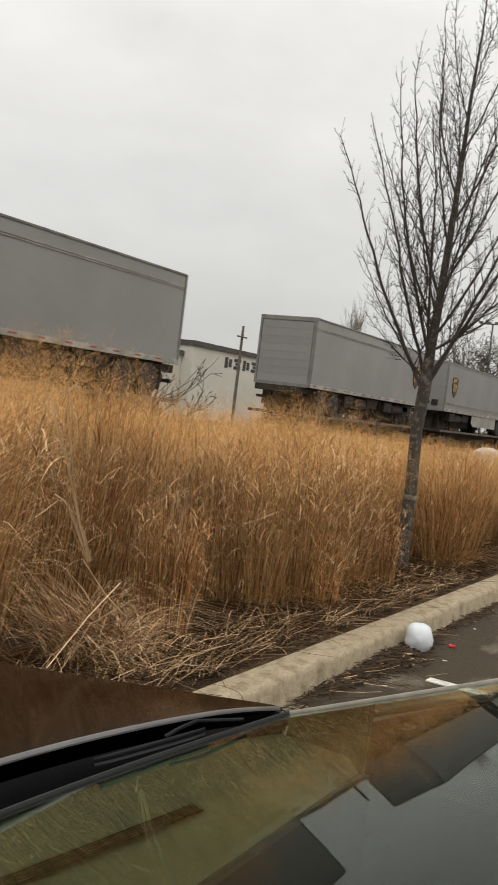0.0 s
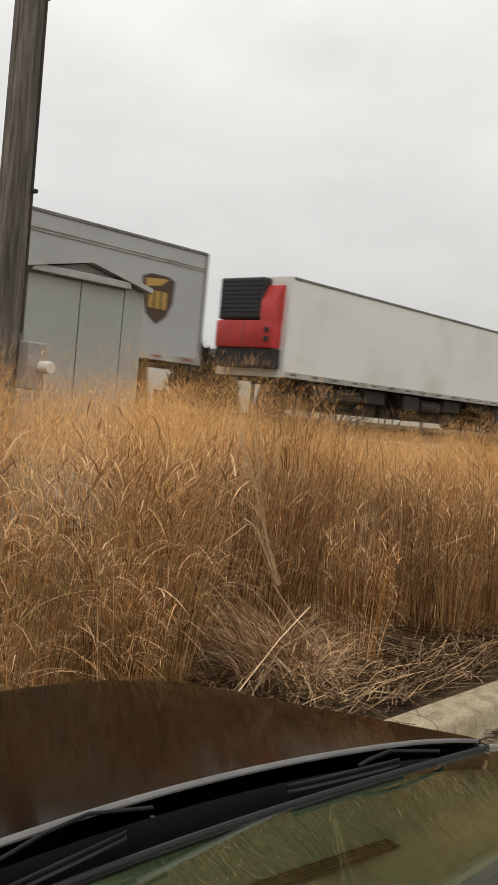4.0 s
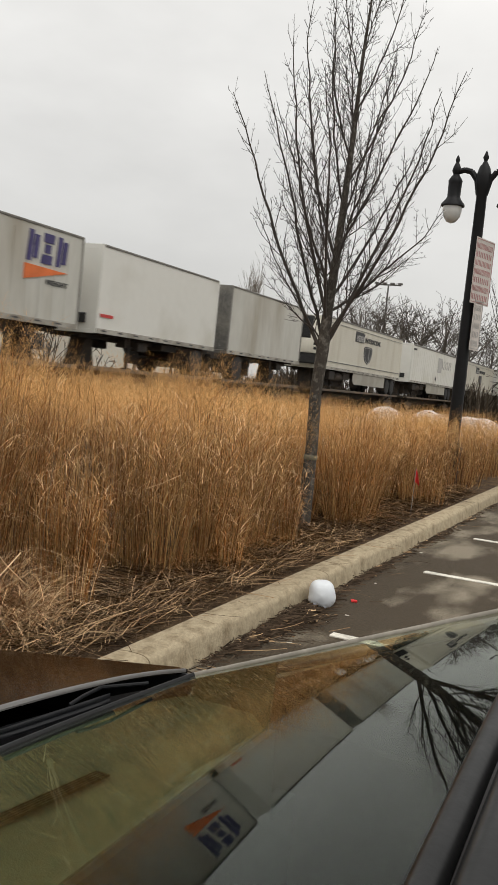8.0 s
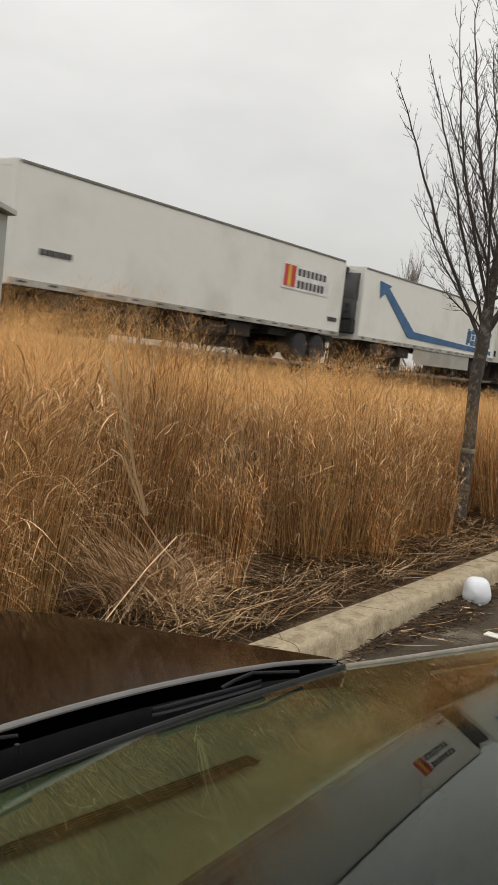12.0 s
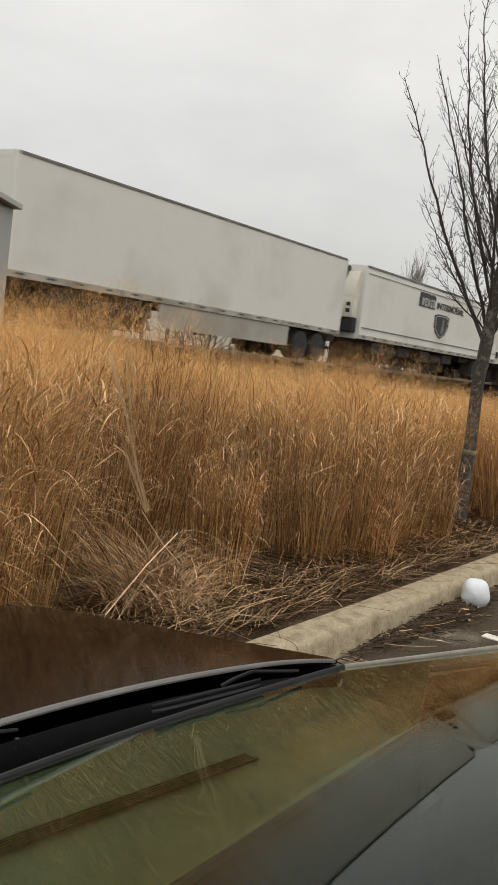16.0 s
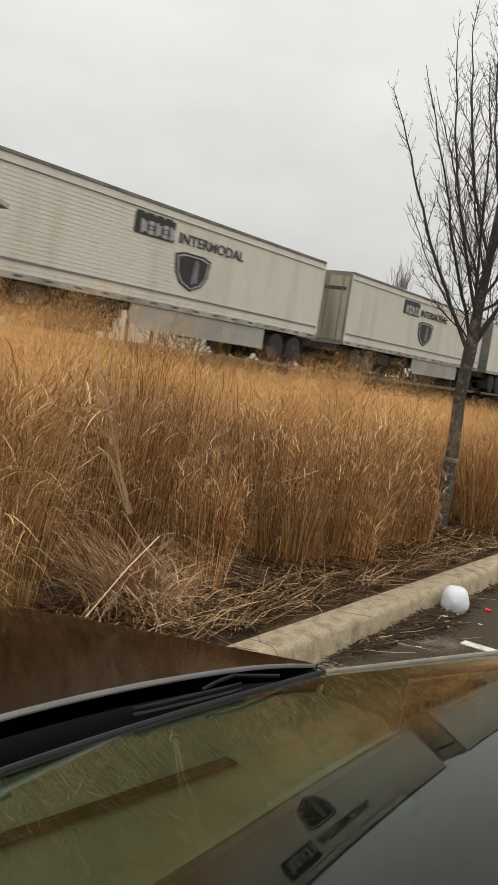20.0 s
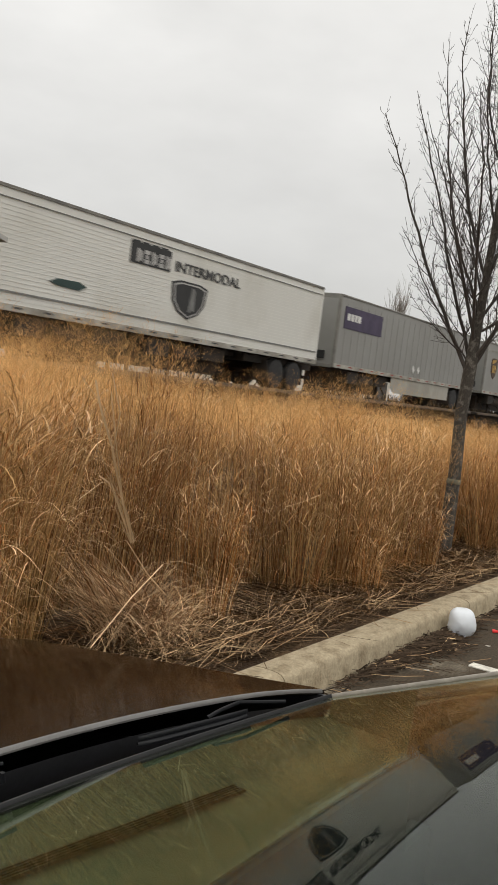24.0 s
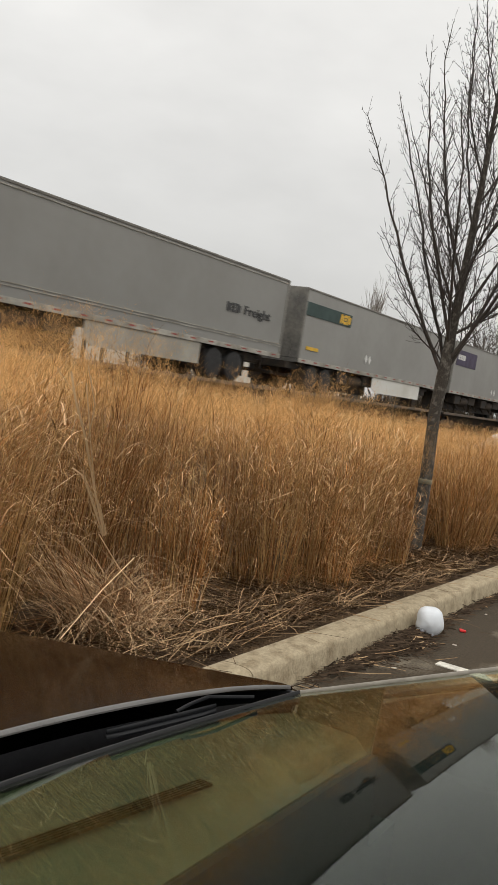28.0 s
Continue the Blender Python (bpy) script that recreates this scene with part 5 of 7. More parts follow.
def stand(heap, at, rad, hgt, leaf, stems, leaves, curls, heads, twigs, wide=0.004, fine=1.0, fluff=1.0, deep=0.4, flare=1.1):
    """Tussocks: straight stems in a narrow vase, dry leaves along them, curled pale tips, and airy seed heads on top."""
    n = len(at)
    if not n:
        return
    rad, hgt, leaf = (np.broadcast_to(np.asarray(a, float), (n,)) for a in (rad, hgt, leaf))

    def roots(k, most=1.0):
        i = np.repeat(np.arange(n), k)
        a = rng.uniform(0, 2 * np.pi, len(i))
        o = (rad[i] * most * np.sqrt(rng.random(len(i))))[:, None] * np.stack([np.cos(a), np.sin(a)], -1)
        z = 0.13 + 0.02 * np.clip(at[i, 1] - 6, 0, None)
        return i, o, a, np.concatenate([at[i] + o, z[:, None]], 1)
    i, o, a, r = roots(stems)
    m = len(i)
    h = hgt[i] * (0.45 + 0.42 * rng.beta(2.2, 1.1, m))
    lean = flare * np.hypot(o[:, 0], o[:, 1]) / hgt[i] + rng.normal(0, 0.045, m)
    stray = rng.random(m) < 0.12
    lean = np.where(stray, lean + rng.uniform(0.05, 0.3, m), lean)
    v, q, c = blades(r, h, lean, a + rng.normal(0, 0.35, m), wide * rng.uniform(0.5, 1.3, m), rng.uniform(0, 0.14, m), 5, 1.9, rng.uniform(0, np.pi, m))
    heap.add(v, q, np.where(rng.random(m) < 0.3 + 0.28 * leaf[i], 3, 0).repeat(4))
    if leaves:
        i, o, a, r = roots(leaves, 1.1)
        m = len(i)
        lift = rng.beta(1.5, 1.1, m) * 0.8
        r[:, 2] += lift * hgt[i]
        r[:, :2] += o * (flare * lift)[:, None]
        loose = rng.random(m) < 0.3 + 0.4 * leaf[i]
        ln = np.where(loose, rng.uniform(0.07, 0.22, m), rng.uniform(0.15, 0.42, m))
        v, q, c = blades(r, ln, np.where(loose, rng.uniform(0.25, 1.1, m), rng.uniform(0.0, 0.16, m)), a + rng.normal(0, 0.8, m), wide * np.where(loose, rng.uniform(0.9, 1.7, m), rng.uniform(0.6, 1.2, m)), np.where(loose, rng.uniform(0.8, 3.2, m), rng.uniform(0.0, 0.5, m)), 5, 1.5)
        tone = rng.random(m)
        heap.add(v, q, np.where(tone < 0.2 * loose, 4, np.where(tone < 0.42, 3, 1)).repeat(4))
    if curls:
        i, o, a, r = roots(curls, 1.0)
        keep = rng.random(len(i)) < 0.25 + 0.75 * leaf[i]
        i, o, a, r = i[keep], o[keep], a[keep], r[keep]
        m = len(i)
        out = rad[i] * rng.uniform(0.75, 1.15, m)
        lift = rng.uniform(0.2, 0.76, m)
        r[:, :2] = at[i] + (out * (1 + flare * lift))[:, None] * np.stack([np.cos(a), np.sin(a)], -1)
        r[:, 2] += lift * hgt[i]
        v, q, c = blades(r, rng.uniform(0.07, 0.26, m), rng.uniform(0.1, 1.0, m), a + rng.normal(0, 1.1, m), rng.uniform(0.004, 0.0095, m), rng.uniform(0.9, 3.0, m), 7, 2.6)
        heap.add(v, q, np.where(rng.random(m) < 0.7, 4, 3).repeat(6))
    # seed heads: fine rising branchlets, and a cloud of spikelets round each
    i, o, a, r = roots(heads, 1.25)
    m = len(i)
    top = r.copy()
    top[:, :2] += o * flare
    top[:, 2] += hgt[i] * rng.uniform(0.83, 1.02, m)
    j = np.repeat(np.arange(m), 5)
    k = len(j)
    down = rng.uniform(0.25, 1.0, k)
    v, q, c = blades(top[j] - np.stack([0 * down, 0 * down, deep * down], -1), rng.uniform(0.1, 0.26, k), rng.uniform(0.05, 0.65, k), rng.uniform(0, 2 * np.pi, k), fine * wide * rng.uniform(0.18, 0.34, k), rng.uniform(0, 0.8, k), 3, 1.2, rng.uniform(0, np.pi, k))
    heap.add(v, q, np.where(rng.random(k) < 0.5, 2, 1).repeat(2))
    j = np.repeat(np.arange(m), twigs)
    k = len(j)
    down = rng.beta(1.15, 1.9, k)
    a = rng.uniform(0, 2 * np.pi, k)
    rr = (0.01 + 0.07 * np.sin(np.pi * np.minimum(1, 0.08 + down * 0.9))) * np.sqrt(rng.random(k)) * fluff
    root = top[j] + np.stack([rr * np.cos(a), rr * np.sin(a), -deep * down], -1)
    v, q, c = blades(root, rng.uniform(0.014, 0.05, k), rng.uniform(0.1, 1.7, k), a + rng.normal(0, 0.7, k), fine * wide * rng.uniform(0.2, 0.44, k), rng.uniform(0, 0.4, k), 2, 1.2, rng.uniform(0, np.pi, k))
    heap.add(v, q, 2)


def apart(p, least):
    """Thins a scatter so that tussocks keep their distance."""
    kept = []
    for a in p:
        if all((a[0] - b[0]) ** 2 + (a[1] - b[1]) ** 2 > least ** 2 for b in kept[-160:]):
            kept.append(a)
    return np.array(kept)


def clear(p):
    """Keeps the foot of the tree, the lamp and the utility pole free."""
    x, y = p[:, 0], p[:, 1]
    return p[(np.hypot(x - 9.2, y - 3.25) > 0.5) & (np.hypot(x - 17.4, y - 3.36) > 0.2) & (y > front(x)) & (np.hypot(x - 4.2, y - 6.4) > 0.3)]


grass = Heap()
# the tussocks that face the kerb, one by one along the edge, then the rows behind them
edge_x = np.concatenate([np.arange(1.4, 3.5, 0.33), np.arange(3.66, 4.95, 0.3), np.arange(5.1, 5.9, 0.3), np.arange(6.12, 8.15, 0.37), (8.5, 8.9, 9.3, 9.6), np.arange(9.95, 11.1, 0.36), np.arange(11.4, 12.7, 0.4), np.arange(13.1, 15, 0.4)])
edge_x = edge_x + rng.uniform(-0.05, 0.05, len(edge_x))
edge = np.stack([edge_x, front(edge_x) + 0.13 + rng.uniform(-0.03, 0.14, len(edge_x))], -1)
sides = np.array([(3.42, 3.5), (3.5, 3.75), (6.12, 3.45), (6.1, 3.72), (8.15, 3.42), (8.2, 3.8), (9.92, 3.5), (9.9, 3.85), (11.1, 3.25), (12.95, 3.4)])
edge = np.concatenate([edge, sides])
near = apart(np.concatenate([edge, clear(spread(1.2, 13.0, 2.95, 5.0, 0.27))]), 0.27)
behind = near[len(edge):] if len(near) > len(edge) else near
behind = behind[np.min(np.hypot(behind[:, None, 0] - edge[None, :, 0], behind[:, None, 1] - edge[None, :, 1]), 1) > 0.24]


def heights(p, lo=0.84, hi=1.09):
    return tall(p[:, 0], p[:, 1]) * rng.uniform(lo, hi, len(p))


for lo, hi, twigs, fine in ((0.0, 4.4, 104, 0.72), (4.4, 20.0, 52, 1.1)):
    e = edge[(edge[:, 0] >= lo) & (edge[:, 0] < hi)]
    droopy = (e[:, 0] > 9.7) & (e[:, 0] < 11.2)
    stand(grass, e[droopy], 0.13, heights(e[droopy], 0.92, 1.0), 0.05, 190, 460, 80, 30, twigs, 0.0045, fine, 1.4, 0.5, 2.5)
    e = e[~droopy]
    stand(grass, e, rng.uniform(0.1, 0.16, len(e)), heights(e), leafy(e[:, 0]), 170, 230, 120, 28, twigs, 0.0042, fine, 1.25, 0.46, 1.4)
    p = behind[(behind[:, 0] >= lo) & (behind[:, 0] < hi)]
    first = p[:, 1] - front(p[:, 0]) < 0.7
    stand(grass, p[first], 0.12, heights(p[first]), leafy(p[first, 0]), 90, 100, 36, 28, twigs, 0.0042, fine, 1.3, 0.48)
    stand(grass, p[~first], 0.13, heights(p[~first]), 0.4, 24, 14, 0, 30, twigs, 0.0044, fine, 1.4, 0.46)
# low leafy tussocks that stand forward of the rest
for x, y, h, m, r in ((4.83, 3.18, 0.98, 420, 0.075), (4.93, 3.26, 0.8, 200, 0.06), (4.74, 3.3, 1.1, 160, 0.06), (2.72, 3.04, 1.0, 300, 0.08), (6.6, 2.95, 0.6, 160, 0.08), (8.02, 2.98, 0.8, 260, 0.06), (13.3, 2.85, 0.5, 260, 0.16)):
    o = rng.normal(0, r, (m, 2))
    head = np.arctan2(o[:, 1], o[:, 0]) + rng.normal(0, 0.5, m)
    root = np.concatenate([np.array((x, y)) + o * 0.7, np.full((m, 1), 0.13)], 1)
    v, q, c = blades(root, h * rng.uniform(0.4, 1.0, m), rng.uniform(0.0, 0.11, m), head, rng.uniform(0.003, 0.0062, m), rng.uniform(0.0, 0.14, m), 5, 1.6, rng.uniform(0, np.pi, m))
    tone = rng.random(m)
    grass.add(v, q, np.where(tone < 0.05, 4, np.where(tone < 0.4, 3, np.where(tone < 0.7, 0, 1))).repeat(4))
    k = rng.integers(0, m, m)
    tip = c[k, 2 + rng.integers(0, 3, m)]
    v, q, c = blades(tip, rng.uniform(0.05, 0.16, m), rng.uniform(0.2, 1.2, m), rng.uniform(0, 2 * np.pi, m), rng.uniform(0.003, 0.0075, m), rng.uniform(1.2, 3.4, m), 6, 1.8)
    grass.add(v, q, np.where(rng.random(m) < 0.22, 4, np.where(rng.random(m) < 0.5, 3, 1)).repeat(5))
# leaves that flop out at the foot of the front clumps
foot = np.repeat(edge[edge[:, 1] < 3.4], 90, 0)
m = len(foot)
a = rng.uniform(-2.8, -0.2, m)
root = np.concatenate([foot + rng.normal(0, 0.09, (m, 2)), rng.uniform(0.14, 0.26, (m, 1))], 1)
v, q, c = blades(root, rng.uniform(0.06, 0.3, m), rng.uniform(0.3, 1.7, m), a, rng.uniform(0.003, 0.006, m), rng.uniform(0.9, 2.6, m), 5, 1.8)
grass.add(v, q, np.where(rng.random(m) < 0.35, 3, 1).repeat(4))
mid = spread(-1.0, 18, 5.0, 9.5, 0.4)
mid = mid[(np.hypot(mid[:, 0] - 4.2, mid[:, 1] - 6.4) > 0.4) & ((mid[:, 1] < 7.7) | (mid[:, 0] < 2.9) | (mid[:, 0] > 7.5))]
stand(grass, mid, 0.17, heights(mid, 0.84, 1.07), 0.4, 9, 2, 0, 20, 19, 0.0058, 1.2, 1.35, 0.36, 0.8)
east = clear(spread(13.0, 25, 2.9, 5.0, 0.4))
stand(grass, east, 0.15, heights(east), 0.4, 50, 24, 4, 20, 16, 0.006, 1.2, 1.25, 0.42)
far = spread(18, 25, 5.0, 9.5, 0.5)
stand(grass, far, 0.2, heights(far), 0.4, 8, 0, 0, 16, 12, 0.009, 1.1, 1.6, 0.38)
tagged(new("tall_grass", grass.mesh("tall_grass", [STEM, LEAF, SEED, STRAW, PALELEAF])), "tall golden brown ornamental grass with feathery seed heads", "grass", kind="stuff")

# bent, broken clump and straw litter
fallen = Heap()
for m, c0, spread_r, low, heading, turn, reach, flat, droop in (
        (420, (4.14, 3.12), 0.12, 0.14, 2.75, 0.45, (0.1, 0.42), (0.6, 2.0), (0.0, 0.6)), (260, (4.16, 3.08), 0.1, 0.1, 2.7, 0.5, (0.3, 0.55), (0.5, 1.1), (0.5, 1.3)), (200, (4.1, 3.0), 0.13, 0.25, -0.3, 0.8, (0.15, 0.4), (0.2, 0.7), (1.2, 2.4)), (160, (4.0, 3.2), 0.12, 0.1, 2.5, 0.5, (0.35, 0.75), (0.2, 0.8), (0.0, 0.5)),
        (380, (4.1, 3.12), 0.1, 0.4, -0.7, 0.9, (0.12, 0.3), (0.05, 0.5), (2.0, 3.6)), (160, (3.9, 3.15), 0.16, 0.2, -2.2, 0.9, (0.15, 0.35), (0.2, 1.2), (1.6, 3.2))):
    root = np.array((*c0, 0.14)) + np.stack([rng.normal(0, spread_r, m), rng.normal(0, spread_r * 0.7, m), rng.uniform(0, low, m)], -1)
    v, q, c = blades(root, rng.uniform(*reach, m), rng.uniform(*flat, m), rng.normal(heading, turn, m), rng.uniform(0.0025, 0.0065, m), rng.uniform(*droop, m), 7, 2.4, rng.uniform(0, np.pi, m))
    tone = rng.random(m)
    fallen.add(v, q, np.where(tone < 0.1, 3, np.where(tone < 0.36, 1, np.where(tone > 0.66, 2, 0))).repeat(6))


def stalk(pts, w):
    """One long broken stalk through given places."""
    c = np.array(pts, float)
    t = np.linspace(0, 1, len(c))
    u = np.linspace(0, 1, 9)
    c = np.stack([np.interp(u, t, c[:, k]) for k in range(3)], -1)
    s_ = np.cross(np.gradient(c, axis=0), (0.8, 0.5, -0.3))
    s_ /= np.linalg.norm(s_, axis=1)[:, None]
    v_ = np.stack([c - s_ * w / 2, c + s_ * w / 2], 1).reshape(-1, 3)
    b_ = np.arange(8) * 2
    return v_, np.stack([b_, b_ + 1, b_ + 3, b_ + 2], -1)


for pts, w in ((((3.42, 2.93, 0.3), (3.74, 2.96, 0.51), (4.0, 2.98, 0.65)), 0.0091), (((3.5, 2.93, 0.24), (3.8, 2.99, 0.45), (4.02, 2.97, 0.52)), 0.0081),
               (((3.26, 2.95, 1.62), (3.3, 2.94, 1.5), (3.42, 2.94, 1.3), (3.57, 2.95, 1.0), (3.69, 2.96, 0.8)), 0.016), (((3.69, 3.0, 0.8), (3.9, 3.0, 0.6), (4.1, 2.98, 0.44)), 0.009),
               (((3.36, 2.95, 1.16), (3.44, 2.94, 1.12), (3.56, 2.95, 0.96), (3.68, 2.96, 0.8)), 0.013), (((4.34, 3.1, 0.14), (4.36, 3.1, 0.8), (4.4, 3.1, 1.15)), 0.006), (((3.3, 3.15, 0.75), (3.55, 3.1, 0.72), (3.8, 3.03, 0.55)), 0.006),
               (((4.2, 2.8, 0.2), (4.6, 2.74, 0.23), (4.9, 2.74, 0.22)), 0.009), (((4.3, 2.7, 0.19), (4.55, 2.79, 0.23), (4.75, 2.85, 0.22)), 0.008), (((4.0, 2.75, 0.18), (4.3, 2.7, 0.21), (4.5, 2.6, 0.18)), 0.009),
               (((5.3, 3.0, 0.9), (5.5, 2.98, 0.93), (5.75, 2.98, 0.97)), 0.006)):
    for k in range(4 if w > 0.0125 else 2):
        j = rng.normal(0, 0.03, (len(pts), 3)) * np.linspace(1.6, 0.2, len(pts))[:, None] * (k > 0)
        v, q = stalk(np.array(pts) + j, w * (0.6 if k == 0 else rng.uniform(0.2, 0.35)))
        fallen.add(v, q, 3 if w > 0.0085 and k == 0 or w > 0.0125 else 0)
tagged(new("bent_grass", fallen.mesh("bent_grass", [mat("weathered_straw", (0.52, 0.355, 0.195), 0.7, island=0.5, scale=2, fine=20, second=(0.29, 0.18, 0.095), bump=0, spec=0.12), PALELEAF, STEM, mat("bleached_stalk", (0.8, 0.58, 0.35), 0.6, island=0.2, scale=2, fine=20, second=(0.6, 0.42, 0.24), bump=0, spec=0.12)])), "flattened pale clump of broken grass stalks", "grass", kind="stuff")


def lying(n, x, y, z, length, width, tilt=0.06, least=0):
    """Straws that lie about on the ground."""
    a = rng.uniform(0, 2 * np.pi, n)
    if least:
        a = np.where((np.sin(a) * least < 0) & (rng.random(n) < 0.97), -a, a)
    ln = rng.uniform(*length, n)
    u = np.linspace(0, 1, 4)[None, :]
    bend = rng.normal(0, 0.3, n)[:, None] * u ** 2
    dx = ln[:, None] * (np.cos(a)[:, None] * u - np.sin(a)[:, None] * bend)
    dy = ln[:, None] * (np.sin(a)[:, None] * u + np.cos(a)[:, None] * bend)
    dz = ln[:, None] * rng.uniform(0, tilt, n)[:, None] * u
    c = np.stack([x[:, None] + dx, y[:, None] + dy, z[:, None] + dz], -1)
    s = np.stack([-np.sin(a), np.cos(a), rng.uniform(0.2, 1.2, n)], -1)
    s = (s / np.linalg.norm(s, axis=1)[:, None])[:, None, :]
    w = rng.uniform(*width, n)[:, None, None] / 2
    v = np.stack([c - s * w, c + s * w], 2).reshape(-1, 3)
    base = (np.arange(n) * 8)[:, None] + (np.arange(3) * 2)[None, :]
    return v, np.stack([base, base + 1, base + 3, base + 2], -1).reshape(-1, 4)


litter = Heap()
n = 11500
x = np.concatenate([rng.uniform(1.5, 16, 5500), rng.uniform(3.8, 9.2, 6000)])
y = 2.53 + np.abs(rng.normal(0.3, 0.24, n))
litter.add(*lying(n, x, y, 0.15 + rng.uniform(0, 0.07, n), (0.07, 0.5), (0.0018, 0.005), 0.2, 2.5), np.where(rng.random(n) < 0.5, 0, 1).repeat(3))
n = 9000
litter.add(*lying(n, rng.uniform(1.5, 16, n), rng.uniform(2.5, 3.6, n), 0.14 + rng.uniform(0, 0.03, n), (0.04, 0.28), (0.002, 0.006), 0.08, 2.5), 1)
tagged(new("straw_litter", litter.mesh("straw_litter", [mat("weathered_straw"), mat("dark_litter", (0.12, 0.078, 0.046), 0.9, island=0.65, bump=0, spec=0.08)])), "fallen straw and dead leaves on the mulch", "litter", kind="stuff")
gutter = Heap()
n = 3600
x = np.concatenate([rng.normal(6.1, 0.55, 2300), rng.normal(8.4, 0.4, 300), rng.normal(11.2, 0.5, 300), rng.uniform(3.5, 16, 700)])
pile = np.exp(-((x - 6.2) / 0.6) ** 2)
y = 2.262 - np.abs(rng.normal(0, 0.05, n)) * (1 + 1.2 * pile)
gutter.add(*lying(n, x, y, 0.006 + rng.uniform(0, 1, n) * (0.012 + 0.045 * pile) * np.clip(1 - (2.26 - y) / 0.22, 0, 1), (0.015, 0.11), (0.0025, 0.012), 0.3, -1), np.where(rng.random(n) < 0.05, 1, 0).repeat(3))
n = 80
x = np.concatenate([rng.normal(5.4, 0.4, 45), rng.uniform(4, 13, 35)])
gutter.add(*lying(n, x, 2.22 - np.abs(rng.normal(0, 0.16, n)), 0.012 + rng.uniform(0, 0.04, n), (0.06, 0.34), (0.0018, 0.0045), 0.14, -1), np.where(rng.random(n) < 0.25, 1, 0).repeat(3))
tagged(new("gutter_litter", gutter.mesh("gutter_litter", [mat("gutter_mulch", (0.07, 0.048, 0.031), 0.9, island=0.6, bump=0, spec=0.08), mat("weathered_straw")])), "dead leaves and straw gathered in the gutter", "litter", kind="stuff")


# ---- trees ----
def limb(out, p, d, length, r, depth, rs, spec):
    """Grows one branch as a polyline with radii, then its side branches."""
    steps = max(3, int(length / spec["step"]))
    pts, rad = [Vector(p)], [r]
    d = Vector(d).normalized()
    for i in range(steps):
        d = (d + Vector((rs.gauss(0, 1), rs.gauss(0, 1), rs.gauss(0, 0.6))) * spec["wander"] + Vector((0, 0, spec["rise"] * (depth if depth < 2 else spec.get("curl", depth))))).normalized()
        pts.append(pts[-1] + d * (length / steps))
        rad.append(r * (1 - 0.8 * (i + 1) / steps) + spec["least"] * 0.5)
    out.append((pts, rad, depth))
    if depth >= spec["depth"]:
        return
    kids = spec["kids"][depth]
    for k in range(kids):
        u = spec["from"][depth] + (0.97 - spec["from"][depth]) * (k + rs.random()) / kids
        i = min(steps - 1, int(u * steps))
        f = u * steps - i
        q = pts[i].lerp(pts[i + 1], f)
        along = (pts[i + 1] - pts[i]).normalized()
        a = rs.uniform(0, 2 * math.pi)
        side = along.orthogonal().normalized()
        side.rotate(Matrix.Rotation(a, 3, along))
        ang = spec["angle"][depth] * rs.uniform(0.75, 1.25)
        nd = along * math.cos(ang) + side * math.sin(ang)
        ln = length * spec["ratio"][depth] * (1.15 - 0.75 * u) * rs.uniform(0.6, 1.2) * (1.9 if rs.random() < 0.16 else 1.0)
        limb(out, q, nd, ln, max(spec["least"], rad[i] * spec["thin"]), depth + 1, rs, spec)


def skin_branches(branches, sides=(9, 6, 4, 3, 3)):
    """Tubes round all branches as one array mesh."""
    V, Q, n = [], [], 0
    for pts, rad, depth in branches:
        k = sides[min(depth, len(sides) - 1)]
        P = np.array([list(p) for p in pts])
        T = np.gradient(P, axis=0)
        T /= np.linalg.norm(T, axis=1)[:, None] + 1e-9
        ref = np.array([0.3, 0.9, 0.1]) if abs(T[0][1]) < 0.8 else np.array([1.0, 0, 0])
        A = np.cross(T, ref)
        A /= np.linalg.norm(A, axis=1)[:, None] + 1e-9
        B = np.cross(T, A)
        ang = np.arange(k) * 2 * np.pi / k
        ring = P[:, None, :] + np.array(rad)[:, None, None] * (np.cos(ang)[None, :, None] * A[:, None, :] + np.sin(ang)[None, :, None] * B[:, None, :])
        V.append(ring.reshape(-1, 3))
        i = np.arange(len(P) - 1)[:, None] * k
        j = np.arange(k)[None, :]
        q = np.stack([i + j, i + (j + 1) % k, i + k + (j + 1) % k, i + k + j], -1).reshape(-1, 4)
        Q.append(q + n)
        n += len(P) * k
    return np.concatenate(V), np.concatenate(Q)


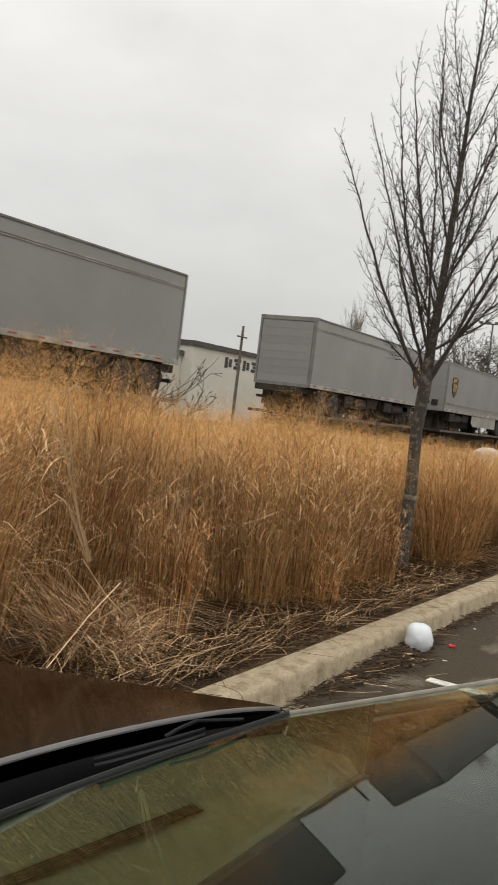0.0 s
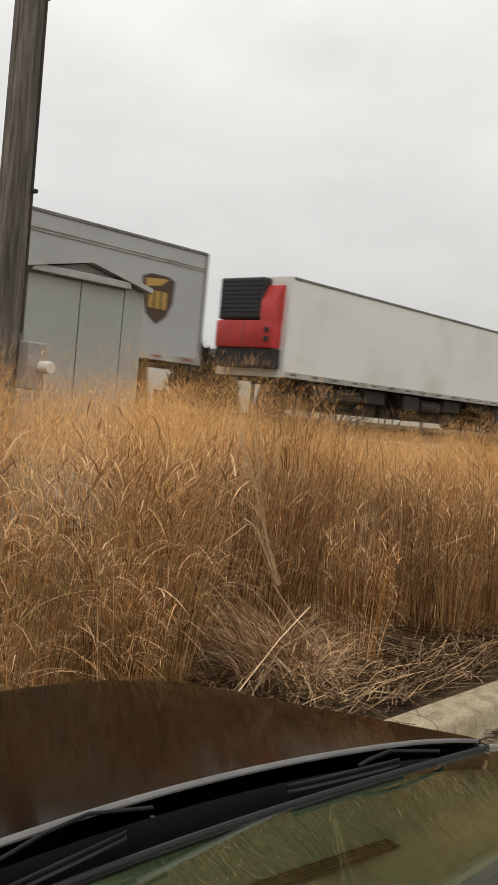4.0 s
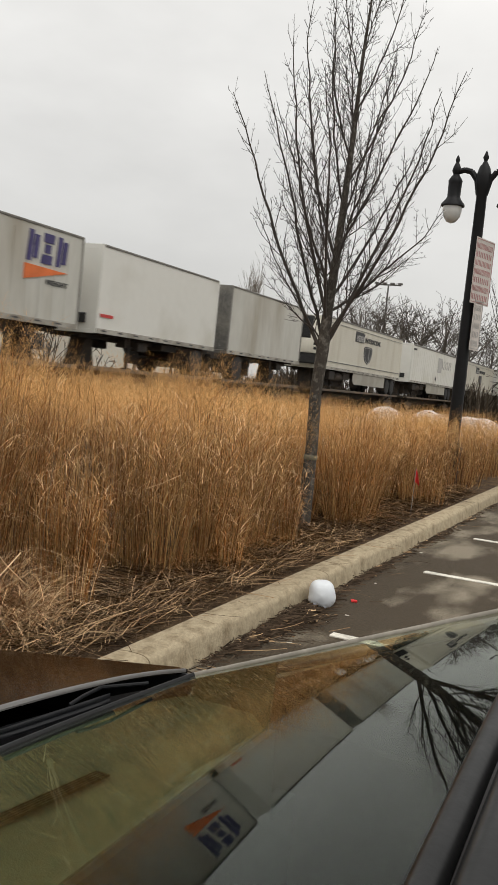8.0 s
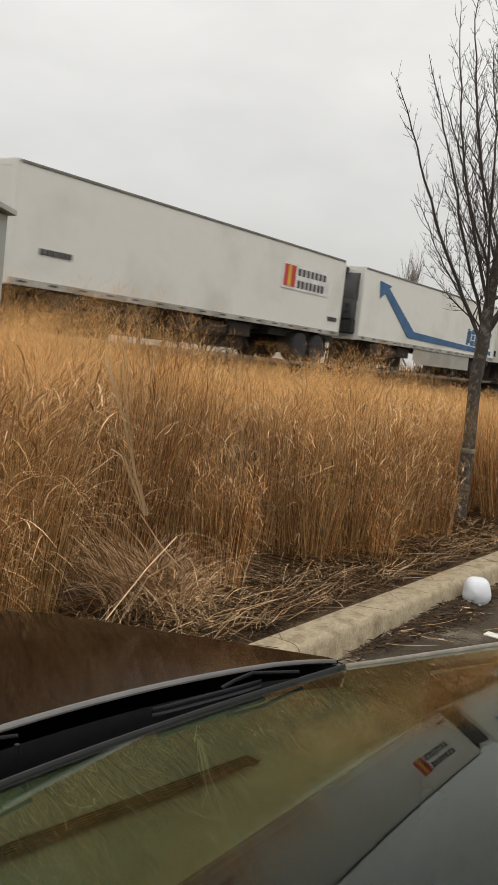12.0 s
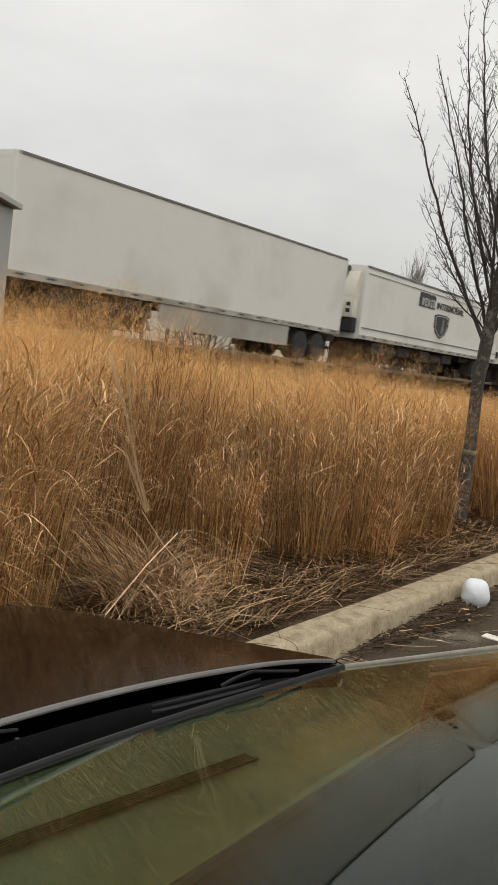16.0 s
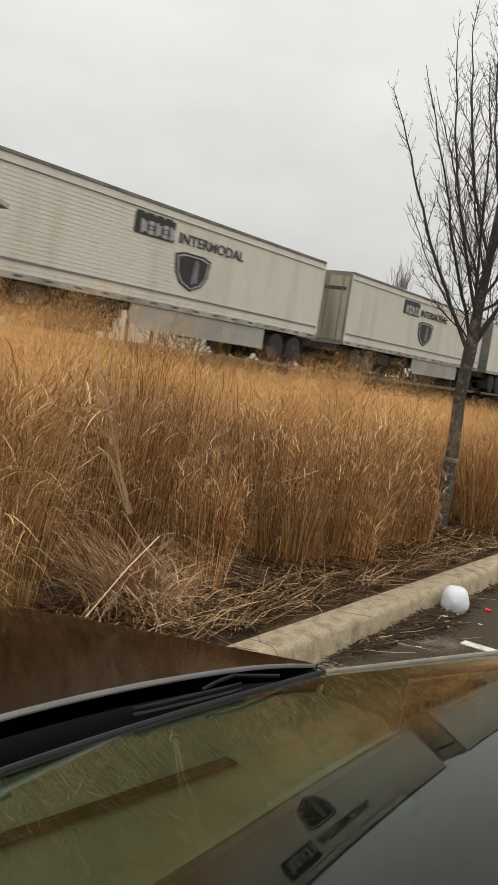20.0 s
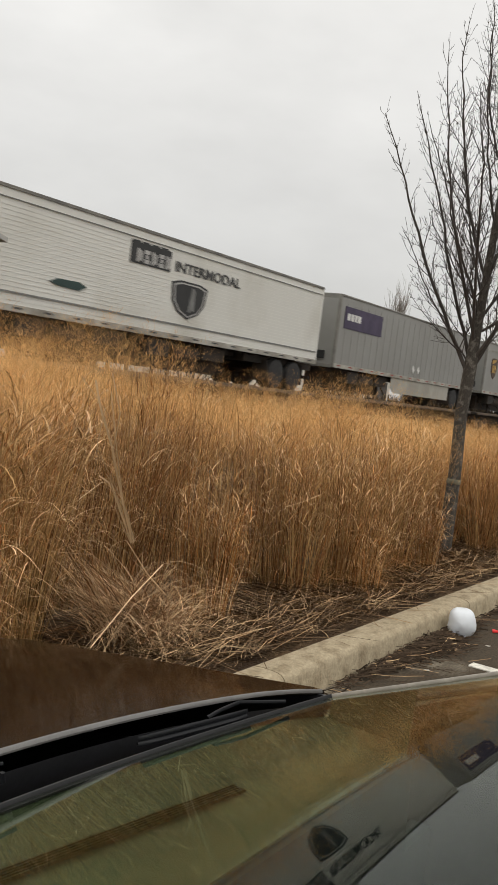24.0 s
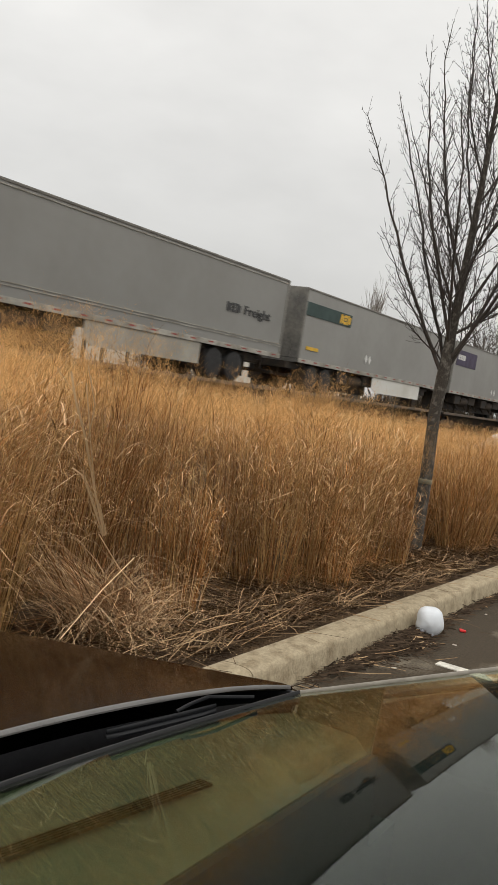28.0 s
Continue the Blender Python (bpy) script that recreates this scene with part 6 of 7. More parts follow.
def bare_tree(name, label, at, height, spec, seed, trunk_r, trunk_h, limbs, spread_a, mats, group=""):
    rs = random.Random(seed)
    tr = thing(name, label, "tree", Matrix.Translation(at), group)
    trunk = [([Vector((0, 0, -0.05)), Vector((0.0, 0, 0.06)), Vector((0.01, 0, trunk_h * 0.5)), Vector((0.02, 0.01, trunk_h)), Vector((0.04, 0.0, trunk_h + (height - trunk_h) * 0.35)),
               Vector((0.0, 0.03, trunk_h + (height - trunk_h) * 0.7)), Vector((0.05, 0, trunk_h + (height - trunk_h) * spec.get("leader", 1.0)))],
              [trunk_r * 1.25, trunk_r * 1.08, trunk_r * 0.95, trunk_r * 0.82, trunk_r * 0.5, trunk_r * 0.26, 0.004], 0)]
    v, q = skin_branches(trunk, (16,))
    me = raw_mesh("trunk", v, q, [mats[0]])
    me.polygons.foreach_set("use_smooth", [True] * len(me.polygons))
    part("trunk", me, mats[0], tr)
    out = []
    for k in range(limbs):
        u = (k + rs.random() * 0.6) / limbs
        z = trunk_h * 0.93 + (height - trunk_h) * 0.62 * u ** 1.6
        a = k * 2.4 + rs.uniform(-0.4, 0.4)
        tilt = spread_a * (1.2 - 0.5 * u) * rs.uniform(0.75, 1.2)
        d = Vector((math.cos(a) * math.sin(tilt), math.sin(a) * math.sin(tilt), math.cos(tilt)))
        ln = (height - z) * spec["reach"] * rs.uniform(0.8, 1.12) * (1 - 0.15 * u)
        limb(out, (0.02, 0.01, z), d, ln, trunk_r * (0.36 - 0.2 * u), 1, rs, spec)
    # twigs straight off the leader
    v, q = skin_branches(out, (6, 4, 3, 3, 3))
    me = raw_mesh("crown", v, q, [mats[1]])
    part("crown", me, mats[1], tr)
    return tr


def bowed(root, az, tilt, reach, top, r, rs, steps=16, tip=0.003, wander=0.012):
    """A limb that leaves its root at the angle tilt and sweeps up to `reach` metres aside at the height `top`."""
    out = Vector((math.cos(az), math.sin(az), 0))
    a = Vector(root)
    rise = top - a.z
    b = a + (out * math.sin(tilt) + Vector((0, 0, math.cos(tilt)))) * min(rise * 0.52, reach / max(0.05, math.sin(tilt)) * 0.84)
    c = a + out * reach + Vector((0, 0, rise))
    pts, rad, drift = [], [], Vector((0, 0, 0))
    for i in range(steps + 1):
        u = i / steps
        pts.append(a * (1 - u) ** 2 + b * 2 * u * (1 - u) + c * u * u + drift)
        rad.append(max(tip, r * 0.74 * (1 - u) ** 0.85 + tip * u))
        drift = drift + Vector((rs.gauss(0, wander), rs.gauss(0, wander), 0)) * (0.4 + u)
    return pts, rad


def twigs_on(out, pts, rad, depth, rs, start, gap, longest, angle, last):
    """Opposite pairs of side twigs that bend upwards, shorter towards the tip, and their own twigs."""
    length = sum((q - p).length for p, q in zip(pts, pts[1:]))
    turn, at = rs.uniform(0, math.pi), start * length
    while at < length * 0.99:
        walked, k = 0.0, 0
        while k < len(pts) - 2 and walked + (pts[k + 1] - pts[k]).length < at:
            walked += (pts[k + 1] - pts[k]).length
            k += 1
        seg = pts[k + 1] - pts[k]
        u = min(1.0, (at - walked) / max(1e-6, seg.length))
        p, along = pts[k] + seg * u, seg.normalized()
        side = along.orthogonal().normalized()
        side.rotate(Matrix.Rotation(turn, 3, along))
        left = 1 - at / length
        for s in (1, -1):
            if rs.random() < 0.16:
                continue
            ang = angle * rs.uniform(0.75, 1.25)
            d = along * math.cos(ang) + side * (s * math.sin(ang))
            ln = longest * (0.2 + 0.8 * left ** 0.9) * rs.uniform(0.25, 1.1) ** 1.3
            r = min(rad[k] * 0.62, 0.0021 + 0.0085 * ln)
            n = 5 if depth < 3 else 3 if depth < 4 else 2
            tw, rd, q = [p], [r], p
            for i in range(n):
                d = (d + Vector((rs.gauss(0, 0.09), rs.gauss(0, 0.09), 0.15 if depth < 3 else 0.08))).normalized()
                q = q + d * (ln / n)
                tw.append(q)
                rd.append(max(0.0019, r * (1 - 0.75 * (i + 1) / n)))
            out.append((tw, rd, depth))
            if depth < last and ln > 0.08:
                twigs_on(out, tw, rd, depth + 1, rs, 0.22, max(0.055, gap * 0.62), min(0.3, ln * 0.5), 0.75, last)
        turn += math.pi / 2 + rs.uniform(-0.4, 0.4)
        at += gap * rs.uniform(0.7, 1.3)


def young_tree(at, seed, turn=0, near=True):
    """A straight leader with limbs that spread low and sweep upwards, and fine opposite twigs."""
    rs = random.Random(seed)
    tr = thing("young_tree", "young bare street tree with upright grey branches", "tree", Matrix.Translation(at))
    spine = [(0, 0, -0.05), (0, 0, 0.07), (0.015, 0, 0.9), (0.01, 0.02, 1.5), (0.03, 0, 1.95), (0.04, -0.01, 2.4), (0.06, -0.03, 2.9), (0.06, -0.05, 3.5), (0.1, -0.06, 4.2), (0.1, -0.07, 5.0), (0.14, -0.09, 5.7), (0.13, -0.09, 6.4)]
    thick = [0.092, 0.078, 0.067, 0.063, 0.068, 0.052, 0.044, 0.036, 0.027, 0.018, 0.01, 0.003]
    me = raw_mesh("trunk", *skin_branches([([Vector(p) for p in spine], thick, 0)], (16,)), [BARK])
    me.polygons.foreach_set("use_smooth", [True] * len(me.polygons))
    part("trunk", me, BARK, tr)
    bm = bmesh.new()
    lathe(bm, [(0.071, 0.78), (0.074, 0.785), (0.074, 0.825), (0.071, 0.83)], 16, (0.013, 0, 0))
    part("trunk_band", bm, mat("pale_tape", (0.2, 0.18, 0.115), 0.7, scale=10, fine=60, vary=0.2), tr, "faded pale tape round the trunk", smooth=True)
    left, out = 109.5 + turn, []
    # height on the trunk, heading, angle from upright, reach aside, height of the tip, radius
    limbs = ((1.9, left + 4, 0.5, 1.16, 4.55, 0.03), (1.95, left - 176, 0.42, 0.9, 4.75, 0.029), (2.0, left - 30, 0.4, 0.95, 4.9, 0.026), (2.05, left + 150, 0.62, 1.22, 4.7, 0.03),
             (2.12, left - 95, 0.45, 0.85, 4.5, 0.024), (2.2, left + 80, 0.45, 0.9, 4.5, 0.024), (2.28, left + 14, 0.34, 0.72, 5.15, 0.025), (2.35, left + 186, 1.0, 1.08, 3.55, 0.022),
             (2.48, left - 150, 0.6, 0.98, 4.5, 0.022), (2.55, left + 35, 0.5, 0.85, 4.3, 0.019), (2.7, left - 60, 0.5, 0.7, 4.6, 0.018), (2.82, left + 110, 0.5, 0.7, 4.7, 0.018), (2.9, left - 4, 0.42, 0.5, 5.55, 0.024),
             (3.05, left + 172, 0.5, 0.75, 5.1, 0.02), (3.3, left - 120, 0.45, 0.55, 5.2, 0.016), (3.45, left + 55, 0.45, 0.5, 5.3, 0.016), (3.7, left - 165, 0.5, 0.6, 5.6, 0.018), (3.95, left + 5, 0.4, 0.35, 5.9, 0.016),
             (4.2, left - 70, 0.45, 0.4, 5.7, 0.012), (4.45, left + 165, 0.42, 0.42, 6.0, 0.012), (4.75, left + 20, 0.4, 0.3, 6.1, 0.01), (5.05, left - 130, 0.4, 0.3, 6.2, 0.009), (2.02, left + 20, 0.78, 0.85, 3.3, 0.013), (2.6, left - 20, 0.7, 0.6, 3.6, 0.011))
    for z, az, tilt, reach, top, r in limbs:
        k = max(i for i, p in enumerate(spine) if p[2] <= z)
        root = Vector(spine[k]).lerp(Vector(spine[k + 1]), (z - spine[k][2]) / (spine[k + 1][2] - spine[k][2]))
        pts, rad = bowed(root, math.radians(az) + rs.uniform(-0.1, 0.1), tilt, reach * 1.08, top, r, rs)
        me = raw_mesh("branch", *skin_branches([(pts, rad, 1)], (8, 8)), [TWIG])
        me.polygons.foreach_set("use_smooth", [True] * len(me.polygons))
        part("branch", me, TWIG, tr)
        twigs_on(out, pts, rad, 2, rs, 0.1, 0.14 if near else 0.22, 0.85, 0.6, 4 if near else 3)
    top = [Vector(p) for p in spine[7:]]
    twigs_on(out, top, thick[7:], 2, rs, 0.05, 0.12, 0.8, 0.6, 4 if near else 3)
    part("crown", raw_mesh("crown", *skin_branches(out, (8, 6, 4, 3, 3)), [TWIG]), TWIG, tr, "fine bare twigs")


young_tree((9.2, 3.25, 0.13), 4)
young_tree((23.7, 3.1, 0.13), 11, 160, False)


# ---- street fixtures ----
FURTHER = Matrix.Translation((0, 0, 1.7)) @ Matrix.Scale(1.2, 4) @ Matrix.Translation((0, 0, -1.7))
BLACKMETAL = mat("black_cast_metal", (0.01, 0.01, 0.011), 0.5, scale=6, fine=60, bump=0.1, spec=0.2)
lamp = thing("street_lamp", "black cast-iron street lamp with two hanging lanterns", "street lamp", FURTHER @ pose(14.5, 2.8, 0.13))
bm = bmesh.new()
lathe(bm, [(0.2, 0), (0.2, 0.12), (0.16, 0.2), (0.15, 0.75), (0.17, 0.82), (0.11, 0.95), (0.105, 1.1)], 20)
part("base", bm, BLACKMETAL, lamp, smooth=True)
bm = bmesh.new()
lathe(bm, [(0.1, 1.0), (0.088, 3.6), (0.08, 4.75), (0.1, 4.8), (0.115, 4.92), (0.125, 5.02), (0.1, 5.1), (0.085, 5.16), (0.05, 5.22), (0.025, 5.26), (0.045, 5.32), (0.015, 5.4), (0.0, 5.43)], 18)
part("pole", bm, BLACKMETAL, lamp, smooth=True)
for s in (1, -1):
    arm = bmesh.new()
    pts = [Vector((0, s * y, z)) for y, z in ((0.05, 4.75), (0.1, 4.98), (0.19, 5.1), (0.3, 5.13), (0.4, 5.1))]
    polybar(arm, pts, 0.045)
    part("arm", arm, BLACKMETAL, lamp, smooth=True)
    ln = bmesh.new()
    lathe(ln, [(0.0, 5.36), (0.02, 5.33), (0.035, 5.28), (0.025, 5.24), (0.055, 5.18), (0.07, 5.11), (0.045, 5.06), (0.075, 5.02), (0.11, 4.96), (0.105, 4.93), (0.1, 4.72), (0.12, 4.67), (0.18, 4.6), (0.185, 4.57), (0.15, 4.56)], 24, (0, s * 0.43, 0))
    lantern = part("lantern", ln, BLACKMETAL, lamp, smooth=True)
    gl = bmesh.new()
    lathe(gl, [(0.145, 4.57), (0.15, 4.51), (0.13, 4.41), (0.075, 4.33), (0.0, 4.3)], 24, (0, s * 0.43, 0))
    part("globe", gl, mat("frosted_globe", (0.62, 0.62, 0.6), 0.3, scale=10, fine=60, vary=0.04, bump=0.05), lantern, "frosted white globe", smooth=True)
SIGNWHITE = mat("sign_face", (0.6, 0.55, 0.51), 0.5, scale=4, fine=40, vary=0.06, bump=0)


def board(name, label, at, w, h, rows, colour, parent_m, n=(9, 7)):
    sg = thing(name, label, "sign", parent_m)
    bm = bmesh.new()
    box(bm, -w / 2, w / 2, -0.004, 0.004, -h / 2, h / 2, 0.003)
    part("panel", bm, SIGNWHITE, sg)
    bm = bmesh.new()
    for (x0, x1, z0, z1) in ((-w / 2 + 0.015, w / 2 - 0.015, h / 2 - 0.03, h / 2 - 0.02), (-w / 2 + 0.015, w / 2 - 0.015, -h / 2 + 0.02, -h / 2 + 0.03),
                             (-w / 2 + 0.015, -w / 2 + 0.025, -h / 2 + 0.03, h / 2 - 0.03), (w / 2 - 0.025, w / 2 - 0.015, -h / 2 + 0.03, h / 2 - 0.03)):
        box(bm, x0, x1, -0.009, -0.003, z0, z1)
    part("border", bm, ink(colour), sg)
    for i in range(rows):
        z = h / 2 - 0.06 - (h - 0.1) * (i + 0.5) / rows
        th = (h - 0.1) / rows * 0.33
        bm = bmesh.new()
        k = n[i % len(n)]
        for j in range(k):
            a = -w / 2 + 0.05 + (w - 0.1) * j / k
            box(bm, a, a + (w - 0.1) / k * 0.42, -0.009, -0.003, z - th, z + th)
        part("lettering", bm, ink(colour), sg)
    for z in (h / 2 - 0.1, -h / 2 + 0.1):
        bm = bmesh.new()
        box(bm, -0.13, 0.13, 0.004, 0.012, z - 0.012, z + 0.012)
        part("strap", bm, RIM, sg)
    return sg


board("parking_sign", "white parking sign with rows of red lettering", None, 0.6, 1.0, 7, "dusty", FURTHER @ pose(14.51, 2.65, 3.7, 0, 0, -17), (13, 9, 11, 14, 8))
board("notice_sign", "narrow white notice strapped below the parking sign", None, 0.3, 0.78, 5, "palegrey", FURTHER @ pose(14.51, 2.65, 2.88, 0, 0, -17), (6, 4))

# utility pole
POLEWOOD = mat("weathered_pole", (0.072, 0.062, 0.049), 0.9, scale=7, fine=45, vary=0.65, second=(0.15, 0.13, 0.108), bump=1.0, bump_scale=25, stretch=(1, 1, 0.06), height=0.02)
up = thing("utility_pole", "weathered wooden utility pole with a conduit and meter", "utility pole", pose(4.19, 6.41, 0.13, 1.05, -0.75, 0))
bm = bmesh.new()
lathe(bm, [(0.14, -0.1), (0.135, 2), (0.122, 4), (0.11, 6), (0.1, 9), (0.1, 9.5)], 28)
part("shaft", bm, POLEWOOD, up, smooth=True)
bm = bmesh.new()
tube(bm, (0.09, -0.1, 2.0), (0.065, -0.075, 9), 0.016, n=10)
tube(bm, (0.122, -0.06, 1.2), (0.09, -0.045, 9), 0.009, n=8)
part("conduit", bm, STEEL_DARK, up, smooth=True)
for z in (3.1, 4.6, 6.0):
    bm = bmesh.new()
    box(bm, 0.07, 0.13, -0.125, -0.05, z, z + 0.03, 0.004)
    part("clamp", bm, STEEL_DARK, up)
bm = bmesh.new()
box(bm, 0.06, 0.23, -0.27, -0.13, 1.56, 1.93, 0.012)
box(bm, 0.05, 0.22, -0.25, -0.13, 1.24, 1.555, 0.012)
mb = part("meter_box", bm, mat("galvanised_box", (0.33, 0.33, 0.32), 0.5, metal=0.4, scale=6, fine=50, vary=0.15), up, "grey metal meter box")
bm = bmesh.new()
lathe(bm, [(0.05, -0.27), (0.05, -0.36), (0.043, -0.385), (0.0, -0.39)], 20, (0.2, 0, 1.74), "Y")
part("meter", bm, mat("frosted_globe"), mb, "round glass meter", smooth=True)
wire = thing("guy_wire", "thin steel cable slanting beside the pole", "cable")
bm = bmesh.new()
tube(bm, (3.496, 6.45, 0.1), (4.27, 6.45, 9.4), 0.007, n=6)
part("strand", bm, STEEL_DARK, wire)

# signal cabins
SHEDMETAL = mat("painted_cabin_metal", (0.335, 0.352, 0.33), 0.5, scale=0.7, fine=6, vary=0.025, second=(0.315, 0.332, 0.31), bump=0.03, bump_scale=6)
X0, X1, YF, ZE = 5.34, 7.15, 8.1, 3.0
shed = thing("signal_cabin", "pale grey metal railway signal cabin with a gabled roof", "cabin", pose(0, 0, 0))
bm = bmesh.new()
box(bm, X0 + 0.04, X1 - 0.06, YF, YF + 2.4, 0.2, ZE - 0.1)
prism(bm, [(X0 + 0.04, ZE - 0.1), (X1 - 0.06, ZE - 0.1), ((X0 + X1) / 2, ZE + 0.09)], YF, YF + 2.4)
part("wall", bm, SHEDMETAL, shed)
bm = bmesh.new()
xm = (X0 + X1) / 2
for a, b in ((X0 - 0.05, xm), (X1 - 0.01, xm)):
    prism(bm, [(a, ZE - 0.1), (b, ZE + 0.1), (b, ZE + 0.155), (a, ZE - 0.045)], YF - 0.12, YF + 2.5)
part("roof", bm, mat("cabin_roof", (0.4, 0.4, 0.38), 0.5, scale=2, fine=20, vary=0.08), shed)
bm = bmesh.new()
box(bm, X0 + 0.16, X1 - 0.32, YF - 0.1, YF - 0.003, ZE - 0.1, ZE - 0.02, 0.01)
part("rain_hood", bm, mat("cabin_roof"), shed)
for a, b in ((X0 + 0.17, X0 + 0.84), (X0 + 0.855, X1 - 0.36)):
    bm = bmesh.new()
    box(bm, a, b, YF - 0.03, YF - 0.004, 0.3, ZE - 0.12, 0.008)
    part("door", bm, SHEDMETAL, shed)
bm = bmesh.new()
box(bm, X1 - 0.345, X1 - 0.05, YF - 0.024, YF - 0.004, 0.3, ZE - 0.1, 0.008)
part("side_panel", bm, SHEDMETAL, shed)
cab = thing("equipment_cabinet", "pale grey metal equipment cabinet with a white notice plate", "cabinet", pose(0, 0, 0))
bm = bmesh.new()
box(bm, 3.3, 5.2, YF + 0.1, YF + 1.9, 0.2, ZE - 0.03, 0.015)
part("body", bm, SHEDMETAL, cab)
bm = bmesh.new()
box(bm, 3.24, 5.26, YF, YF + 2.0, ZE - 0.03, ZE + 0.06, 0.015)
part("lid", bm, mat("cabin_roof"), cab)
bm = bmesh.new()
polybar(bm, [Vector((4.95, YF + 0.08, ZE - 0.05)), Vector((4.95, YF + 0.02, ZE - 0.08)), Vector((4.95, YF + 0.02, ZE - 0.3)), Vector((4.95, YF + 0.08, ZE - 0.32))], 0.01)
part("handle", bm, RIM, cab)
board("notice_plate", "white notice plate with black lettering on the cabinet", None, 0.62, 0.86, 6, "black", pose(4.52, YF + 0.08, ZE - 0.52), (6, 8, 5))

# small things at the kerb
jug = thing("plastic_jug", "crumpled white plastic jug lying by the kerb", "jug", pose(6.68, 2.14, 0.0, 0, 0, -70))
bm = bmesh.new()


def jug_fn(u, v):
    """A squat bottle seen on its rounded bottom: a soft square section, domed at both ends, dented."""
    s = (0.0, 0.6, 0.86, 0.98, 1.04, 1.04, 0.96, 0.99, 0.97, 0.86, 0.62, 0.34, 0.2, 0.19)
    w = v * (len(s) - 1)
    i = min(int(w), len(s) - 2)
    r = lerp(s[i], s[i + 1], w - i) * 0.1
    a = 2 * math.pi * u
    c, d = math.cos(a), math.sin(a)
    k = r / (abs(c) ** 2.5 + abs(d) ** 2.5) ** (1 / 2.5) * (1.0 + 0.025 * math.cos(5 * a + 0.6))
    q = Vector((c * k, lerp(-0.1, 0.17, v), d * k * 1.04))
    n = 1 + 0.07 * noise.noise(q * 8 + Vector((3, 1, 7))) + 0.03 * noise.noise(q * 26)
    return (q.x * n, q.y, max(q.z * n, -0.1) + 0.104)


sheet(bm, jug_fn, 44, 39)
bmesh.ops.remove_doubles(bm, verts=bm.verts, dist=0.0004)
jug_body = part("body", bm, mat("milky_plastic", (0.74, 0.77, 0.8), 0.35, scale=6, fine=30, vary=0.03, bump=0.1), jug, smooth=True)
bm = bmesh.new()
lathe(bm, [(0.024, 0), (0.024, 0.035), (0.0, 0.036)], 14, (0, 0, 0))
part("cap", bm, mat("jug_cap", (0.35, 0.36, 0.4), 0.5), jug, at=pose(0.0, 0.165, 0.104, -90, 0, 0))
for x, z, r in ((-0.05, 0.045, 0.013), (0.03, 0.03, 0.009)):
    bm = bmesh.new()
    lathe(bm, [(r, 0), (r * 0.9, 0.012), (0.0, 0.014)], 12)
    part("smudge", bm, mat("jug_cap"), jug_body, "dark smudge on the bottom", at=pose(x, -0.094, z, 90, 0, 0))

flag = thing("marker_flag", "small red marker flag on a thin wire", "marker flag", pose(11.86, 2.72, 0.13))
bm = bmesh.new()
tube(bm, (0, 0, 0), (0.02, 0, 0.62), 0.004, n=6)
part("wire", bm, RIM, flag)
bm = bmesh.new()
sheet(bm, lambda u, v: (0.02 + 0.015 * math.sin(u * 5), -0.07 * u * (1 - 0.55 * v), 0.45 + 0.17 * v - 0.05 * u), 8, 6, 0.001, (1, 0, 0))
part("flag", bm, mat("flag_red", (0.75, 0.03, 0.03), 0.6, bump=0.05), flag)
bm = bmesh.new()
box(bm, -0.035, 0.035, -0.025, 0.025, 0, 0.012, 0.004)
for v in bm.verts:
    v.co.z += 0.01 * noise.noise(v.co * 40)
solid("red_scrap", bm, mat("flag_red"), "scrap of bright red plastic on the asphalt", "litter", m=pose(7.1, 2.0, 0.0, 0, 0, 20))

# ---- distance ----
BUFF = mat("buff_render", (0.55, 0.52, 0.45), 0.85, scale=0.3, fine=6, vary=0.08, bump=0.1)
ROOFD = mat("dark_roofing", (0.09, 0.085, 0.08), 0.8, scale=0.6, fine=8, vary=0.2)
hall = thing("warehouse", "long low buff warehouse with a dark roof edge", "building", pose(0, 0, 0))
bm = bmesh.new()
box(bm, 34, 61, 42, 70, -0.1, 4.9)
part("wall", bm, BUFF, hall)
bm = bmesh.new()
box(bm, 61.05, 92, 41, 72, -0.1, 5.8)
part("wall", bm, mat("cream_render", (0.62, 0.6, 0.53), 0.85, scale=0.3, fine=6, vary=0.06), hall)
bm = bmesh.new()
box(bm, 33.8, 61.04, 41.8, 70.2, 4.9, 5.3)
part("roof_edge", bm, ROOFD, hall)
bm = bmesh.new()
box(bm, 60.9, 92.2, 40.8, 72.2, 5.8, 6.2)
part("roof_edge", bm, ROOFD, hall)
bm = bmesh.new()
bars(bm, 66, 72, 4.5, 5.4, 4, 0, 0.75)
bars(bm, 73.5, 82, 4.5, 5.4, 6, 0, 0.75)
bmesh.ops.translate(bm, verts=bm.verts, vec=(0, 40.99, 0))
part("lettering", bm, ink("charcoal"), hall, "dark letter blocks on the wall")
for x in (41, 56):
    w = part("window", shared(("window", "hall"), lambda bm: box(bm, -0.7, 0.7, -0.03, 0.05, 2.2, 3.4) and None), mat("dark_pane", (0.04, 0.045, 0.05), 0.15), hall, at=Matrix.Translation((x, 42, 0)))
    part("sill", shared(("sill", "hall"), lambda bm: box(bm, -0.8, 0.8, -0.12, 0.02, 2.1, 2.2) and None), BUFF, w)
for x, wd, h in ((75.5, 1.6, 2.6), (88, 3.2, 3.4)):
    bm = bmesh.new()
    box(bm, x, x + wd, 40.95, 41.03, -0.1, h)
    part("door", bm, ROOFD, hall)

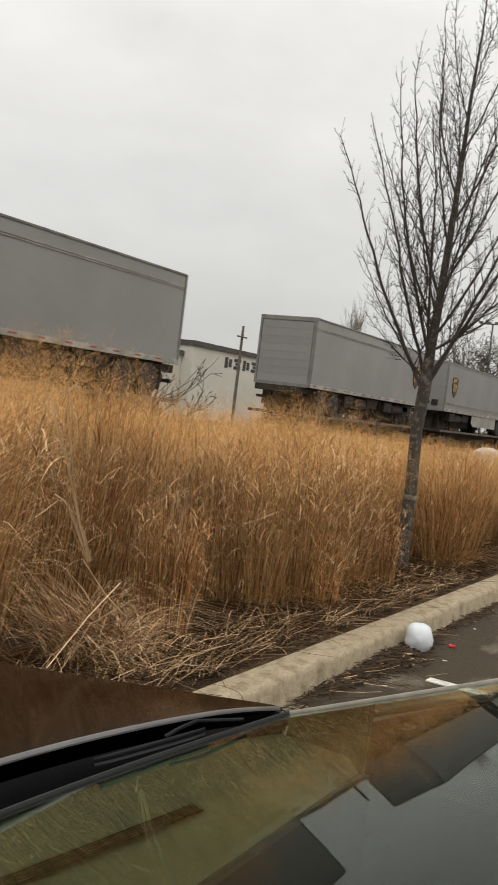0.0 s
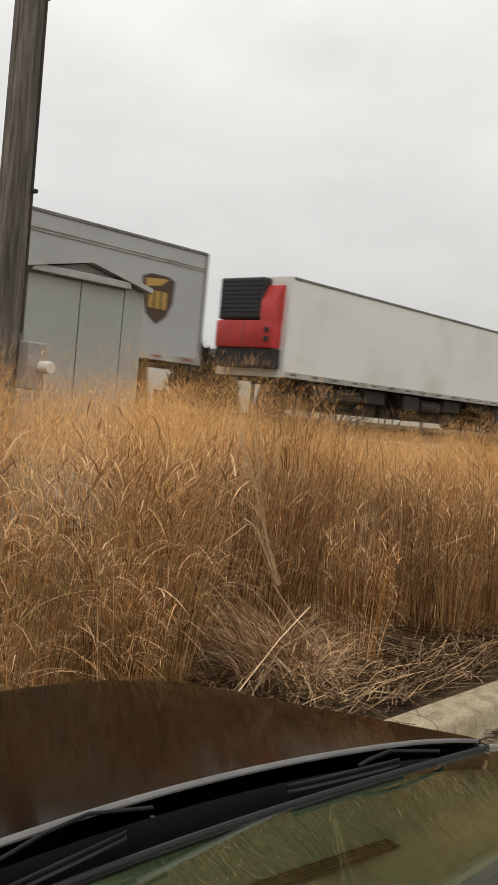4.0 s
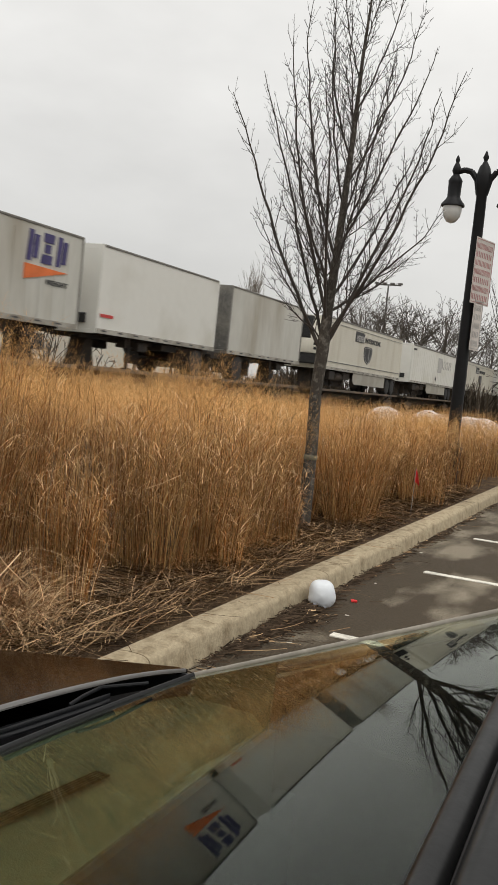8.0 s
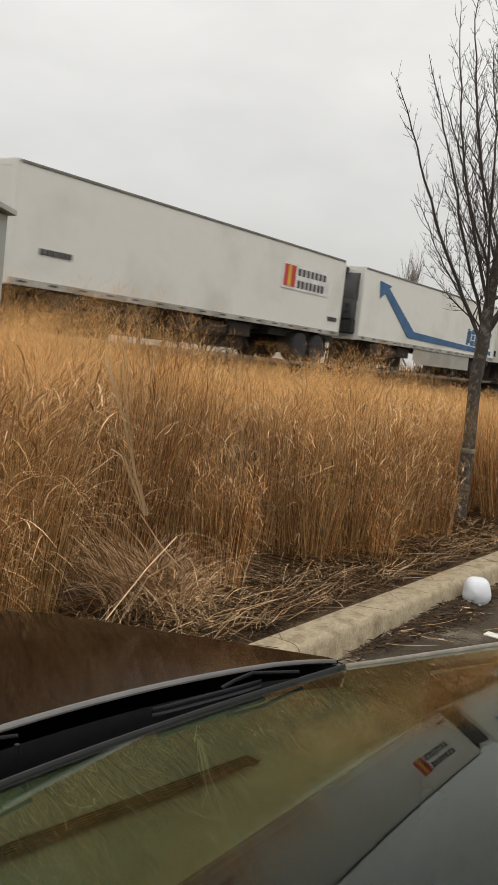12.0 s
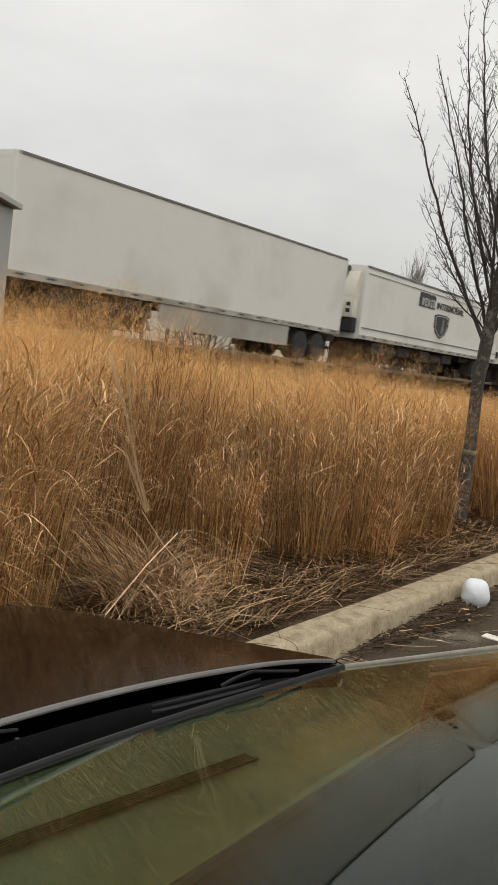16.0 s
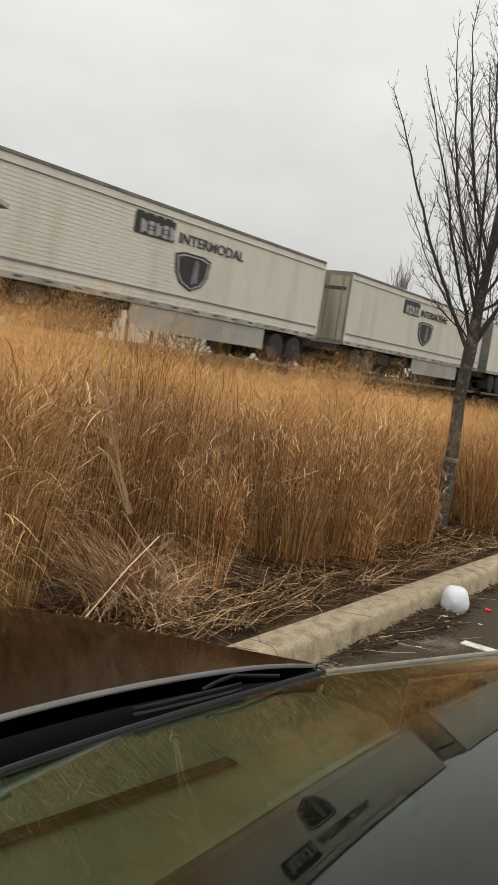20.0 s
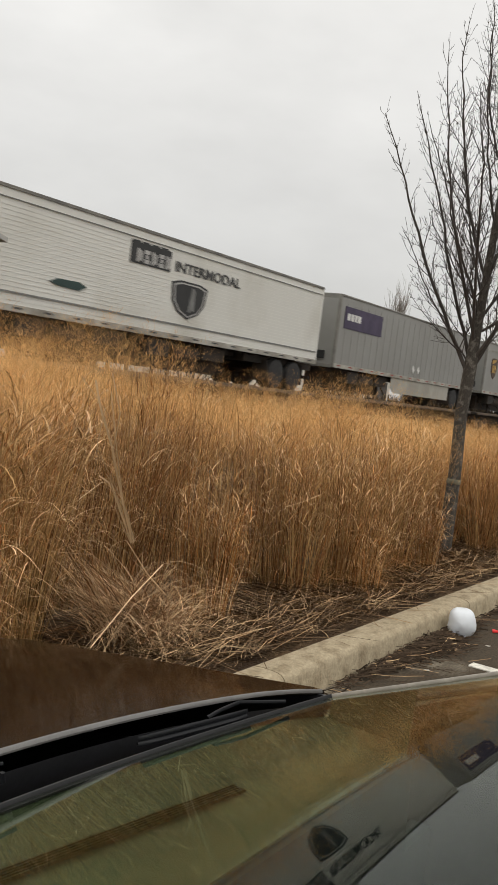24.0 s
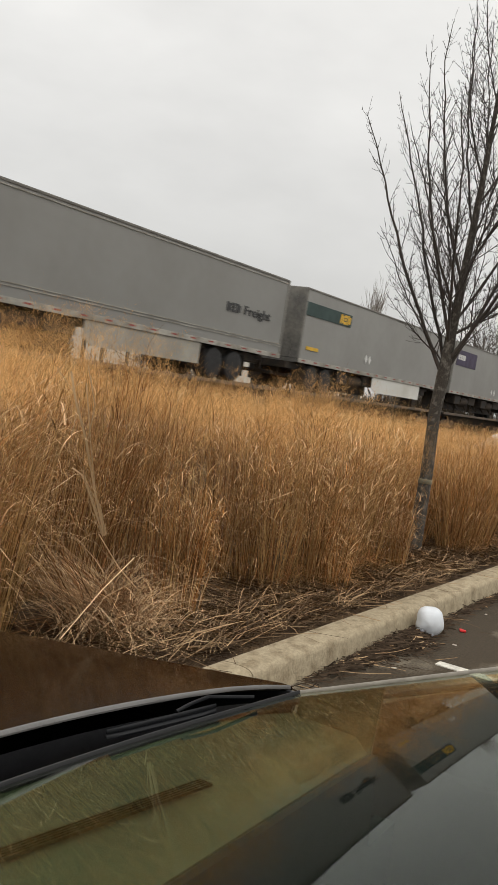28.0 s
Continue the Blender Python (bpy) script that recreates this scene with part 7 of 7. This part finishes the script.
FAR = dict(step=0.7, wander=0.09, rise=0.015, depth=4, kids=(0, 7, 4, 2), ratio=(0, 0.55, 0.5, 0.5), angle=(0, 0.75, 0.75, 0.7), thin=0.55, reach=0.95, least=0.017, leader=0.55)
FAR["from"] = (0, 0.25, 0.2, 0.3)
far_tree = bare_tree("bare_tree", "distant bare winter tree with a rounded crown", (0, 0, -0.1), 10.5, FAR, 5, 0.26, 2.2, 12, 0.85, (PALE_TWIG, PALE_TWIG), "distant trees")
POPLAR = dict(step=0.6, wander=0.05, rise=0.12, depth=3, kids=(0, 9, 5), ratio=(0, 0.45, 0.5), angle=(0, 0.4, 0.5), thin=0.5, reach=0.8, least=0.013, leader=0.6)
POPLAR_BARK = mat("pale_poplar_bark", (0.26, 0.225, 0.19), 0.9, scale=2, fine=10, bump=0)
POPLAR["from"] = (0, 0.15, 0.15)
bare_tree("poplar_tree", "distant slender bare poplar", (117, 52.5, -0.1), 18.0, POPLAR, 9, 0.22, 4.0, 16, 0.24, (POPLAR_BARK, POPLAR_BARK), "distant trees")
rs = random.Random(21)
AZ = ((2, 100), (4, 112), (6, 104), (7.5, 116), (9.2, 108), (10.6, 118), (12.1, 106), (13.5, 117), (14.8, 108), (16.2, 112), (17.3, 104), (36.2, 52), (46.2, 66), (47.6, 62), (49, 60), (50.6, 63), (52.4, 61), (54, 66))
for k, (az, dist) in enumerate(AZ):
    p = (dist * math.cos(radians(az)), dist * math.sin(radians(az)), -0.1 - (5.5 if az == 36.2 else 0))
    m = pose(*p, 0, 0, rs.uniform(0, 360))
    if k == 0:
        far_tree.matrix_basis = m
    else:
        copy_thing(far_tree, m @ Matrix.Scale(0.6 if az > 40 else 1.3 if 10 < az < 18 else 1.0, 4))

# beyond the track
HEDGE = mat("dark_evergreen", (0.022, 0.03, 0.02), 0.9, scale=3, fine=20, vary=0.4, island=0.4, bump=0)
for k, (az, dist, h, r) in enumerate(((43.4, 45, 3.6, 0.9), (44.1, 45.5, 3.9, 1.0), (44.9, 45, 4.3, 1.0), (45.6, 46, 4.9, 1.1))):
    n = 1500
    u = rng.uniform(0, 1, n)
    rr = r * np.sin(np.pi * np.clip(u * 0.85 + 0.15, 0, 1)) ** 0.6 * np.sqrt(rng.uniform(0.4, 1, n))
    a = rng.uniform(0, 2 * np.pi, n)
    root = np.stack([rr * np.cos(a), rr * np.sin(a), u * h], -1)
    v, q, c = blades(root, rng.uniform(0.25, 0.5, n), rng.uniform(0.2, 0.8, n), a + rng.normal(0, 0.4, n), rng.uniform(0.08, 0.2, n), rng.uniform(0, 0.3, n), 3, 1.3)
    ev = thing("evergreen_shrub", "tall dark evergreen shrub by the houses", "shrub", pose(dist * math.cos(radians(az)), dist * math.sin(radians(az)), -0.1), "distant shrubs")
    part("foliage", raw_mesh("foliage", v, q, [HEDGE]), HEDGE, ev)
house = thing("house", "white clapboard house with a dark gabled roof", "house", pose(37.2, 42.5, -0.1, 0, 0, -40))
SIDING = mat("white_siding", (0.6, 0.6, 0.57), 0.7, scale=1, fine=8, vary=0.06, bump=0.1)
bm = bmesh.new()
box(bm, -3, 3, 0, 8, 0, 3.6)
prism(bm, [(-3, 3.6), (3, 3.6), (0, 5.9)], 0, 8)
part("wall", bm, SIDING, house)
bm = bmesh.new()
for s_ in (-1, 1):
    prism(bm, [(s_ * 3.35, 3.35), (0, 5.92), (0, 6.12), (s_ * 3.35, 3.55)], -0.3, 8.3)
part("roof", bm, ROOFD, house)
for x, z in ((-1.6, 1.2), (1.6, 1.2), (0, 3.9)):
    w = part("window", shared(("window", "house"), lambda bm: box(bm, -0.45, 0.45, -0.03, 0.03, 0, 1.2) and None), mat("dark_pane"), house, at=Matrix.Translation((x, 0, z)))
    part("window_frame", shared(("window_frame", "house"), lambda bm: [box(bm, a, a + 0.08, -0.05, 0.02, -0.06, 1.26) for a in (-0.53, 0.45)] + [box(bm, -0.45, 0.45, -0.05, 0.02, b_, b_ + 0.06) for b_ in (-0.06, 1.2)] and None), SIDING, w)
for k, (az, dist, h) in enumerate(((45.4, 34, 4.3), (46.6, 36, 4.8))):
    pl = thing("park_lamp", "dark post lamp with a pale globe", "street lamp", pose(dist * math.cos(radians(az)), dist * math.sin(radians(az)), -0.1), "lamps beyond the track")
    bm = bmesh.new()
    lathe(bm, [(0.16, 0), (0.14, 0.6), (0.07, 0.8), (0.055, h - 0.5), (0.1, h - 0.45)], 12)
    part("pole", bm, BLACKMETAL, pl, smooth=True)
    bm = bmesh.new()
    lathe(bm, [(0.1, h - 0.44), (0.24, h - 0.2), (0.22, h), (0.06, h + 0.2), (0.0, h + 0.28)], 14)
    part("globe", bm, mat("frosted_globe"), pl, smooth=True)
for k, (x, y, sx, sy, h) in enumerate(((27.5, 7.6, 1.6, 1.3, 1.25), (27.2, 5.9, 1.5, 1.0, 1.36), (28.6, 4.9, 1.7, 1.2, 1.3))):
    bm = bmesh.new()
    bmesh.ops.create_icosphere(bm, subdivisions=4, radius=1.0)
    for v in bm.verts:
        p = v.co.copy()
        kk = 1 + 0.22 * noise.noise(p * 1.6 + Vector((k * 9, 0, 0))) + 0.06 * noise.noise(p * 6)
        v.co = Vector((p.x * sx, p.y * sy, max(-0.02, p.z) * h)) * kk
    solid("snow_bank", bm, mat("old_snow", (0.74, 0.74, 0.73), 0.8, scale=1.5, fine=12, vary=0.06, second=(0.6, 0.58, 0.54), bump=0.4, bump_scale=8), "low heap of old greyish white snow", "snow bank", smooth=True, m=pose(x, y, -0.06), group="snow by the lot")

mast = thing("light_mast", "tall distant floodlight mast with a crossbar", "light mast", pose(111.2, 31.6, -0.1))
bm = bmesh.new()
tube(bm, (0, 0, 0), (0, 0, 15.1), 0.16, 0.1, n=10)
part("pole", bm, mat("weathered_mast", (0.14, 0.13, 0.12), 0.7, scale=2, fine=10), mast)
bm = bmesh.new()
box(bm, -0.1, 0.1, -1.6, 1.6, 14.95, 15.1)
for y in (-1.5, -0.5, 0.5, 1.5):
    box(bm, -0.2, 0.2, y - 0.25, y + 0.25, 15.1, 15.3)
part("crossbar", bm, mat("weathered_mast", (0.14, 0.13, 0.12), 0.7, scale=2, fine=10), mast)
for x, y, h in ((41, 36.3, 6.8), (42, 35.7, 6.0), (46, 37, 6.4), (62, 37.2, 7.8)):
    ph = thing("power_pole", "thin distant wooden power pole", "utility pole", pose(x, y, -0.1), "distant power poles")
    bm = bmesh.new()
    tube(bm, (0, 0, 0), (0, 0, h), 0.14, 0.1, n=8)
    part("shaft", bm, POLEWOOD, ph)
    bm = bmesh.new()
    box(bm, -0.7, 0.7, -0.05, 0.05, h - 0.9, h - 0.8)
    part("crossarm", bm, POLEWOOD, ph)

# brush along the far side of the fields
BRUSH = mat("far_brush", (0.1, 0.08, 0.06), 0.95, scale=0.5, fine=4, vary=0.3, island=0.45, bump=0, spec=0.05)
n = 9000
az = np.radians(rng.uniform(-6, 34, n))
dist = rng.uniform(84, 97, n)
root = np.stack([dist * np.cos(az), dist * np.sin(az), np.full(n, -0.15)], -1)
v, q, c = blades(root, rng.uniform(1.2, 3.4, n) * (1 + 0.3 * np.sin(az * 40)), rng.uniform(0, 0.4, n), rng.uniform(0, 2 * np.pi, n), rng.uniform(0.08, 0.3, n), rng.uniform(0, 0.4, n), 3, 1.4)
tagged(new("far_brush", raw_mesh("far_brush", v, q, [BRUSH])), "low brown winter brush along the fields", "shrub", kind="stuff")
for k, (x, y, s_) in enumerate(((6.45, 2.03, 0.02), (6.3, 1.95, 0.014), (6.6, 1.9, 0.016), (5.6, 1.98, 0.018), (7.9, 2.05, 0.02), (9.9, 2.1, 0.025))):
    bm = bmesh.new()
    sheet(bm, lambda u, v: ((u - 0.5) * s_ * 2, (v - 0.5) * s_, 0.006 + s_ * 0.3 * (u - 0.5) ** 2 + 0.002 * math.sin(9 * v + k)), 5, 4, 0.001)
    solid("paper_scrap", bm, mat("dirty_paper", (0.6, 0.56, 0.48), 0.9, scale=30, fine=100, vary=0.1), "small crumpled scrap of dirty white paper", "litter", m=pose(x, y, 0.0, 0, 0, k * 47), group="scraps in the gutter")


def motions():
    """The train runs past at a steady pace."""
    times = [0.0, 1.0, 2.0, 3.0, 3.5, 4.0, 4.5, 5.0, 5.5, 6.0, 8.0, 12.0, 16.0, 20.0, 24.0, 28.0]
    for ob, s, y, z in MOVING:
        walk(ob, [(t, pose(s - run(t), y, z)) for t in times])


motions()
